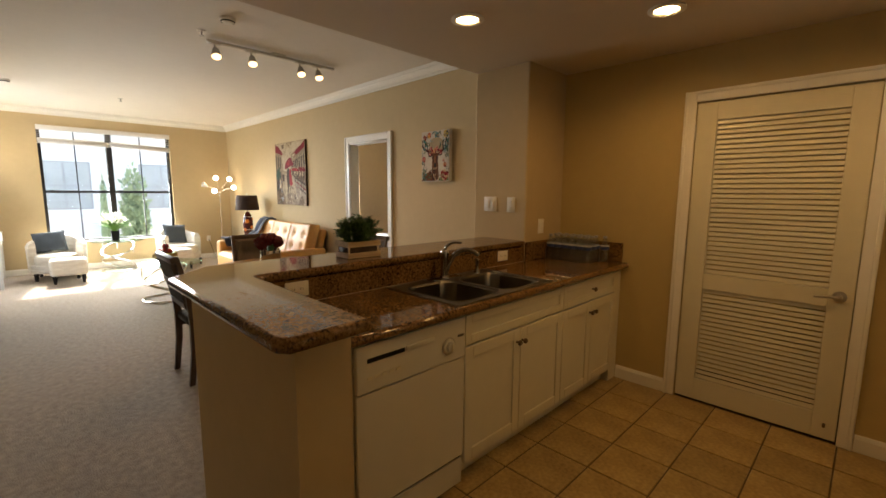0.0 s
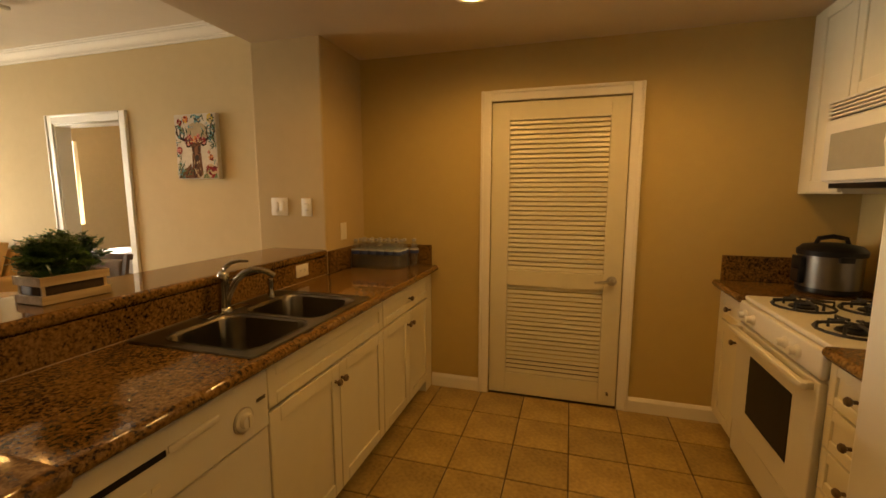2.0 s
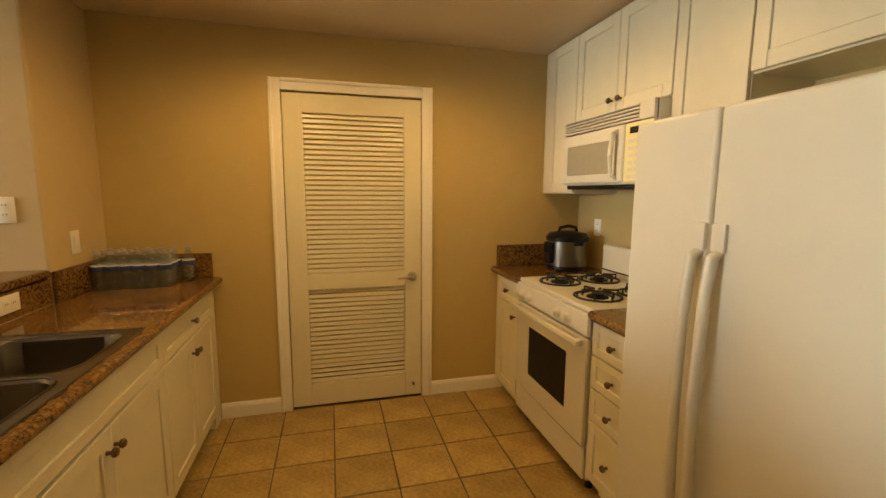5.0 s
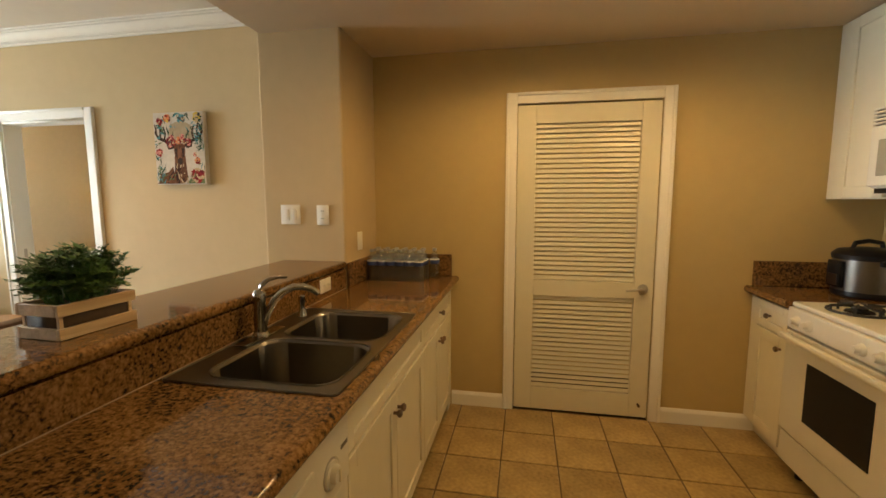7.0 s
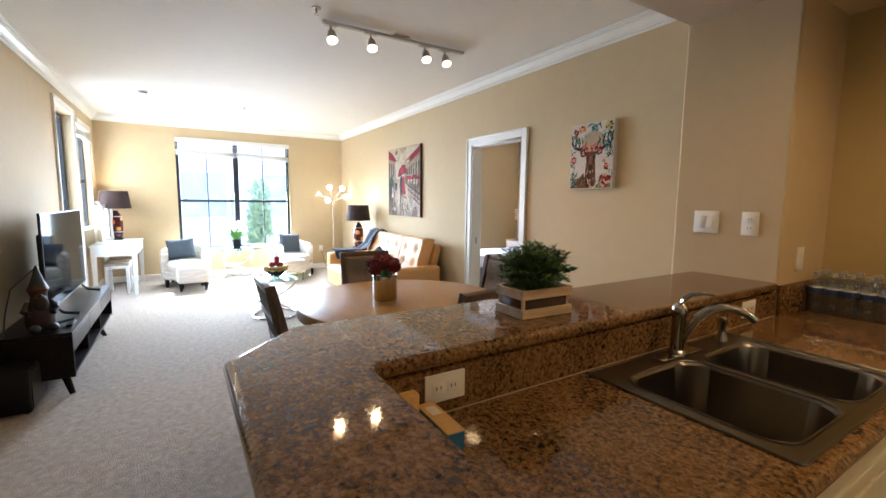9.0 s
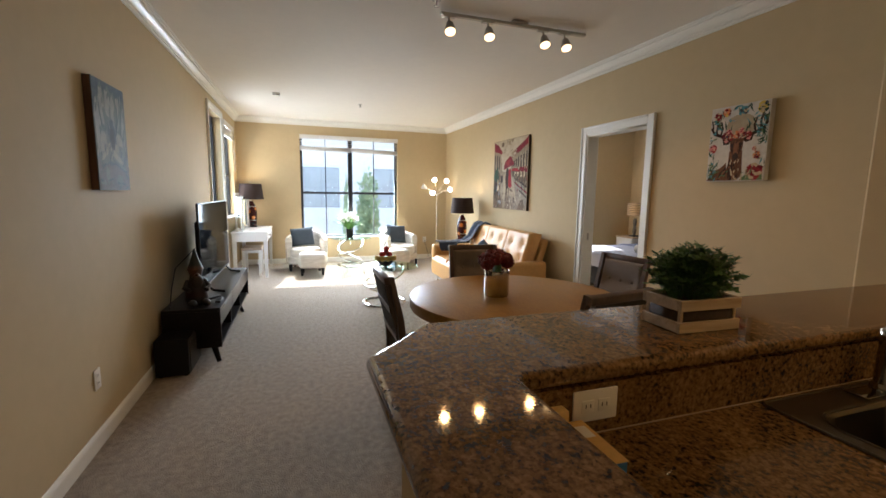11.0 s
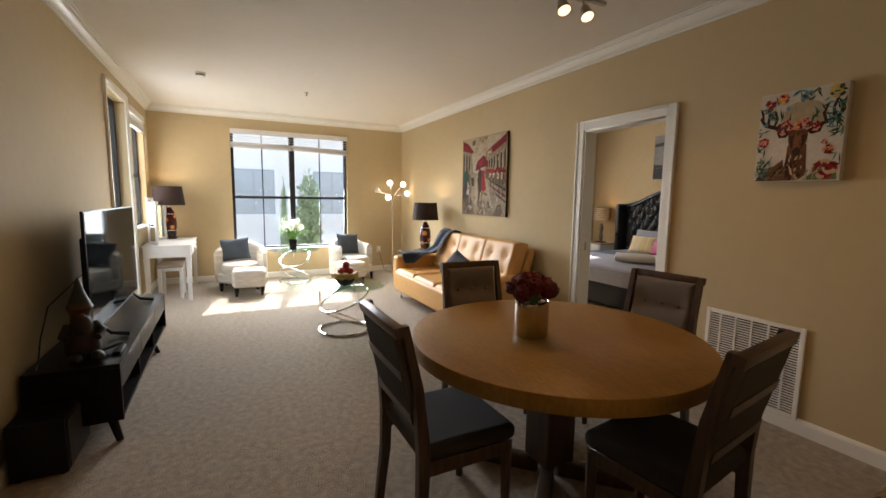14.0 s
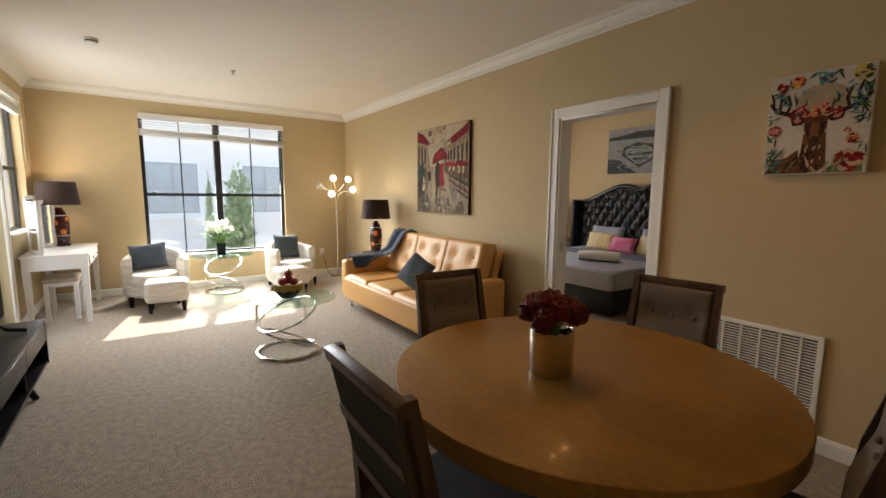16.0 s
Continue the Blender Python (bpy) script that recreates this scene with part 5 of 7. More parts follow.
lamp("floor_lamp_light", "POINT", pose(-9.38, 3.26, 1.60), 0.9, SOFT, radius=0.12)
bm = tube(bmesh.new(), [(-9.795, 3.13, 0.40), (-9.75, 3.15, 0.30), (-9.70, 3.2, 0.06), (-9.62, 3.26, 0.012), (-9.55, 3.3, 0.012)], 0.004, seg=6)
single("power_cord", bm, BLACK, "dark power cord from outlet to floor lamp", "cord")


# tub chairs and ottomans
def tub_chair(at, rz):
    t = thing("tub_chair", "cream script-print tub armchair with dark block feet", "armchair", "pair of tub chairs", at, rz)
    bm = bmesh.new()
    n = 26
    rings = []
    for k in range(n + 1):
        a = radians(-28 + 236 * k / n)
        ca, sa = math.cos(a), math.sin(a)
        h = 0.60 + 0.10 * max(0, math.sin(a)) ** 1.5
        R, r = 0.37, 0.27
        sec = [(R - 0.02, 0.10), (R, 0.16), (R + 0.005, h - 0.06), (R - 0.02, h - 0.012), ((R + r) / 2, h), (r + 0.015, h - 0.014), (r, h - 0.06), (r, 0.10)]
        rings.append([bm.verts.new((q * ca, q * sa * 0.98, z)) for q, z in sec])
    for a, b in zip(rings, rings[1:]):
        for i in range(8):
            bm.faces.new((a[i], a[(i + 1) % 8], b[(i + 1) % 8], b[i]))
    bm.faces.new(rings[0])
    bm.faces.new(rings[-1][::-1])
    part("tub_back", bm, CREAM, t)
    bm = L([(0, 0.12), (0.30, 0.12), (0.335, 0.15), (0.335, 0.25), (0, 0.25)], (0, -0.06, 0), sx=0.98)
    part("seat_base", bm, CREAM, t)
    bm = L([(0, 0.25), (0.262, 0.25), (0.275, 0.28), (0.275, 0.36), (0.25, 0.395), (0, 0.41)], (0, -0.08, 0), sy=1.1)
    part("seat_cushion", bm, CREAM, t)
    for x in (-0.25, 0.25):
        for y in (-0.27, 0.20):
            part("foot", lathe(bmesh.new(), [(0, 0), (0.022, 0), (0.032, 0.125), (0, 0.125)], (x, y, 0), seg=4), ESPRESSO, t)
    return t


c1 = tub_chair((-9.12, 0.675, 0), 82)
copy_thing(c1, pose(-9.22, 2.43, 0, 0, 0, 105))


def ottoman(at, rz):
    t = thing("ottoman", "cream script-print rectangular ottoman on dark feet", "ottoman", "pair of ottomans", at, rz)
    part("padded_top", B(-0.225, -0.17, 0.12, 0.225, 0.17, 0.38, bevel=0.06, seg=4), CREAM, t)
    for x in (-0.17, 0.17):
        for y in (-0.12, 0.12):
            part("foot", lathe(bmesh.new(), [(0, 0), (0.018, 0), (0.028, 0.13), (0, 0.13)], (x, y, 0), seg=4), ESPRESSO, t)
    return t


o1 = ottoman((-8.52, 0.76, 0), 86)
copy_thing(o1, pose(-8.66, 2.27, 0, 0, 0, 104))
cushion("throw_pillow", "slate grey pillow standing on the tub chair", 0.42, 0.34, 0.12, pose(-9.23, 0.60, 0.585, -14, -6, 82), SLATE)
cushion("throw_pillow", "slate grey pillow standing on the second tub chair", 0.42, 0.36, 0.12, pose(-9.31, 2.40, 0.60, -14, 4, 105), SLATE)


# glass tables with chrome rings
def ring(bm, c, r, tilt_x, tilt_y, rz, tr=0.014):
    m = Matrix.Translation(c) @ pose(0, 0, 0, 0, 0, rz) @ pose(0, 0, 0, tilt_x, tilt_y, 0)
    return tube(bm, [m @ Vector((r * math.cos(k * math.pi / 24), r * math.sin(k * math.pi / 24), 0)) for k in range(48)], tr, seg=8, closed=True)


def ring_table(name, label, at, rz, R, h, rr, shift=(0, 0)):
    """A round glass top over a flat floor ring and two crossing tilted rings."""
    t = thing(name, label, "glass table", "", at, rz)
    part("glass_top", L([(0, h), (R - 0.004, h), (R, h + 0.004), (R, h + 0.008), (R - 0.004, h + 0.012), (0, h + 0.012)], (*shift, 0), seg=56), TABLEGLASS, t)
    part("floor_ring", ring(bmesh.new(), (0, 0, 0.0135), rr, 0, 0, 0, 0.0125), CHROME, t)
    lean = math.degrees(math.asin(min(0.9, (h - 0.045) / (2 * rr))))
    part("tilted_ring", ring(bmesh.new(), (0.0, 0.0, 0.022 + rr * math.sin(radians(lean * 0.44))), rr, 0, lean * 0.44, 100, 0.011), CHROME, t)
    part("tilted_ring", ring(bmesh.new(), (0.0, 0.0, h - 0.02 - rr * math.sin(radians(lean * 0.44))), rr, 0, lean * 0.44, -75, 0.011), CHROME, t)
    for a in (20, 140, 260):
        x, y = rr * 0.96 * math.cos(radians(a)), rr * 0.96 * math.sin(radians(a))
        z = {20: 0.60, 140: 0.72, 260: 0.62}[a] * h
        part("post", C((x, y, z), (x, y, h - 0.001), 0.008, seg=10), CHROME, t)
    return t


ring_table("coffee_table", "round glass coffee table on interlocking chrome rings", (-6.31, 1.59, 0), 0, 0.37, 0.47, 0.265, (-0.03, 0.075))
ring_table("accent_table", "round glass accent table on chrome rings by the window", (-9.27, 1.49, 0), 35, 0.40, 0.535, 0.25)
# fruit basket
t = thing("fruit_basket", "wire basket with bananas and red apples on the glass table", "fruit basket", at=(-6.38, 1.62, 0.4825))
part("bowl", L([(0.06, 0), (0.07, 0.004), (0.115, 0.06), (0.125, 0.085), (0.12, 0.085), (0.11, 0.06), (0.06, 0.008)]), IRON, t)
part("handle", tube(bmesh.new(), [(0.12 * math.cos(a), 0, 0.08 + 0.22 * math.sin(a)) for a in [math.pi * k / 12 for k in range(13)]], 0.004, seg=6), IRON, t)
BAN = mat("ripe_banana", (0.55, 0.33, 0.05), 0.5, colour2=(0.20, 0.13, 0.03), scale=18)
APP = mat("red_apple", (0.35, 0.03, 0.025), 0.25, vary=0.3, scale=12)
for k in range(5):
    a = radians(-70 + 38 * k)
    pts = [(0.125 * math.cos(a + u) , 0.125 * math.sin(a + u), 0.10 + 0.02 * math.cos(4 * u)) for u in (-0.7, -0.45, -0.15, 0.15, 0.45, 0.7)]
    part("banana", tube(bmesh.new(), pts, 0.020, seg=8), BAN, t)
for x, y, z in ((0, 0, 0.16), (0.05, 0.04, 0.15), (-0.05, 0.03, 0.15), (0.02, -0.05, 0.15), (0.0, 0.01, 0.215)):
    part("apple", L([(0, -0.03), (0.02, -0.034), (0.038, -0.01), (0.036, 0.015), (0.018, 0.032), (0.004, 0.026), (0, 0.024)], (x, y, z), seg=14), APP, t)
# potted plant on the accent table
t = thing("potted_lily", "white lilies and green leaves in a black square pot", "potted plant", at=(-9.22, 1.46, 0.5485))
part("pot", lathe(bmesh.new(), [(0, 0), (0.07, 0), (0.085, 0.165), (0.088, 0.17), (0.08, 0.17), (0.072, 0.15), (0, 0.15)], seg=4, m=pose(0, 0, 0, 0, 0, 45)), BLACK, t)
LG = mat("lily_leaf", (0.16, 0.32, 0.06), 0.5, colour2=(0.08, 0.20, 0.03), scale=10)
WH = mat("white_petal", (0.85, 0.85, 0.75), 0.6, vary=0.04)
rng = random.Random(11)


def blades(bm, n, length, width, z0, rng, spread=1.0):
    for _ in range(n):
        a = rng.uniform(0, 6.283)
        u = Vector((math.cos(a), math.sin(a), 0))
        s = Vector((-u.y, u.x, 0))
        l = length * rng.uniform(0.6, 1.1)
        sp = spread * rng.uniform(0.4, 1.0)
        prev = None
        for k in range(6):
            f = k / 5
            c = u * (0.02 + l * 0.8 * sp * f ** 1.4) + Vector((0, 0, z0 + l * (f - 0.45 * sp * f * f)))
            w = width * math.sin(math.pi * (0.12 + 0.86 * f)) * 0.5
            now = (bm.verts.new(c - s * w), bm.verts.new(c + Vector((0, 0, -w * 0.4))), bm.verts.new(c + s * w))
            if prev:
                bm.faces.new((prev[0], prev[1], now[1], now[0]))
                bm.faces.new((prev[1], prev[2], now[2], now[1]))
            prev = now
    return bm


part("leaves", blades(bmesh.new(), 90, 0.36, 0.026, 0.14, rng, 1.25), LG, t)
part("flowers", foliage(bmesh.new(), 0.01, 0, 0.34, 0.15, 0.15, 0.13, 160, 0.075, rng), WH, t)

# desk with mirror and stool
t = thing("vanity_desk", "white wooden desk with tapered legs and side drawers", "desk")
X0, X1, Y0, Y1 = -9.68, -8.40, -0.49, 0.065
part("desktop", B(X0, Y0, 0.735, X1, Y1, 0.76, bevel=0.003), WHITEP, t)
part("apron", B(X0 + 0.03, Y0 + 0.02, 0.60, X1 - 0.012, Y1 - 0.018, 0.735), WHITEP, t)
for x in (X0 + 0.012, X1 - 0.075):
    for y in (Y0 + 0.012, Y1 - 0.075):
        bm = lathe(bmesh.new(), [(0, 0), (0.028, 0), (0.0445, 0.60), (0.0445, 0.734), (0, 0.734)], (0, 0, 0), seg=4, m=Matrix.Translation((x + 0.0315, y + 0.0315, 0)) @ pose(0, 0, 0, 0, 0, 45))
        part("leg", bm, WHITEP, t)
for k in range(2):
    d = part("drawer", B(X0 + 0.12 + k * 0.5, Y1 - 0.018, 0.615, X0 + 0.58 + k * 0.5, Y1 - 0.004, 0.72, bevel=0.003), WHITEP, t)
    part("knob", ball(bmesh.new(), (X0 + 0.35 + k * 0.5, Y1 + 0.008, 0.668), 0.012, seg=10), NICKEL, d)
t = thing("vanity_mirror", "white three-panel folding mirror standing on the desk", "mirror")
for nm, cx, cy, w, rz, h in (("side_panel", -8.56, -0.37, 0.26, 28, 0.56), ("center_panel", -8.95, -0.44, 0.46, 0, 0.62), ("side_panel", -9.30, -0.37, 0.22, -35, 0.56)):
    m = pose(cx, cy, 0.761, 0, 0, rz)
    bm = bmesh.new()
    for a in ((-w / 2, 0, -w / 2 + 0.045, h), (w / 2 - 0.045, 0, w / 2, h), (-w / 2 + 0.045, 0, w / 2 - 0.045, 0.045), (-w / 2 + 0.045, h - 0.045, w / 2 - 0.045, h)):
        box(bm, a[0], -0.012, a[1], a[2], 0.012, a[3], m=m)
    p = part(nm, bm, WHITEP, t)
    part("mirror_glass", box(bmesh.new(), -w / 2 + 0.045, -0.006, 0.045, w / 2 - 0.045, 0.002, h - 0.045, m=m), MIRROR, p)
t = thing("vanity_stool", "white wooden stool with beige seat under the desk", "stool")
part("seat", B(-9.05, -0.37, 0.43, -8.60, -0.06, 0.475, bevel=0.012), mat("beige_seat", (0.42, 0.34, 0.26), 0.85, vary=0.08, scale=30), t)
part("apron", B(-9.033, -0.353, 0.385, -8.617, -0.077, 0.429), WHITEP, t)
for x in (-9.04, -8.65):
    for y in (-0.36, -0.11):
        part("leg", B(x, y, 0, x + 0.04, y + 0.04, 0.43, bevel=0.003, seg=1), WHITEP, t)

# tv stand
t = thing("tv_stand", "long espresso media console with drop fronts and splayed legs", "tv stand")
X0, X1, Y0, Y1 = -6.70, -4.73, -0.50, -0.075
part("top", B(X0, Y0, 0.445, X1, Y1, 0.47, bevel=0.003), ESPRESSO, t)
part("bottom_shelf", B(X0 + 0.02, Y0, 0.135, X1 - 0.02, Y1 - 0.01, 0.155), ESPRESSO, t)
part("mid_shelf", B(X0 + 0.02, Y0 + 0.01, 0.305, X1 - 0.02, Y1 - 0.03, 0.32), ESPRESSO, t)
part("back_panel", B(X0 + 0.02, Y0, 0.155, X1 - 0.02, Y0 + 0.01, 0.445), ESPRESSO, t)
for x in (X0, X1 - 0.02):
    part("side_panel", B(x, Y0, 0.135, x + 0.02, Y1, 0.445, bevel=0.002, seg=1), ESPRESSO, t)
for x in (X0 + 0.65, X1 - 0.68):
    part("divider", B(x, Y0 + 0.01, 0.155, x + 0.018, Y1 - 0.02, 0.305), ESPRESSO, t)
for k in range(3):
    w = (X1 - X0 - 0.044) / 3
    part("drop_front", B(X0 + 0.022 + k * w + 0.003, Y1 - 0.018, 0.315, X0 + 0.022 + (k + 1) * w - 0.003, Y1 - 0.001, 0.443, bevel=0.002, seg=1), ESPRESSO, t)
for x, sx in ((X1 - 0.10, 0.07), (X0 + 0.42, -0.05)):
    for y, sy in ((Y1 - 0.08, 0.05), (Y0 + 0.08, -0.045)):
        part("leg", cyl(bmesh.new(), (x + sx, y + sy, 0), (x, y, 0.137), 0.018, 0.028, seg=12), ESPRESSO, t)
# tv
t = thing("television", "large black flat television on two splayed feet", "television")
SCREEN = mat("tv_screen", (0.004, 0.005, 0.007), 0.05, vary=0.05, spec=0.2)
SCREEN.node_tree.nodes["Principled BSDF"].inputs["IOR"].default_value = 1.09
X0, X1, ZY = -6.60, -5.09, -0.27
part("back_cover", B(X0 + 0.12, ZY - 0.06, 0.62, X1 - 0.12, ZY - 0.012, 1.15, bevel=0.02), BLACK, t)
part("bezel", B(X0, ZY - 0.014, 0.545, X1, ZY + 0.004, 1.315, bevel=0.003), BLACK, t)
part("screen", B(X0 + 0.012, ZY + 0.003, 0.565, X1 - 0.012, ZY + 0.006, 1.303), SCREEN, t, "glossy dark screen")
for x in (X0 + 0.22, X1 - 0.22):
    part("foot", tube(bmesh.new(), [(x, ZY - 0.14, 0.482), (x, ZY - 0.05, 0.50), (x, ZY - 0.005, 0.56), (x, ZY + 0.05, 0.50), (x, ZY + 0.15, 0.482)], 0.013, seg=8), BLACK, t)
GLAZE, n_, l_, b_ = nodes_of("banded_glaze")
tc_, sp_, rp_ = n_.new("ShaderNodeTexCoord"), n_.new("ShaderNodeSeparateXYZ"), n_.new("ShaderNodeValToRGB")
l_.new(tc_.outputs["Object"], sp_.inputs[0])
mr_ = n_.new("ShaderNodeMapRange")
mr_.inputs["From Max"].default_value = 0.5
l_.new(sp_.outputs[2], mr_.inputs[0])
l_.new(mr_.outputs[0], rp_.inputs[0])
rp_.color_ramp.elements[0].color = (0.012, 0.010, 0.008, 1)
rp_.color_ramp.elements[1].color = (0.012, 0.017, 0.008, 1)
for u_, c_ in ((0.10, (0.012, 0.010, 0.008)), (0.16, (0.03, 0.005, 0.003)), (0.30, (0.016, 0.010, 0.006)), (0.46, (0.022, 0.012, 0.006)), (0.54, (0.075, 0.022, 0.006)), (0.62, (0.08, 0.026, 0.009)), (0.68, (0.012, 0.017, 0.008))):
    rp_.color_ramp.elements.new(u_).color = (*c_, 1)
l_.new(rp_.outputs[0], b_.inputs["Base Color"])
b_.inputs["Roughness"].default_value = 0.55
bm = bmesh.new()
lathe(bm, [(0, 0), (0.075, 0), (0.088, 0.05), (0.082, 0.12), (0.07, 0.18), (0.05, 0.215), (0.046, 0.25), (0.056, 0.285), (0.064, 0.30), (0.046, 0.34), (0.026, 0.40), (0.01, 0.46), (0, 0.475)], (0, 0, 0), seg=18)
for s in (-1, 1):
    ball(bm, (s * 0.05, 0.12, 0.03), 0.035, (1, 1.6, 0.85), seg=10)
    tube(bm, [(s * 0.06, 0, 0.20), (s * 0.092, 0.04, 0.15), (s * 0.06, 0.085, 0.13)], 0.02, seg=8)
ball(bm, (0, 0.055, 0.20), 0.045, (1, 0.7, 1.5), seg=12)
ball(bm, (0, 0.07, 0.262), 0.014, seg=8)
g = single("garden_figurine", bm, GLAZE, "small orange and green pointed ornament on the console", "ornament")
g.matrix_world = pose(-4.93, -0.28, 0.471, 0, 0, -70)
t = thing("subwoofer", "black speaker box on the carpet beside the console", "speaker")
part("cabinet_box", B(-4.88, -0.50, 0.012, -4.50, -0.27, 0.30, bevel=0.008), BLACK, t)
part("speaker_grille", B(-4.86, -0.268, 0.03, -4.52, -0.262, 0.28, bevel=0.002, seg=1), SLOT, t)
for x in (-4.85, -4.53):
    for y in (-0.47, -0.30):
        part("rubber_foot", C((x, y, 0), (x, y, 0.012), 0.012, seg=10), BLACK, t)
single("tv_cable", tube(bmesh.new(), [(-5.4, -0.36, 0.9), (-5.1, -0.47, 0.75), (-4.95, -0.47, 0.60), (-4.85, -0.46, 0.482), (-4.78, -0.45, 0.478)], 0.004, seg=6), BLACK, "black cable hanging behind the television", "cable")
for k, (x, rz) in enumerate(((-4.98, 20), (-5.02, -12))):
    bm = B(-0.02, -0.08, 0, 0.02, 0.08, 0.018, bevel=0.005)
    o = single("remote_control", bm, BLACK, "black remote control on the console", "remote")
    o.matrix_world = pose(x + 0.02 * k, -0.12 - 0.05 * k, 0.471 + 0.019 * k, 0, 0, rz + 70)

# dining table and chairs
t = thing("dining_table", "round oak dining table on a dark pedestal", "dining table", at=(-3.455, 1.955, 0))
TR = 0.72
part("tabletop", L([(0, 0.678), (TR - 0.02, 0.678), (TR - 0.004, 0.682), (TR, 0.69), (TR, 0.744), (TR - 0.003, 0.75), (TR - 0.008, 0.752), (0, 0.752)], seg=96), OAK, t)
part("pedestal", B(-0.09, -0.09, 0.08, 0.09, 0.09, 0.676, bevel=0.01), WALNUT, t)
part("sub_top", L([(0, 0.64), (0.36, 0.64), (0.38, 0.677), (0, 0.677)]), WALNUT, t)
for a in range(4):
    part("pedestal_foot", box(bmesh.new(), 0.05, -0.035, 0.0, 0.42, 0.035, 0.075, bevel=0.012, m=pose(0, 0, 0, 0, 0, 45 + 90 * a)), WALNUT, t)


def dining_chair(at, rz):
    t = thing("dining_chair", "dark wooden dining chair with taupe tufted back and seat", "chair", "chairs round the dining table", at, rz)
    for s in (-1, 1):
        bm = bmesh.new()
        prev = None
        for z, y, w, d in ((0, -0.03, 0.032, 0.036), (0.25, 0.0, 0.036, 0.042), (0.46, 0.005, 0.040, 0.048), (0.72, -0.02, 0.036, 0.036), (0.97, -0.075, 0.030, 0.028)):
            x = s * 0.212
            cur = [bm.verts.new((x + a * w / 2, y + b * d / 2, z)) for a, b in ((-1, -1), (1, -1), (1, 1), (-1, 1))]
            if prev:
                for i in range(4):
                    bm.faces.new((prev[i], prev[(i + 1) % 4], cur[(i + 1) % 4], cur[i]))
            else:
                bm.faces.new(cur[::-1])
            prev = cur
        bm.faces.new(prev)
        part("back_leg", bm, WALNUT, t)
        part("front_leg", lathe(bmesh.new(), [(0, 0), (0.020, 0), (0.030, 0.40), (0, 0.40)], (s * 0.20, 0.40, 0), seg=4), WALNUT, t)
        part("side_rail", B(s * 0.21 - 0.012, 0.02, 0.36, s * 0.21 + 0.012, 0.40, 0.42, bevel=0.002, seg=1), WALNUT, t)
    part("front_rail", B(-0.19, 0.39, 0.36, 0.19, 0.414, 0.42, bevel=0.002, seg=1), WALNUT, t)
    part("seat", B(-0.225, -0.005, 0.415, 0.225, 0.435, 0.485, bevel=0.028, seg=3), DARKSEAT, t)
    lean = pose(0, 0.0, 0.55, 13, 0, 0)
    part("top_rail", box(bmesh.new(), -0.228, -0.022, 0.385, 0.228, 0.016, 0.43, bevel=0.006, m=lean), WALNUT, t)
    part("back_slat", box(bmesh.new(), -0.195, -0.027, 0.03, 0.195, -0.0217, 0.075, m=lean), WALNUT, t)
    part("back_panel", box(bmesh.new(), -0.192, -0.0215, 0.04, 0.192, -0.020, 0.386, m=lean), DARKSEAT, t)
    part("back_slat", box(bmesh.new(), -0.195, -0.027, 0.21, 0.195, -0.0217, 0.25, m=lean), WALNUT, t)
    bm = puffy(bmesh.new(), 0.388, 0.35, 0.035, 4, 4, [(0.085, 0.19), (0.194, 0.19), (0.303, 0.19)], lean @ pose(0.194, -0.0, 0.04, 0, 0, 180), amp=0.022, edge=0.035)
    p = part("back_pad", bm, TAUPE, t)
    for x in (-0.109, 0, 0.109):
        part("button", ball(bmesh.new(), lean @ Vector((x, 0.015, 0.23)), 0.011, seg=8), TAUPE, p)
    return t


dc = dining_chair((-3.435, 1.12, 0), 0)
copy_thing(dc, pose(-4.41, 2.06, 0, 0, 0, -94))
copy_thing(dc, pose(-3.585, 2.915, 0, 0, 0, 187))
copy_thing(dc, pose(-2.66, 2.055, 0, 0, 0, 98))
# flower vase
t = thing("flower_vase", "mirrored silver glass vase with dark red flowers", "vase", at=(-3.48, 1.825, 0.753))
MERC = mat("mercury_glass", (0.60, 0.58, 0.54), 0.09, metal=1.0, vary=0.25, scale=6, stretch=(1, 1, 0.3))
part("vase_body", L([(0, 0), (0.078, 0), (0.084, 0.008), (0.084, 0.172), (0.080, 0.176), (0.076, 0.17), (0.074, 0.06), (0, 0.06)], seg=36), MERC, t)
RED = mat("dark_red_petal", (0.16, 0.005, 0.009), 0.8, colour2=(0.05, 0.002, 0.004), scale=25)
rng = random.Random(21)
for k in range(11):
    a = 2.4 * k
    r = 0.105 * math.sqrt((k + 0.3) / 11)
    c = (r * math.cos(a), r * math.sin(a), 0.215 + 0.055 * (1 - (r / 0.105) ** 2) + 0.008 * (k % 3))
    bm = bmesh.new()
    bmesh.ops.create_icosphere(bm, subdivisions=3, radius=0.043, matrix=Matrix.Translation(c))
    for v in bm.verts:
        d = v.co - Vector(c)
        v.co += d * (0.30 * noise.noise(v.co * 75) + 0.10 * noise.noise(v.co * 190))
    foliage(bm, c[0], c[1], c[2], 0.043, 0.043, 0.041, 150, 0.015, rng, 0.0)
    part("bloom", bm, RED, t)
part("stem_bundle", tube(bmesh.new(), [(0, 0, 0.06), (0.005, 0, 0.22)], 0.03, seg=8), LEAF, t)

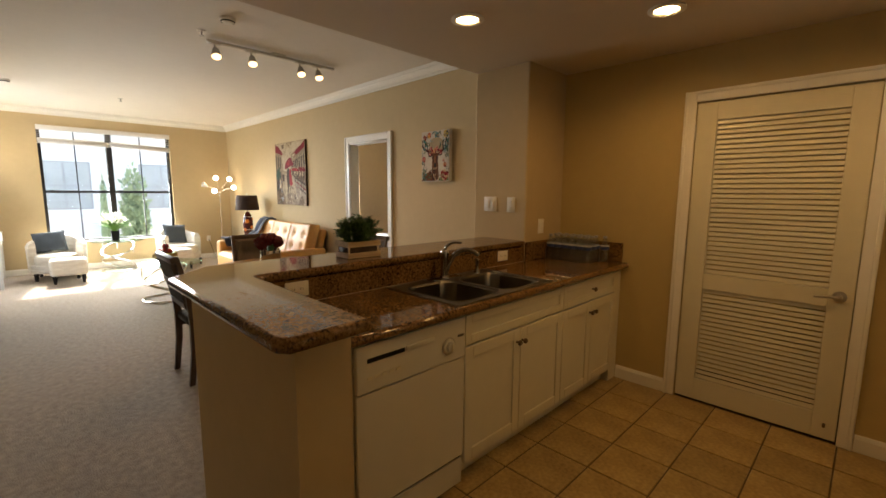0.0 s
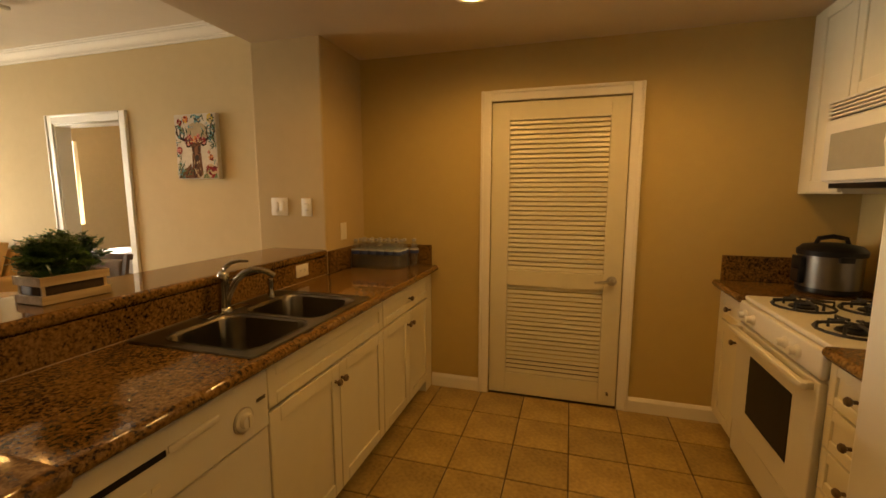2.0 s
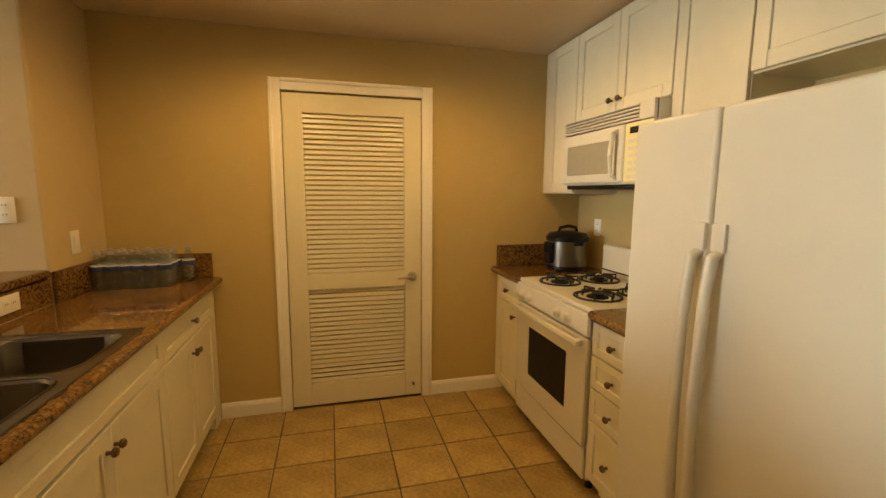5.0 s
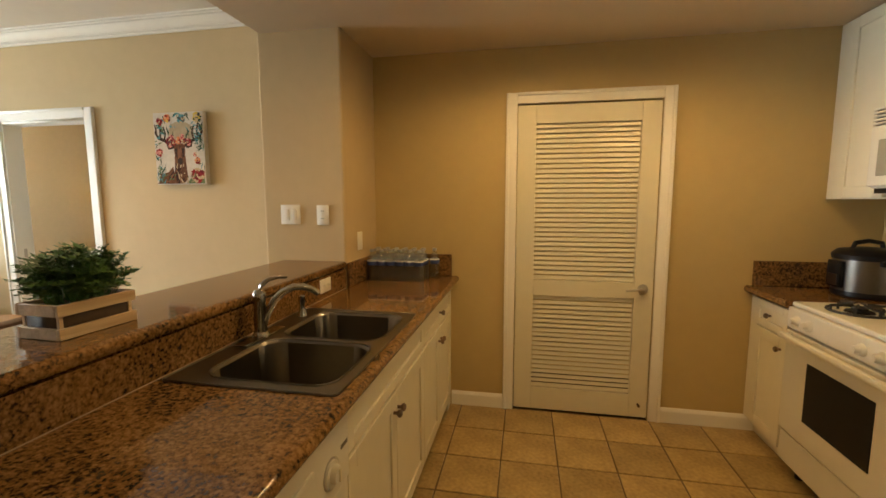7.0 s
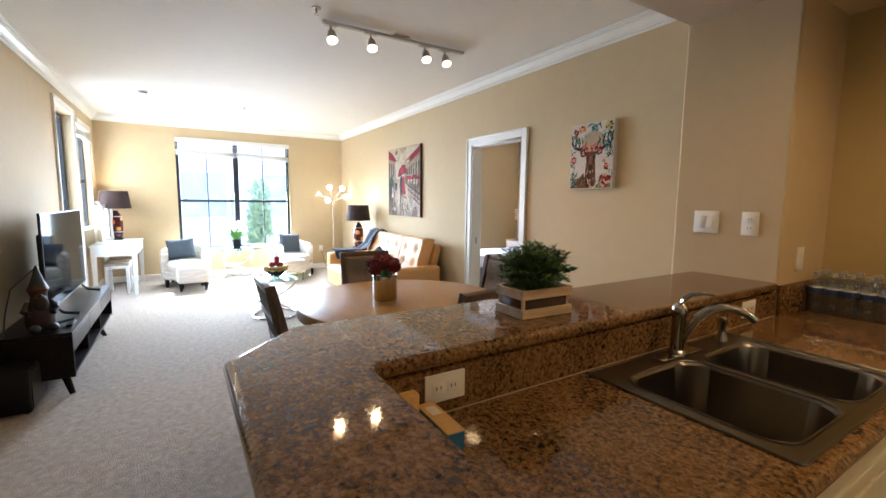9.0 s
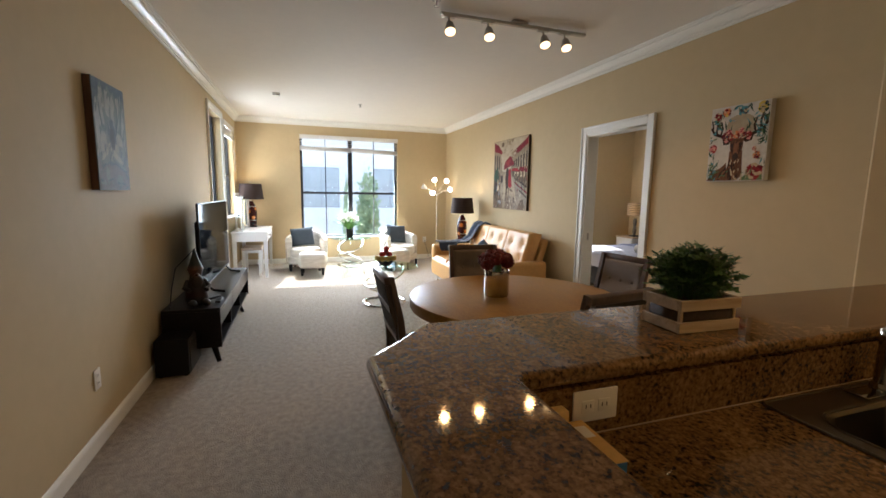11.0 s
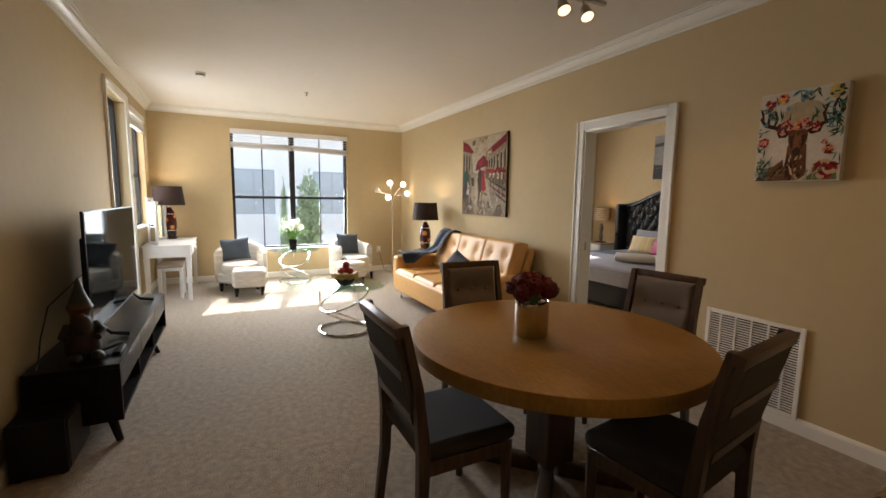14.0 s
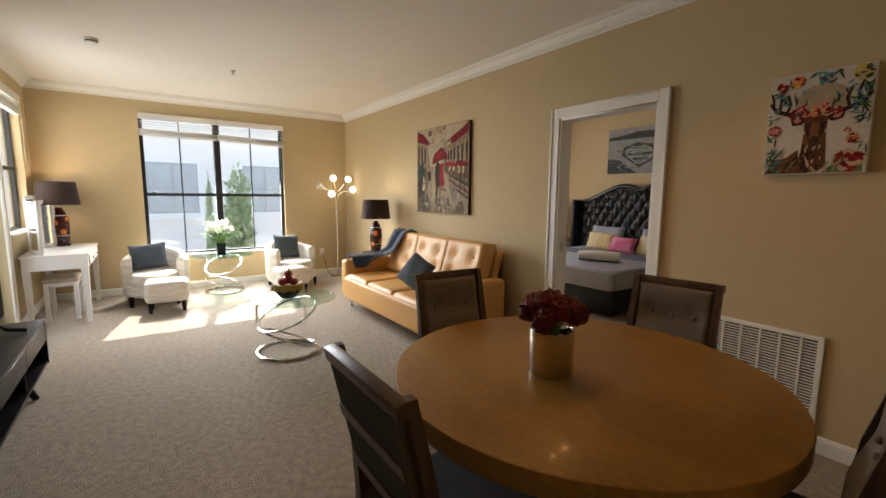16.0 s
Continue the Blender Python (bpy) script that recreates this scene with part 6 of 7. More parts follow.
# track light
t = thing("track_light", "satin nickel track light with four lit spot heads", "track light")
part("track", B(-4.145, 1.61, 2.755, -4.11, 2.885, 2.778, bevel=0.004), NICKEL, t)
part("canopy", B(-4.165, 2.19, 2.776, -4.09, 2.33, 2.789, bevel=0.006), NICKEL, t)
for y in (1.675, 1.995, 2.485, 2.685):
    hd = part("spot_head", C((-4.128, y, 2.755), (-4.115, y, 2.70), 0.008, seg=10), NICKEL, t)
    m = Matrix.Translation((-4.10, y, 2.67)) @ (Vector((0.55, -0.12, -1))).to_track_quat("Z", "Y").to_matrix().to_4x4()
    bm = lathe(bmesh.new(), [(0.012, -0.04), (0.026, -0.035), (0.034, 0.0), (0.044, 0.05), (0.041, 0.05), (0.02, -0.03)], seg=18, m=m)
    part("cup", bm, NICKEL, hd)
    part("bulb", lathe(bmesh.new(), [(0, -0.01), (0.036, 0.03), (0.040, 0.048), (0.03, 0.056), (0, 0.06)], seg=16, m=m), BULB, hd)
    part("mount", B(-4.148, y - 0.05, 2.745, -4.107, y + 0.05, 2.757, bevel=0.003), NICKEL, t)
for x, y, r, lab in ((-7.55, 0.30, 0.055, "white round smoke detector on the ceiling"), (-3.55, 1.60, 0.06, "white round smoke detector above the dining table")):
    t = thing("smoke_detector", lab, "smoke detector", "", (x, y, CZ))
    part("housing", L([(0, -0.038), (r * 0.6, -0.036), (r * 0.85, -0.022), (r, -0.012), (r, -0.0005), (0, -0.0005)]), PLATE, t)
    part("vent_band", lathe(bmesh.new(), [(r * 0.78, -0.028), (r * 0.80, -0.03), (r * 0.88, -0.021), (r * 0.86, -0.019)], seg=24), SLOT, t)
for x, y in ((-7.88, 1.51), (-3.98, 1.53)):
    t = thing("fire_sprinkler", "small metal fire sprinkler on the ceiling", "sprinkler", "", (x, y, CZ))
    part("escutcheon", L([(0, -0.006), (0.03, -0.006), (0.034, -0.0005), (0, -0.0005)]), NICKEL, t)
    part("nozzle", L([(0, -0.045), (0.02, -0.045), (0.02, -0.041), (0.006, -0.038), (0.008, -0.006), (0, -0.006)]), NICKEL, t)

# return air grille
t = thing("air_grille", "white return air grille low on the beige wall", "air vent")
X0, X1, Z0, Z1, GY = -3.675, -3.075, 0.082, 0.665, NY
# Dark sheet on the wall, drawn for the shade behind the slats.
part("backing", B(X0 + 0.02, GY - 0.006, Z0 + 0.02, X1 - 0.02, GY - 0.002, Z1 - 0.02), SLOT, t)
for a in ((X0, Z0, X0 + 0.028, Z1), (X1 - 0.028, Z0, X1, Z1), (X0 + 0.028, Z0, X1 - 0.028, Z0 + 0.028), (X0 + 0.028, Z1 - 0.028, X1 - 0.028, Z1)):
    part("frame", B(a[0], GY - 0.016, a[1], a[2], GY - 0.0015, a[3], bevel=0.003, seg=1), PLATE, t)
for k in range(1, 6):
    x = X0 + (X1 - X0) * k / 6
    part("mullion", B(x - 0.005, GY - 0.015, Z0 + 0.028, x + 0.005, GY - 0.006, Z1 - 0.028), PLATE, t)
sl = mesh_of("slat", B(X0 + 0.028, -0.006, -0.0018, X1 - 0.028, 0.006, 0.0018), PLATE)
n = 30
for k in range(n):
    ob = new("slat", sl)
    ob.parent = t
    ob.matrix_local = pose(0, GY - 0.010, Z0 + 0.033 + (Z1 - Z0 - 0.066) * (k + 0.5) / n, 18, 0, 0)

# ---- pictures ----
def canvas(name, label, m, w, h, depth, edge, patches, base):
    """A stretched canvas in local xz facing -y; patches are flat colour shapes laid over one another."""
    t = tagged(new(name), label, "picture")
    t.matrix_world = m
    part("stretched_canvas", B(-w / 2, 0.003, -h / 2, w / 2, depth, h / 2, bevel=0.002, seg=1), edge, t)
    part("painted_ground", B(-w / 2 + 0.001, -0.0005, -h / 2 + 0.001, w / 2 - 0.001, 0.003, h / 2 - 0.001), base, t)
    for k, (nm, pts, material) in enumerate(patches):
        y = -0.0010 - min(0.0002, 0.004 / len(patches)) * k
        bm = bmesh.new()
        vs = [bm.verts.new((x * w / 2, y, z * h / 2)) for x, z in pts]
        bm.faces.new(vs)
        part(nm, bm, material, t)
    return t


def blob(cx, cz, rx, rz_, n=14, wob=0.15, seed=0):
    r = random.Random(seed)
    return [(cx + rx * (1 + r.uniform(-wob, wob)) * math.cos(2 * math.pi * k / n), cz + rz_ * (1 + r.uniform(-wob, wob)) * math.sin(2 * math.pi * k / n)) for k in range(n)]


def paint(name, c, v=0.25, s=30):
    return mat(name, c, 0.7, spec=0.1, vary=v, scale=s, bump=0.15, bump_scale=250)


P_CREAM = mat("cream_paint", (0.56, 0.46, 0.32), 0.6, spec=0.1, colour2=(0.30, 0.22, 0.14), scale=7, bump=0.15, bump_scale=250)
P_WHITE = mat("off_white_paint", (0.64, 0.58, 0.49), 0.6, spec=0.1, colour2=(0.50, 0.44, 0.36), scale=9)
P_RED, P_DRED, P_BRN, P_DBRN = paint("red_paint", (0.27, 0.02, 0.02)), paint("dark_red_paint", (0.16, 0.012, 0.015)), paint("brown_paint", (0.22, 0.09, 0.04)), paint("dark_brown_paint", (0.05, 0.03, 0.02))
P_GRN, P_DGRN, P_TEAL, P_ORG, P_YEL, P_PINK = paint("green_paint", (0.12, 0.17, 0.07)), paint("dark_green_paint", (0.03, 0.06, 0.035)), paint("teal_paint", (0.10, 0.26, 0.28)), paint("orange_paint", (0.62, 0.20, 0.07)), paint("yellow_paint", (0.60, 0.42, 0.08)), paint("pink_paint", (0.62, 0.24, 0.20))
P_GREY, P_DGREY, P_TAN = paint("grey_paint", (0.28, 0.27, 0.26)), paint("dark_grey_paint", (0.07, 0.07, 0.07)), paint("tan_paint", (0.52, 0.38, 0.22))

P_SHADE = mat("shaded_petal_paint", (0.20, 0.22, 0.18), 0.6, spec=0.1, colour2=(0.10, 0.13, 0.12), scale=14)
P_PALE = mat("pale_petal_paint", (0.36, 0.35, 0.27), 0.6, spec=0.1, colour2=(0.20, 0.23, 0.22), scale=16)
def strokes(pt, n, area, palette, length, width, lean, seed):
    """Short brush strokes scattered over part of a painting."""
    g = random.Random(seed)
    x0, z0, x1, z1 = area
    for _ in range(n):
        x, z, a = g.uniform(x0, x1), g.uniform(z0, z1), radians(lean + g.uniform(-35, 35))
        l, w_ = length * g.uniform(0.4, 1.2), width * g.uniform(0.5, 1.3)
        ux, uz = math.cos(a), math.sin(a)
        pt.append(("brush_stroke", [(x - l * ux, z - l * uz), (x - 0.4 * l * ux + w_ * uz, z - 0.4 * l * uz - w_ * ux), (x + 0.5 * l * ux + w_ * uz, z + 0.5 * l * uz - w_ * ux), (x + l * ux, z + l * uz), (x - 0.2 * l * ux - w_ * uz, z - 0.2 * l * uz + w_ * ux)], g.choice(palette)))


# street scene with a red umbrella
P_SKY = mat("pale_sky_paint", (0.50, 0.40, 0.26), 0.6, spec=0.1, colour2=(0.32, 0.24, 0.145), scale=6)
P_GLOW = mat("street_glow_paint", (0.40, 0.30, 0.175), 0.6, spec=0.1, colour2=(0.22, 0.15, 0.08), scale=9)
P_UMBER = paint("umber_paint", (0.13, 0.085, 0.05), 0.4, 14)
P_OCHRE = mat("ochre_wall_paint", (0.34, 0.25, 0.14), 0.6, spec=0.1, colour2=(0.14, 0.09, 0.05), scale=12)
P_WET = mat("wet_street_paint", (0.34, 0.25, 0.145), 0.5, spec=0.1, colour2=(0.12, 0.08, 0.048), scale=11, stretch=(1, 1, 2.5))
pt = [("sky", [(-0.99, 0.99), (0.99, 0.99), (0.5, 0.3), (0.0, 0.05), (-0.4, 0.1), (-0.99, 0.5)], P_SKY), ("wet_street", [(-0.5, -0.99), (0.99, -0.99), (0.99, -0.5), (0.3, 0.06), (-0.3, 0.06), (-0.55, -0.4)], P_WET),
      ("street_glow", [(-0.3, 0.05), (0.12, 0.05), (0.3, -0.3), (0.42, -0.75), (0.05, -0.6), (-0.4, -0.72)], P_GLOW), ("facade", [(0.06, 0.44), (0.99, 0.80), (0.99, -0.10), (0.06, 0.10)], P_OCHRE), ("facade", [(-0.99, 0.80), (-0.55, 0.66), (-0.46, 0.08), (-0.99, -0.10)], P_OCHRE),
      ("red_roof", [(-0.16, 0.44), (0.40, 0.72), (0.80, 0.88), (0.99, 0.99), (0.99, 0.78), (0.55, 0.60), (0.06, 0.42)], P_DRED), ("red_roof", [(-0.99, 0.97), (-0.72, 0.88), (-0.46, 0.66), (-0.5, 0.60), (-0.8, 0.68), (-0.99, 0.72)], P_DRED), ("hanging_sign", [(-0.52, 0.80), (-0.36, 0.83), (-0.37, 0.95), (-0.52, 0.93)], P_UMBER)]
for x, z0, z1 in ((0.93, 0.12, 0.60), (0.78, 0.14, 0.56), (0.64, 0.16, 0.52), (0.50, 0.18, 0.48), (0.39, 0.2, 0.44), (0.29, 0.2, 0.41), (0.2, 0.2, 0.38), (-0.92, 0.1, 0.62), (-0.78, 0.14, 0.60), (-0.64, 0.16, 0.56)):
    pt.append(("dark_window", [(x - 0.035, z0), (x + 0.035, z0 + 0.01), (x + 0.035, z1), (x - 0.035, z1 - 0.03)], P_DBRN))
    pt.append(("lit_reveal", [(x + 0.035, z0), (x + 0.055, z0), (x + 0.055, z1), (x + 0.035, z1)], P_SKY))
pt += [("shop_front", [(0.12, 0.10), (0.99, 0.02), (0.99, -0.38), (0.12, -0.04)], P_UMBER), ("awning", [(0.14, 0.17), (0.5, 0.16), (0.54, 0.06), (0.12, 0.10)], P_RED), ("awning", [(0.52, 0.18), (0.99, 0.18), (0.99, 0.03), (0.50, 0.07)], P_DRED)]
for x in (0.3, 0.45, 0.62, 0.8):
    pt.append(("shop_light", [(x, -0.02 - x * 0.1), (x + 0.07, -0.03 - x * 0.1), (x + 0.07, 0.05), (x, 0.06)], P_TAN))
pt += [("dark_side", [(-0.99, 0.0), (-0.62, 0.1), (-0.5, -0.1), (-0.56, -0.5), (-0.35, -0.99), (-0.99, -0.99)], P_UMBER), ("foliage", blob(-0.80, -0.02, 0.17, 0.24, 16, 0.35, 4), P_DGRN), ("foliage", blob(-0.86, -0.42, 0.13, 0.25, 16, 0.35, 5), P_DBRN), ("glint", blob(-0.70, -0.34, 0.05, 0.16, 12, 0.4, 6), P_TAN), ("glint", blob(-0.62, -0.8, 0.14, 0.05, 12, 0.4, 7), P_GREY),
       ("rail", [(0.3, -0.10), (0.99, -0.34), (0.99, -0.40), (0.3, -0.13)], P_DBRN), ("rail", [(0.28, -0.2), (0.99, -0.50), (0.99, -0.55), (0.28, -0.23)], P_DRED), ("rail", [(0.55, -0.42), (0.99, -0.62), (0.99, -0.67), (0.55, -0.46)], P_DBRN)]
for x, z0, z1 in ((0.86, -0.56, 0.12), (0.72, -0.5, -0.1), (0.5, -0.36, -0.02), (0.36, -0.26, 0.0)):
    pt.append(("post", [(x - 0.014, z0), (x + 0.014, z0), (x + 0.014, z1), (x - 0.014, z1)], P_DBRN))
pt += [("standing_board", [(-0.53, -0.24), (-0.40, -0.23), (-0.40, -0.02), (-0.53, -0.02)], P_DBRN), ("dark_figure", [(-0.20, -0.40), (-0.05, -0.40), (-0.03, 0.02), (-0.06, 0.16), (-0.14, 0.21), (-0.21, 0.10), (-0.24, -0.1)], P_DBRN), ("red_shape", [(-0.05, -0.34), (0.05, -0.40), (0.16, -0.34), (0.10, -0.05), (0.08, 0.12), (0.02, 0.17), (-0.05, 0.12)], P_RED),
       ("umbrella", [(-0.34, 0.14), (-0.33, 0.27), (-0.24, 0.40), (-0.06, 0.47), (0.12, 0.44), (0.24, 0.34), (0.25, 0.25), (0.1, 0.24), (-0.1, 0.2), (-0.2, 0.17)], P_DRED), ("umbrella_light", [(-0.22, 0.32), (-0.06, 0.44), (0.06, 0.42), (0.0, 0.3), (-0.1, 0.24)], P_RED),
       ("dark_leg", [(-0.20, -0.76), (-0.15, -0.77), (-0.10, -0.38), (-0.19, -0.38)], P_DBRN), ("dark_leg", [(-0.08, -0.76), (-0.03, -0.75), (0.03, -0.38), (-0.05, -0.38)], P_UMBER), ("raised_foot", [(0.06, -0.4), (0.22, -0.46), (0.21, -0.50), (0.05, -0.45)], P_UMBER), ("reflection_stroke", [(-0.24, -0.98), (0.06, -0.98), (0.0, -0.78), (-0.18, -0.78)], P_UMBER), ("reflection_stroke", [(0.5, -0.98), (0.9, -0.98), (0.8, -0.7), (0.66, -0.72)], P_UMBER), ("small_cat", [(0.27, -0.80), (0.35, -0.82), (0.36, -0.70), (0.30, -0.68), (0.24, -0.62), (0.25, -0.70)], P_DBRN)]
strokes(pt, 60, (-0.5, -0.97, 0.95, -0.55), (P_WET, P_GLOW, P_UMBER, P_SKY, P_OCHRE), 0.09, 0.016, 95, 11)
strokes(pt, 34, (-0.97, -0.97, -0.5, 0.05), (P_UMBER, P_DBRN, P_DGRN, P_OCHRE, P_GREY), 0.09, 0.02, 80, 12)
strokes(pt, 40, (-0.45, 0.50, 0.35, 0.97), (P_SKY, P_GLOW, P_SKY, P_OCHRE), 0.13, 0.03, 20, 13)
strokes(pt, 30, (0.3, -0.5, 0.97, 0.1), (P_UMBER, P_DBRN, P_OCHRE, P_DRED), 0.07, 0.016, 85, 14)
strokes(pt, 26, (0.15, 0.15, 0.97, 0.62), (P_OCHRE, P_SKY, P_UMBER), 0.07, 0.014, 88, 15)
pt = [(nm, [(max(-0.985, min(0.985, a_)), max(-0.985, min(0.985, b_))) for a_, b_ in q], c) for nm, q, c in pt]
canvas("street_painting", "canvas painting of a rainy street with a red umbrella", pose(-6.75, NY - 0.035, 1.725), 1.09, 1.045, 0.032, P_DBRN, pt, P_OCHRE)
# deer and flowers
def lighter(name, c, c2):
    return mat(name, c, 0.7, spec=0.1, colour2=c2, scale=28)


P_DEER, P_DEERD = lighter("deer_brown_paint", (0.20, 0.085, 0.035), (0.08, 0.032, 0.015)), lighter("deer_dark_paint", (0.07, 0.03, 0.018), (0.025, 0.012, 0.008))
pt = [("pale_wash", blob(0.1, 0.45, 0.55, 0.3, 16, 0.12, 8), P_SKY), ("green_wash", [(0.2, -0.98), (0.95, -0.98), (0.9, -0.6), (0.5, -0.75)], P_GRN), ("deer_flank", [(-0.98, -0.98), (-0.75, -0.72), (-0.5, -0.64), (-0.3, -0.5), (-0.22, -0.98)], P_DEER), ("flank_shadow", [(-0.6, -0.98), (-0.5, -0.78), (-0.3, -0.6), (-0.2, -0.98)], P_DEERD),
      ("deer_neck", [(-0.34, -0.98), (-0.24, -0.55), (-0.22, -0.2), (0.22, -0.2), (0.25, -0.6), (0.28, -0.85), (0.1, -0.98)], P_DEER), ("neck_shadow", [(-0.2, -0.4), (-0.12, -0.42), (-0.05, -0.7), (0.02, -0.98), (-0.2, -0.98), (-0.24, -0.6)], P_DEERD), ("pale_chest", [(-0.16, -0.62), (0.02, -0.86), (0.14, -0.96), (0.06, -0.98), (-0.1, -0.84)], P_TAN),
      ("ear", [(-0.2, 0.06), (-0.34, 0.18), (-0.52, 0.12), (-0.46, -0.02), (-0.28, -0.02)], P_DEERD), ("ear", [(0.2, 0.08), (0.36, 0.24), (0.56, 0.22), (0.5, 0.04), (0.3, 0.0)], P_DEERD), ("ear_inside", [(-0.28, 0.06), (-0.36, 0.12), (-0.46, 0.08), (-0.38, 0.02)], P_PINK), ("ear_inside", [(0.3, 0.08), (0.4, 0.18), (0.5, 0.16), (0.42, 0.06)], P_PINK),
      ("deer_head", [(-0.24, 0.12), (0.24, 0.14), (0.22, -0.12), (0.14, -0.32), (0.06, -0.45), (-0.06, -0.45), (-0.13, -0.32), (-0.22, -0.12)], P_DEER), ("face_light", [(-0.07, 0.05), (0.08, 0.05), (0.07, -0.28), (-0.06, -0.28)], P_BRN), ("cheek", [(0.08, 0.0), (0.2, 0.0), (0.16, -0.22), (0.1, -0.3)], P_DEERD), ("cheek", [(-0.1, 0.0), (-0.2, 0.0), (-0.17, -0.22), (-0.1, -0.3)], P_DEERD),
      ("muzzle", blob(0.0, -0.35, 0.10, 0.10, 12, 0.1, 3), P_DBRN), ("eye", blob(-0.15, -0.05, 0.045, 0.05, 8, 0, 4), P_DBRN), ("eye", blob(0.16, -0.03, 0.045, 0.05, 8, 0, 5), P_DBRN)]
for s in (-1, 1):
    for q in ([(0.26, 0.16), (0.55, 0.26), (0.80, 0.34), (0.96, 0.50), (0.98, 0.44), (0.84, 0.26), (0.55, 0.17), (0.26, 0.10)], [(0.56, 0.24), (0.50, 0.42), (0.60, 0.62), (0.64, 0.60), (0.57, 0.42), (0.63, 0.24)], [(0.72, 0.30), (0.70, 0.52), (0.80, 0.78), (0.85, 0.76), (0.77, 0.52), (0.79, 0.30)], [(0.86, 0.36), (0.88, 0.56), (0.96, 0.70), (0.98, 0.66), (0.94, 0.54), (0.92, 0.40)]):
        pt.append(("antler", [(s * a_, b_) for a_, b_ in q][::s], P_DEERD))
rr = random.Random(77)
for k in range(95):
    x, z = rr.choice(((0.85, 0.3), (0.85, 0.12), (0.88, 0.05), (-0.82, -0.55), (-0.88, 0.15), (-0.75, 0.4), (-0.55, 0.5), (0.55, -0.8), (-0.8, -0.8), (0.4, 0.86), (-0.1, 0.9), (0.55, 0.62), (-0.75, 0.62), (0.28, 0.42), (-0.3, 0.36), (0.92, 0.62), (-0.9, -0.3), (0.85, -0.5), (-0.55, 0.82)))
    x, z, a = x + rr.uniform(-0.12, 0.12), z + rr.uniform(-0.1, 0.1), rr.uniform(0, 3.14)
    l, wd = rr.uniform(0.07, 0.16), 0.024
    ux, uz = math.cos(a), math.sin(a)
    q = [(x - l * ux, z - l * uz), (x + wd * uz, z - wd * ux), (x + l * ux, z + l * uz), (x - wd * uz, z + wd * ux)]
    pt.append(("leaf_stroke", [(max(-0.98, min(0.98, a_)), max(-0.98, min(0.98, b_))) for a_, b_ in q], rr.choice((P_DGRN, P_DGRN, P_GRN, P_TEAL))))
for k, (x, z, r, c, c2) in enumerate(((-0.42, 0.20, 0.13, P_DRED, P_PINK), (-0.2, 0.17, 0.12, P_RED, P_ORG), (0.0, 0.22, 0.14, P_ORG, P_DRED), (0.2, 0.20, 0.12, P_DRED, P_ORG), (0.38, 0.20, 0.10, P_RED, P_PINK), (-0.30, 0.30, 0.10, P_PINK, P_DRED), (0.12, 0.32, 0.10, P_PINK, P_RED), (-0.82, -0.10, 0.15, P_PINK, P_RED), (0.68, -0.76, 0.28, P_RED, P_DRED), (0.70, -0.35, 0.13, P_ORG, P_DRED), (0.62, -0.18, 0.08, P_PINK, P_UMBER),
        (0.78, 0.84, 0.19, P_YEL, P_DGRN), (0.15, 0.82, 0.17, P_TEAL, P_DGREY), (-0.42, 0.84, 0.15, P_ORG, P_YEL), (-0.74, 0.76, 0.14, P_RED, P_DRED), (-0.28, 0.62, 0.06, P_TEAL, P_GREY), (-0.14, 0.60, 0.06, P_GREY, P_TEAL))):
    pt.append(("flower", blob(x, z, r * 0.9, r * 0.74, 15, 0.25, 30 + k), c))
    shades = (c, c, c2, P_DRED if c in (P_RED, P_PINK, P_ORG) else P_DGREY, P_TAN)
    for n_p, at_r, size in ((7, 0.66, 0.40), (5, 0.38, 0.34), (3, 0.14, 0.22)):
        for q in range(n_p):
            a = 2 * math.pi * q / n_p + k + n_p
            pt.append(("petal", blob(x + at_r * r * math.cos(a), z + 0.8 * at_r * r * math.sin(a), r * size * rr.uniform(0.5, 1.1), r * size * rr.uniform(0.35, 0.75), 9, 0.35, 300 + 20 * k + q + n_p), rr.choice(shades)))
strokes(pt, 26, (-0.20, -0.95, 0.22, -0.45), (P_DEER, P_DEERD, P_BRN, P_TAN), 0.10, 0.022, 80, 1)
strokes(pt, 22, (-0.85, -0.98, -0.25, -0.72), (P_DEER, P_DEERD, P_BRN, P_GRN), 0.12, 0.025, 25, 2)
strokes(pt, 16, (-0.16, -0.30, 0.16, 0.08), (P_DEER, P_BRN, P_DEERD), 0.07, 0.016, 85, 3)
strokes(pt, 24, (-0.98, -0.95, -0.6, -0.45), (P_GRN, P_DGRN, P_TEAL), 0.13, 0.014, 75, 4)
strokes(pt, 24, (0.62, -0.05, 0.97, 0.55), (P_DGRN, P_DGRN, P_TEAL), 0.14, 0.016, 140, 5)
strokes(pt, 14, (0.25, -0.98, 0.6, -0.7), (P_GRN, P_TAN), 0.12, 0.016, 60, 6)
pt = [(nm, [(max(-0.985, min(0.985, a_)), max(-0.985, min(0.985, b_))) for a_, b_ in q], c) for nm, q, c in pt]
canvas("deer_painting", "square canvas painting of a deer with flowered antlers", pose(-3.215, NY - 0.045, 1.825), 0.435, 0.54, 0.042, P_WHITE, pt, P_WHITE)
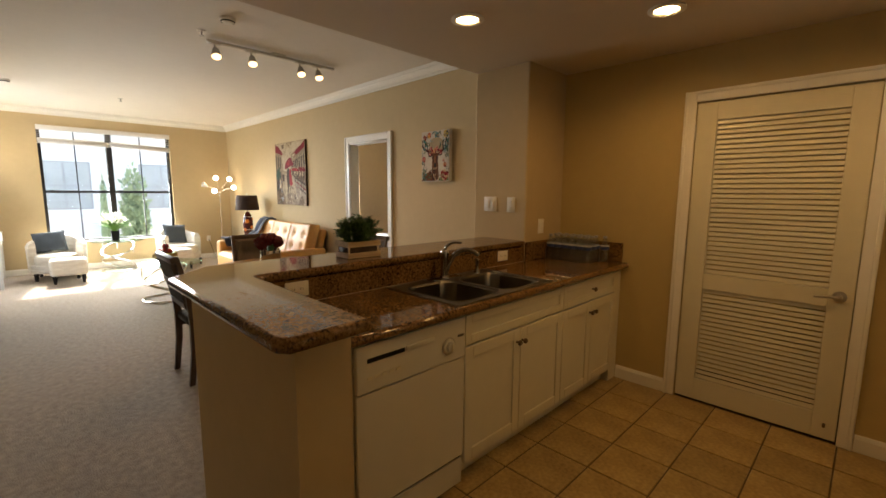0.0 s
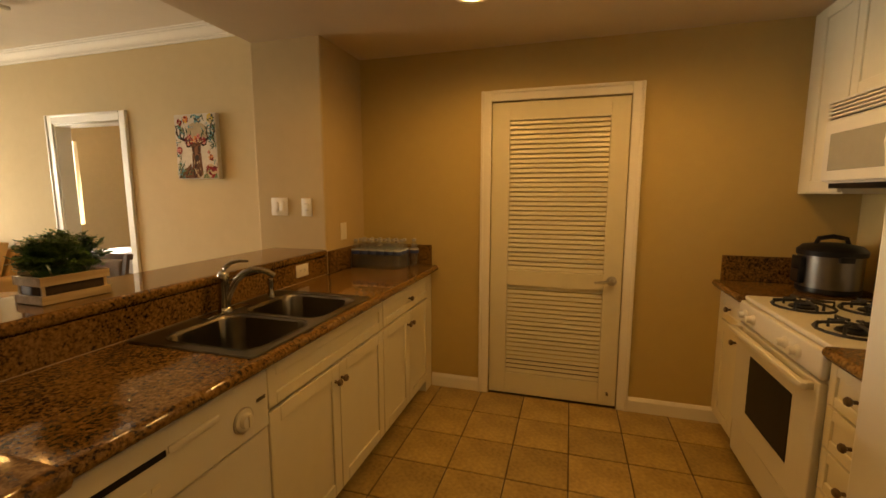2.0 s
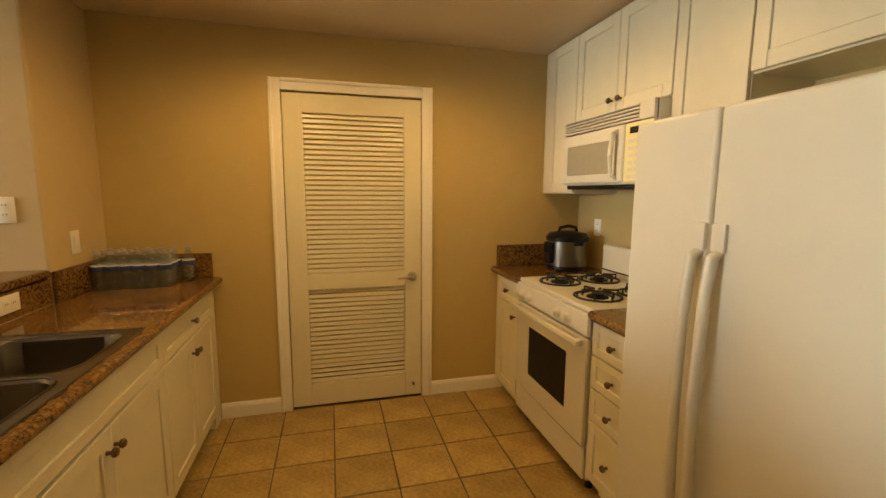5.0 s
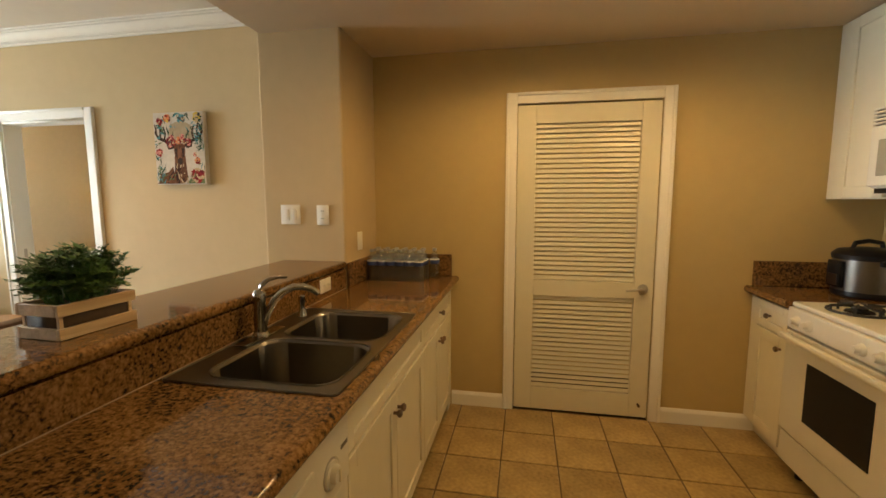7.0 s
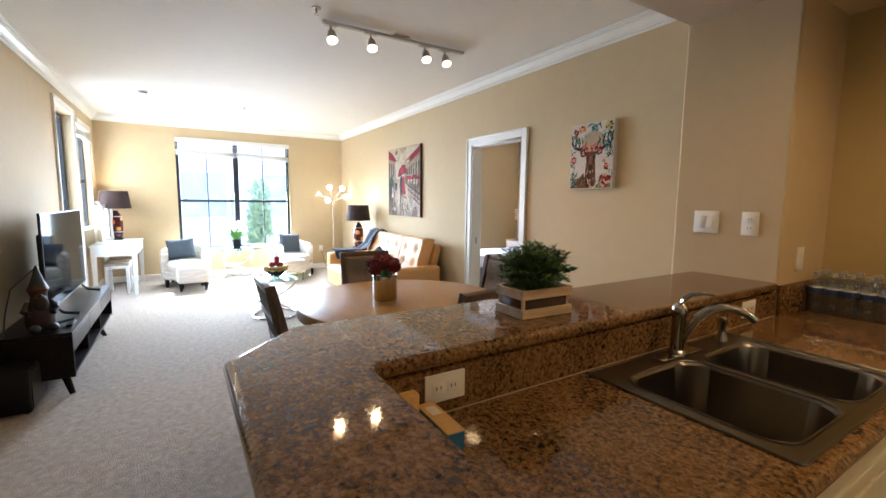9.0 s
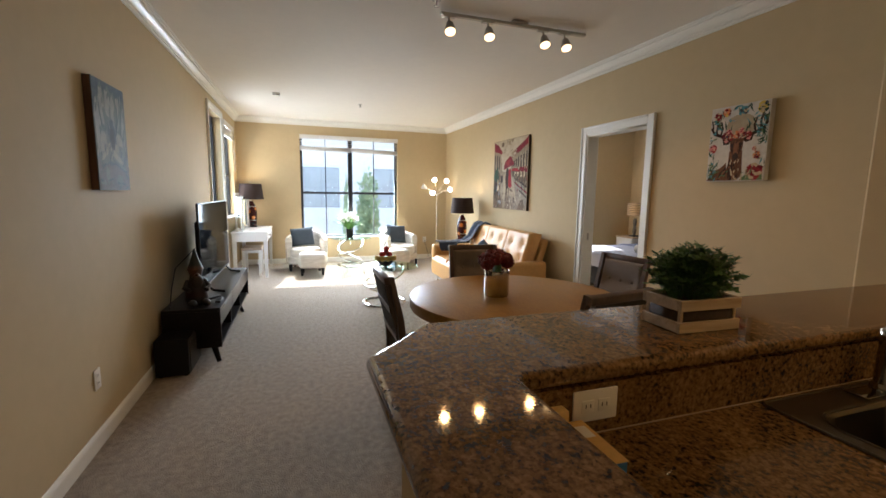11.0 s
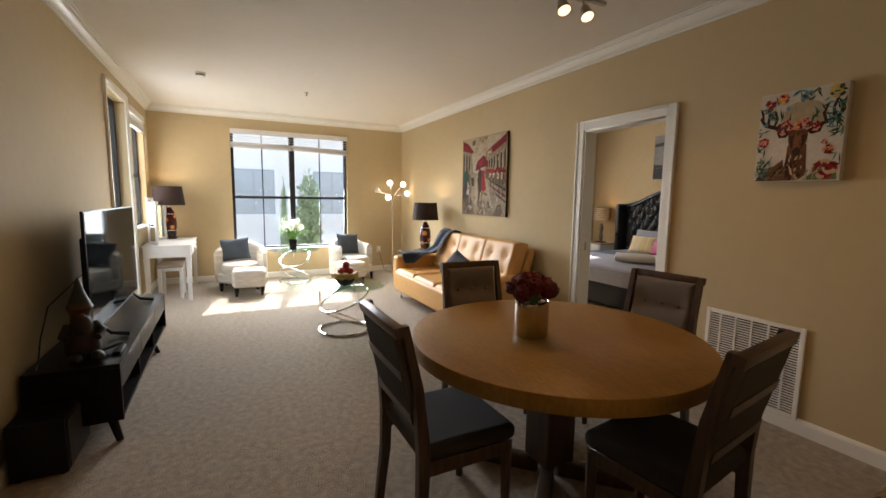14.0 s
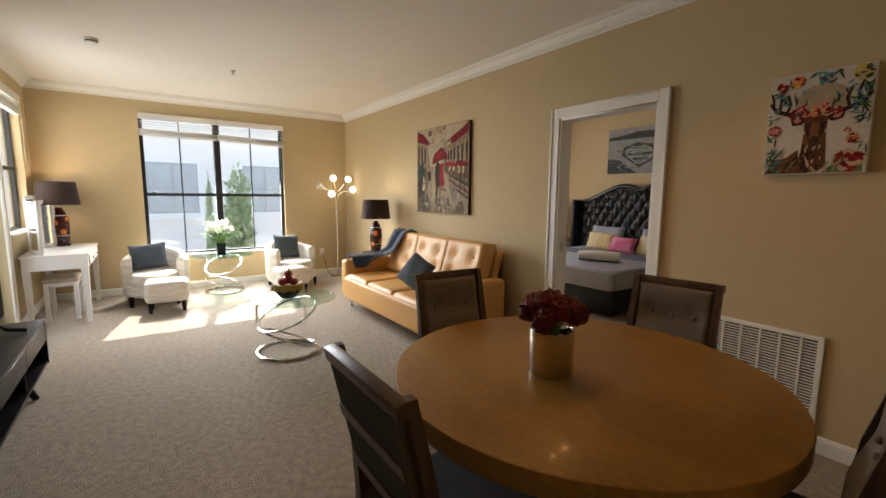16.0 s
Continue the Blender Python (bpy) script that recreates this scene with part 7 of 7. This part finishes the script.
# white flower picture on the long wall
P_IVORY = mat("ivory_petal_paint", (0.42, 0.39, 0.28), 0.6, spec=0.1, colour2=(0.22, 0.24, 0.21), scale=12)
P_SLATE = mat("slate_shadow_paint", (0.10, 0.13, 0.14), 0.6, spec=0.1, colour2=(0.05, 0.07, 0.08), scale=14)
P_MAUVE = mat("grey_mauve_paint", (0.17, 0.155, 0.15), 0.6, spec=0.1, colour2=(0.10, 0.095, 0.095), scale=9)
pt = [("upper_ground", [(-0.98, 0.78), (0.98, 0.78), (0.98, 0.98), (-0.98, 0.98)], P_SLATE), ("lower_ground", [(-0.98, -0.98), (0.98, -0.98), (0.98, -0.5), (0.3, -0.46), (-0.98, -0.42)], P_MAUVE)]
for x, z, a, b, lean in ((-0.72, 0.10, 0.24, 0.62, 6), (0.74, 0.12, 0.24, 0.56, -8), (-0.44, 0.46, 0.22, 0.46, 14), (0.44, 0.42, 0.22, 0.44, -12), (-0.1, 0.56, 0.24, 0.36, 4), (0.2, 0.5, 0.18, 0.34, -4), (-0.5, -0.16, 0.3, 0.26, 30), (0.52, -0.14, 0.3, 0.28, -30), (0.02, -0.26, 0.5, 0.2, 5), (0.3, -0.42, 0.5, 0.09, -18), (-0.45, -0.38, 0.34, 0.08, 22)):
    k = round(100 * (x + 2) + 10 * z)
    cs, sn = math.cos(radians(lean)), math.sin(radians(lean))
    for nm, q, dx, dz, c in (("petal_shadow", 1.08, 0.05, -0.05, P_SLATE), ("petal", 1.0, 0, 0, P_SHADE), ("petal_light", 0.72, -0.06, 0.05, P_IVORY), ("petal_fold", 0.34, 0.06, -0.08, P_SHADE)):
        pt.append((nm, [(x + dx + u * cs - v * sn, z + dz + u * sn + v * cs) for u, v in blob(0, 0, a * q, b * q, 18, 0.16, k + len(nm))], c))
pt += [("dark_heart", blob(0.02, 0.06, 0.2, 0.3, 16, 0.2, 9), P_SLATE), ("dark_heart", blob(0.0, 0.0, 0.12, 0.2, 14, 0.3, 10), P_DGREY), ("small_leaf", blob(-0.45, -0.72, 0.12, 0.16, 10, 0.3, 12), P_SHADE), ("small_leaf", blob(0.28, -0.8, 0.22, 0.12, 12, 0.3, 13), P_SHADE)]
strokes(pt, 60, (-0.95, -0.45, 0.95, 0.8), (P_IVORY, P_SHADE, P_SLATE, P_PALE), 0.13, 0.025, 80, 31)
strokes(pt, 24, (-0.95, -0.97, 0.95, -0.5), (P_MAUVE, P_SLATE, P_SHADE), 0.2, 0.03, 10, 32)
pt = [(nm, [(max(-0.985, min(0.985, a_)), max(-0.985, min(0.985, b_))) for a_, b_ in q], c) for nm, q, c in pt]
canvas("flower_picture", "framed picture of a white flower on grey ground", pose(-4.035, SY + 0.042, 1.738, 0, 0, 180), 0.455, 0.625, 0.040, wood_mat("brown_frame_wood", (0.05, 0.022, 0.012), (0.12, 0.055, 0.03), 2), pt, mat("grey_blue_paint", (0.12, 0.14, 0.135), 0.6, spec=0.1, vary=0.2, scale=8))

# ---- bedroom ----
BLKL = mat("black_leather", (0.010, 0.010, 0.011), 0.28, vary=0.15, bump=0.15, bump_scale=150)
SHEET = mat("grey_bed_cover", (0.33, 0.33, 0.37), 0.9, vary=0.06, scale=4, bump=0.5, bump_scale=14)
SHEETD = mat("slate_bed_runner", (0.11, 0.12, 0.17), 0.9, vary=0.1, scale=8, bump=0.4, bump_scale=20)
BX = -6.20
t = thing("bed", "made double bed with black tufted wing headboard", "bed", at=(BX, 0, 0))
part("bed_base", B(-0.96, 4.96, 0.04, 0.96, 7.0, 0.40, bevel=0.01), BLACK, t, "black bed base")
bm = bmesh.new()
rows = []
for z, grow in ((0.56, -0.06), (0.553, -0.025), (0.53, 0.0), (0.47, 0.012), (0.41, 0.02), (0.345, 0.022)):
    ring_pts = round_rect(-0.97 - grow, 4.93 - grow, 0.97 + grow, 6.98, 0.09, 11)
    row = []
    for i, (x, y) in enumerate(ring_pts):
        k = 0.012 * math.sin(19 * x + 13 * y) + 0.008 * math.sin(41 * x - 29 * y)
        f = max(0, 0.56 - z) / 0.3
        d = Vector((x, y - 6.0, 0)).normalized() * k * f
        row.append(bm.verts.new((x + d.x, y + d.y, z + 0.02 * f * math.sin(7 * x + 5 * y))))
    rows.append(row)
for a, b in zip(rows, rows[1:]):
    for i in range(len(a)):
        bm.faces.new((a[i], a[(i + 1) % len(a)], b[(i + 1) % len(a)], b[i]))
bm.faces.new(rows[0])
part("mattress_cover", bm, SHEET, t, "pale grey cover hanging over the sides")
part("runner", B(-0.985, 6.02, 0.36, 0.985, 6.50, 0.568, bevel=0.05, seg=4), SHEETD, t, "dark slate folded top sheet")


def crest(x):
    """The headboard's upper edge: low shoulders, two humps and a dip between them."""
    u = max(0.0, min(1.0, (1.12 - abs(x)) / 0.86))
    return 1.36 + 0.27 * u * u * (3 - 2 * u) - 0.07 * math.exp(-(x / 0.13) ** 2)


NX, NZ = 120, 64
bm = bmesh.new()
rows = []
for j in range(NZ + 1):
    row = []
    for i in range(NX + 1):
        x = -1.06 + 2.12 * i / NX
        z = 0.40 + (crest(x) - 0.075 - 0.40) * j / NZ
        u, v = x / 0.17, (z - 0.12) / 0.26
        puff = abs(math.sin(math.pi * (u + v)) * math.sin(math.pi * (u - v))) ** 0.5
        row.append(bm.verts.new((x, 7.06 - 0.045 * puff, z)))
    rows.append(row)
for a, b in zip(rows, rows[1:]):
    for i in range(NX):
        bm.faces.new((a[i], a[i + 1], b[i + 1], b[i]))
hb = part("headboard", bm, BLKL, t, "black leather wing headboard with diamond tufting")
bm = bmesh.new()
top = [(1.12 - 2.24 * k / 60, crest(1.12 - 2.24 * k / 60)) for k in range(61)]
lo = [bm.verts.new((x, 7.07, z)) for x, z in [(-1.12, 0.1), (1.12, 0.1)] + top]
hi = [bm.verts.new((x, 7.14, z)) for x, z in [(-1.12, 0.1), (1.12, 0.1)] + top]
bm.faces.new(lo)
bm.faces.new(hi[::-1])
for i in range(len(lo)):
    bm.faces.new((lo[i], lo[(i + 1) % len(lo)], hi[(i + 1) % len(lo)], hi[i]))
part("back_board", bm, BLKL, hb)
part("padded_border", tube(bmesh.new(), [(x, 7.045, z - 0.035) for x, z in top], 0.042, seg=10), BLKL, hb)
CRY_ = mat("crystal_button", (0.8, 0.8, 0.82), 0.08, metal=1.0)
for a in range(-14, 15):
    for b in range(0, 24):
        x, z = 0.17 * a / 2, 0.12 + 0.26 * b / 2
        if (a + b) % 2 == 0 and abs(x) < 1.02 and 0.66 < z < crest(x) - 0.11:
            part("crystal", ball(bmesh.new(), (x, 7.05, z), 0.0125, seg=6), CRY_, hb)
bm = bmesh.new()
for k in range(2, 59):
    bmesh.ops.create_icosphere(bm, subdivisions=1, radius=0.006, matrix=Matrix.Translation((top[k][0], 7.022, top[k][1] - 0.085)))
part("nail_trim", bm, CRY_, hb)["kind"] = "stuff"
for s_ in (-1, 1):
    part("wing", B(s_ * 1.14 - 0.04, 6.84, 0.1, s_ * 1.14 + 0.04, 7.14, 1.37, bevel=0.035, seg=4), BLKL, hb)
for x, c, w in ((-0.45, P_GREY, 0.62), (0.45, P_GREY, 0.62)):
    cushion("bed_pillow", "grey pillow against the headboard", w, 0.42, 0.16, pose(BX + x, 6.86, 0.74, -24, 0, 0), SHEET)
STRIPE = mat("yellow_striped_fabric", (0.62, 0.42, 0.10), 0.85, colour2=(0.70, 0.62, 0.48), scale=16, stretch=(6, 1, 0.3))
MAG = mat("magenta_fabric", (0.50, 0.04, 0.15), 0.85, colour2=(0.62, 0.28, 0.36), scale=24)
cushion("throw_pillow", "yellow striped pillow on the bed", 0.46, 0.30, 0.12, pose(-6.60, 6.64, 0.705, -26, 0, 6), STRIPE)
cushion("throw_pillow", "magenta patterned pillow on the bed", 0.46, 0.26, 0.12, pose(-6.16, 6.56, 0.685, -26, 0, -6), MAG)
cushion("throw_pillow", "second yellow striped pillow on the bed", 0.42, 0.30, 0.12, pose(-5.76, 6.64, 0.705, -26, 0, -4), STRIPE)
bm = bmesh.new()
rows = []
for x, q in ((-0.27, 0.0), (-0.268, 0.6), (-0.255, 0.92), (-0.15, 1.0), (0, 1.02), (0.15, 1.0), (0.255, 0.92), (0.268, 0.6), (0.27, 0.0)):
    rows.append([bm.verts.new((x, q * 0.088 * math.cos(a) * (1 + 0.05 * math.sin(3 * a + 6 * x)), q * 0.066 * math.sin(a))) for a in [2 * math.pi * k / 18 for k in range(18)]])
for a, b in zip(rows, rows[1:]):
    for k in range(18):
        bm.faces.new((a[k], a[(k + 1) % 18], b[(k + 1) % 18], b[k]))
bmesh.ops.remove_doubles(bm, verts=bm.verts, dist=0.0005)
o = single("rolled_towel", bm, mat("white_towel", (0.78, 0.75, 0.68), 0.95, vary=0.04, bump=0.6, bump_scale=200), "white rolled towel lying on the bed", "towel")
o.matrix_world = pose(-5.87, 5.56, 0.632, 0, 0, 31)
t = thing("nightstand", "white two-drawer nightstand beside the bed", "nightstand", at=(-7.80, 6.92, 0))
part("body", B(-0.22, -0.20, 0.08, 0.22, 0.20, 0.60, bevel=0.004), WHITEP, t)
part("top", B(-0.24, -0.22, 0.60, 0.24, 0.21, 0.625, bevel=0.004), CRATEWOOD, t)
for z in (0.10, 0.35):
    d = part("drawer", B(-0.205, -0.215, z, 0.205, -0.199, z + 0.23, bevel=0.003), WHITEP, t)
    part("knob", ball(bmesh.new(), (0, -0.225, z + 0.115), 0.012, seg=8), NICKEL, d)
for x in (-0.19, 0.19):
    for y in (-0.17, 0.17):
        part("leg", C((x, y, 0), (x, y, 0.08), 0.018, seg=8), WHITEP, t)
t = thing("bedside_lamp", "lit bedside lamp with patterned drum shade and twisted steel base", "table lamp", at=(-7.74, 6.90, 0.626))
part("foot", B(-0.07, -0.07, 0, 0.07, 0.07, 0.02, bevel=0.004), BLACK, t)
bm = bmesh.new()
prev = None
for k in range(13):
    a, z = radians(15 * k), 0.02 + 0.34 * k / 12
    cur = [bm.verts.new((0.035 * math.cos(a + q * math.pi / 2), 0.035 * math.sin(a + q * math.pi / 2), z)) for q in range(4)]
    if prev:
        for i in range(4):
            bm.faces.new((prev[i], prev[(i + 1) % 4], cur[(i + 1) % 4], cur[i]))
    prev = cur
part("twisted_stem", bm, STEEL, t)
bm = lathe(bmesh.new(), [(0.155, 0.42), (0.155, 0.66), (0.152, 0.66), (0.152, 0.42)], seg=28)
bmesh.ops.delete(bm, geom=[f for f in bm.faces if len(f.verts) > 6], context="FACES")
sh, n_, l_, b_ = nodes_of("patterned_shade")
b_.inputs["Base Color"].default_value = (0.55, 0.45, 0.30, 1)
b_.inputs["Roughness"].default_value = 0.9
wv = n_.new("ShaderNodeTexWave")
wv.bands_direction = "Z"
wv.inputs["Scale"].default_value = 9
wv.inputs["Distortion"].default_value = 4
rp = n_.new("ShaderNodeValToRGB")
rp.color_ramp.elements[0].position, rp.color_ramp.elements[0].color = 0.2, (0.30, 0.24, 0.18, 1)
rp.color_ramp.elements[1].position, rp.color_ramp.elements[1].color = 0.45, (0.75, 0.62, 0.42, 1)
tc_ = n_.new("ShaderNodeTexCoord")
l_.new(tc_.outputs["Object"], wv.inputs["Vector"])
l_.new(wv.outputs["Fac"], rp.inputs[0])
l_.new(rp.outputs[0], b_.inputs["Base Color"])
glow_through, thin_mix = n_.new("ShaderNodeBsdfTranslucent"), n_.new("ShaderNodeMixShader")
thin_mix.inputs[0].default_value = 0.55
l_.new(rp.outputs[0], glow_through.inputs[0])
l_.new(b_.outputs[0], thin_mix.inputs[1])
l_.new(glow_through.outputs[0], thin_mix.inputs[2])
l_.new(thin_mix.outputs[0], n_["Material Output"].inputs[0])
part("shade", bm, sh, t)
part("bulb", ball(bmesh.new(), (0, 0, 0.54), 0.03), BULB, t)
lamp("bedside_light", "POINT", pose(-7.74, 6.90, 1.17), 5.0, (1.0, 0.62, 0.22), radius=0.03)
pt = [("dark_hill", [(-1, 0.62), (-0.3, 0.72), (0.1, 0.82), (1, 0.78), (1, 0.52), (-1, 0.5)], P_DGREY), ("mist", blob(-0.1, 0.25, 0.75, 0.22, 18, 0.12, 1), P_PALE), ("boat", [(-0.45, -0.2), (0.2, -0.75), (0.8, -0.35), (0.7, 0.2), (0.1, 0.35), (-0.4, 0.15)], P_DGREY), ("boat_inside", [(-0.34, -0.12), (-0.05, -0.45), (0.18, -0.62), (0.45, -0.5), (0.66, -0.28), (0.62, 0.06), (0.36, 0.22), (0.1, 0.16), (-0.1, 0.22), (-0.28, 0.08)], P_PALE),
      ("plank", [(-0.28, -0.1), (0.6, -0.1), (0.62, -0.2), (-0.2, -0.22)], P_DGREY), ("plank", [(-0.1, -0.32), (0.55, -0.32), (0.5, -0.42), (0.0, -0.42)], P_DGREY), ("dark_water", [(-1, -1), (0.1, -1), (-0.5, -0.4), (-1, -0.3)], P_DGREY)]
strokes(pt, 50, (-0.95, -0.95, 0.95, 0.5), (P_GREY, P_DGREY, P_GREY), 0.22, 0.02, 0, 41)
strokes(pt, 16, (-0.25, -0.5, 0.55, 0.12), (P_DGREY, P_PALE, P_DGREY), 0.09, 0.022, 5, 42)
pt = [(nm, [(max(-0.985, min(0.985, a_)), max(-0.985, min(0.985, b_))) for a_, b_ in q], c) for nm, q, c in pt]
canvas("boat_picture", "black and white picture of a boat above the bed", pose(-6.40, BYN - 0.03, 2.165), 0.95, 0.73, 0.028, P_DGREY, pt, P_GREY)

# ---- kitchen floor tiles ----
TS, TG = 0.306, 0.0035
tm = mesh_of("tile", B(-TS / 2 + TG, -TS / 2 + TG, -0.0055, TS / 2 - TG, TS / 2 - TG, 0.0, bevel=0.0025, seg=1), TILE)
for i in range(-2, 7):
    for j in range(-11, 4):
        x, y = -0.568 + i * TS, 2.767 + j * TS
        if y > 3.53 - 0.02 + TS / 2 or x > 1.45 or y < -0.6:
            continue
        if y < 0.96 + TS / 2 and x < -0.80 + TS / 2 - 0.01:
            continue
        if x < -1.2:
            continue
        ob = new("tile", tm)
        ob.parent = KFLOOR
        ob.matrix_local = pose(x, y, random.uniform(-0.0004, 0.0004), random.uniform(-0.08, 0.08), random.uniform(-0.08, 0.08), 0)
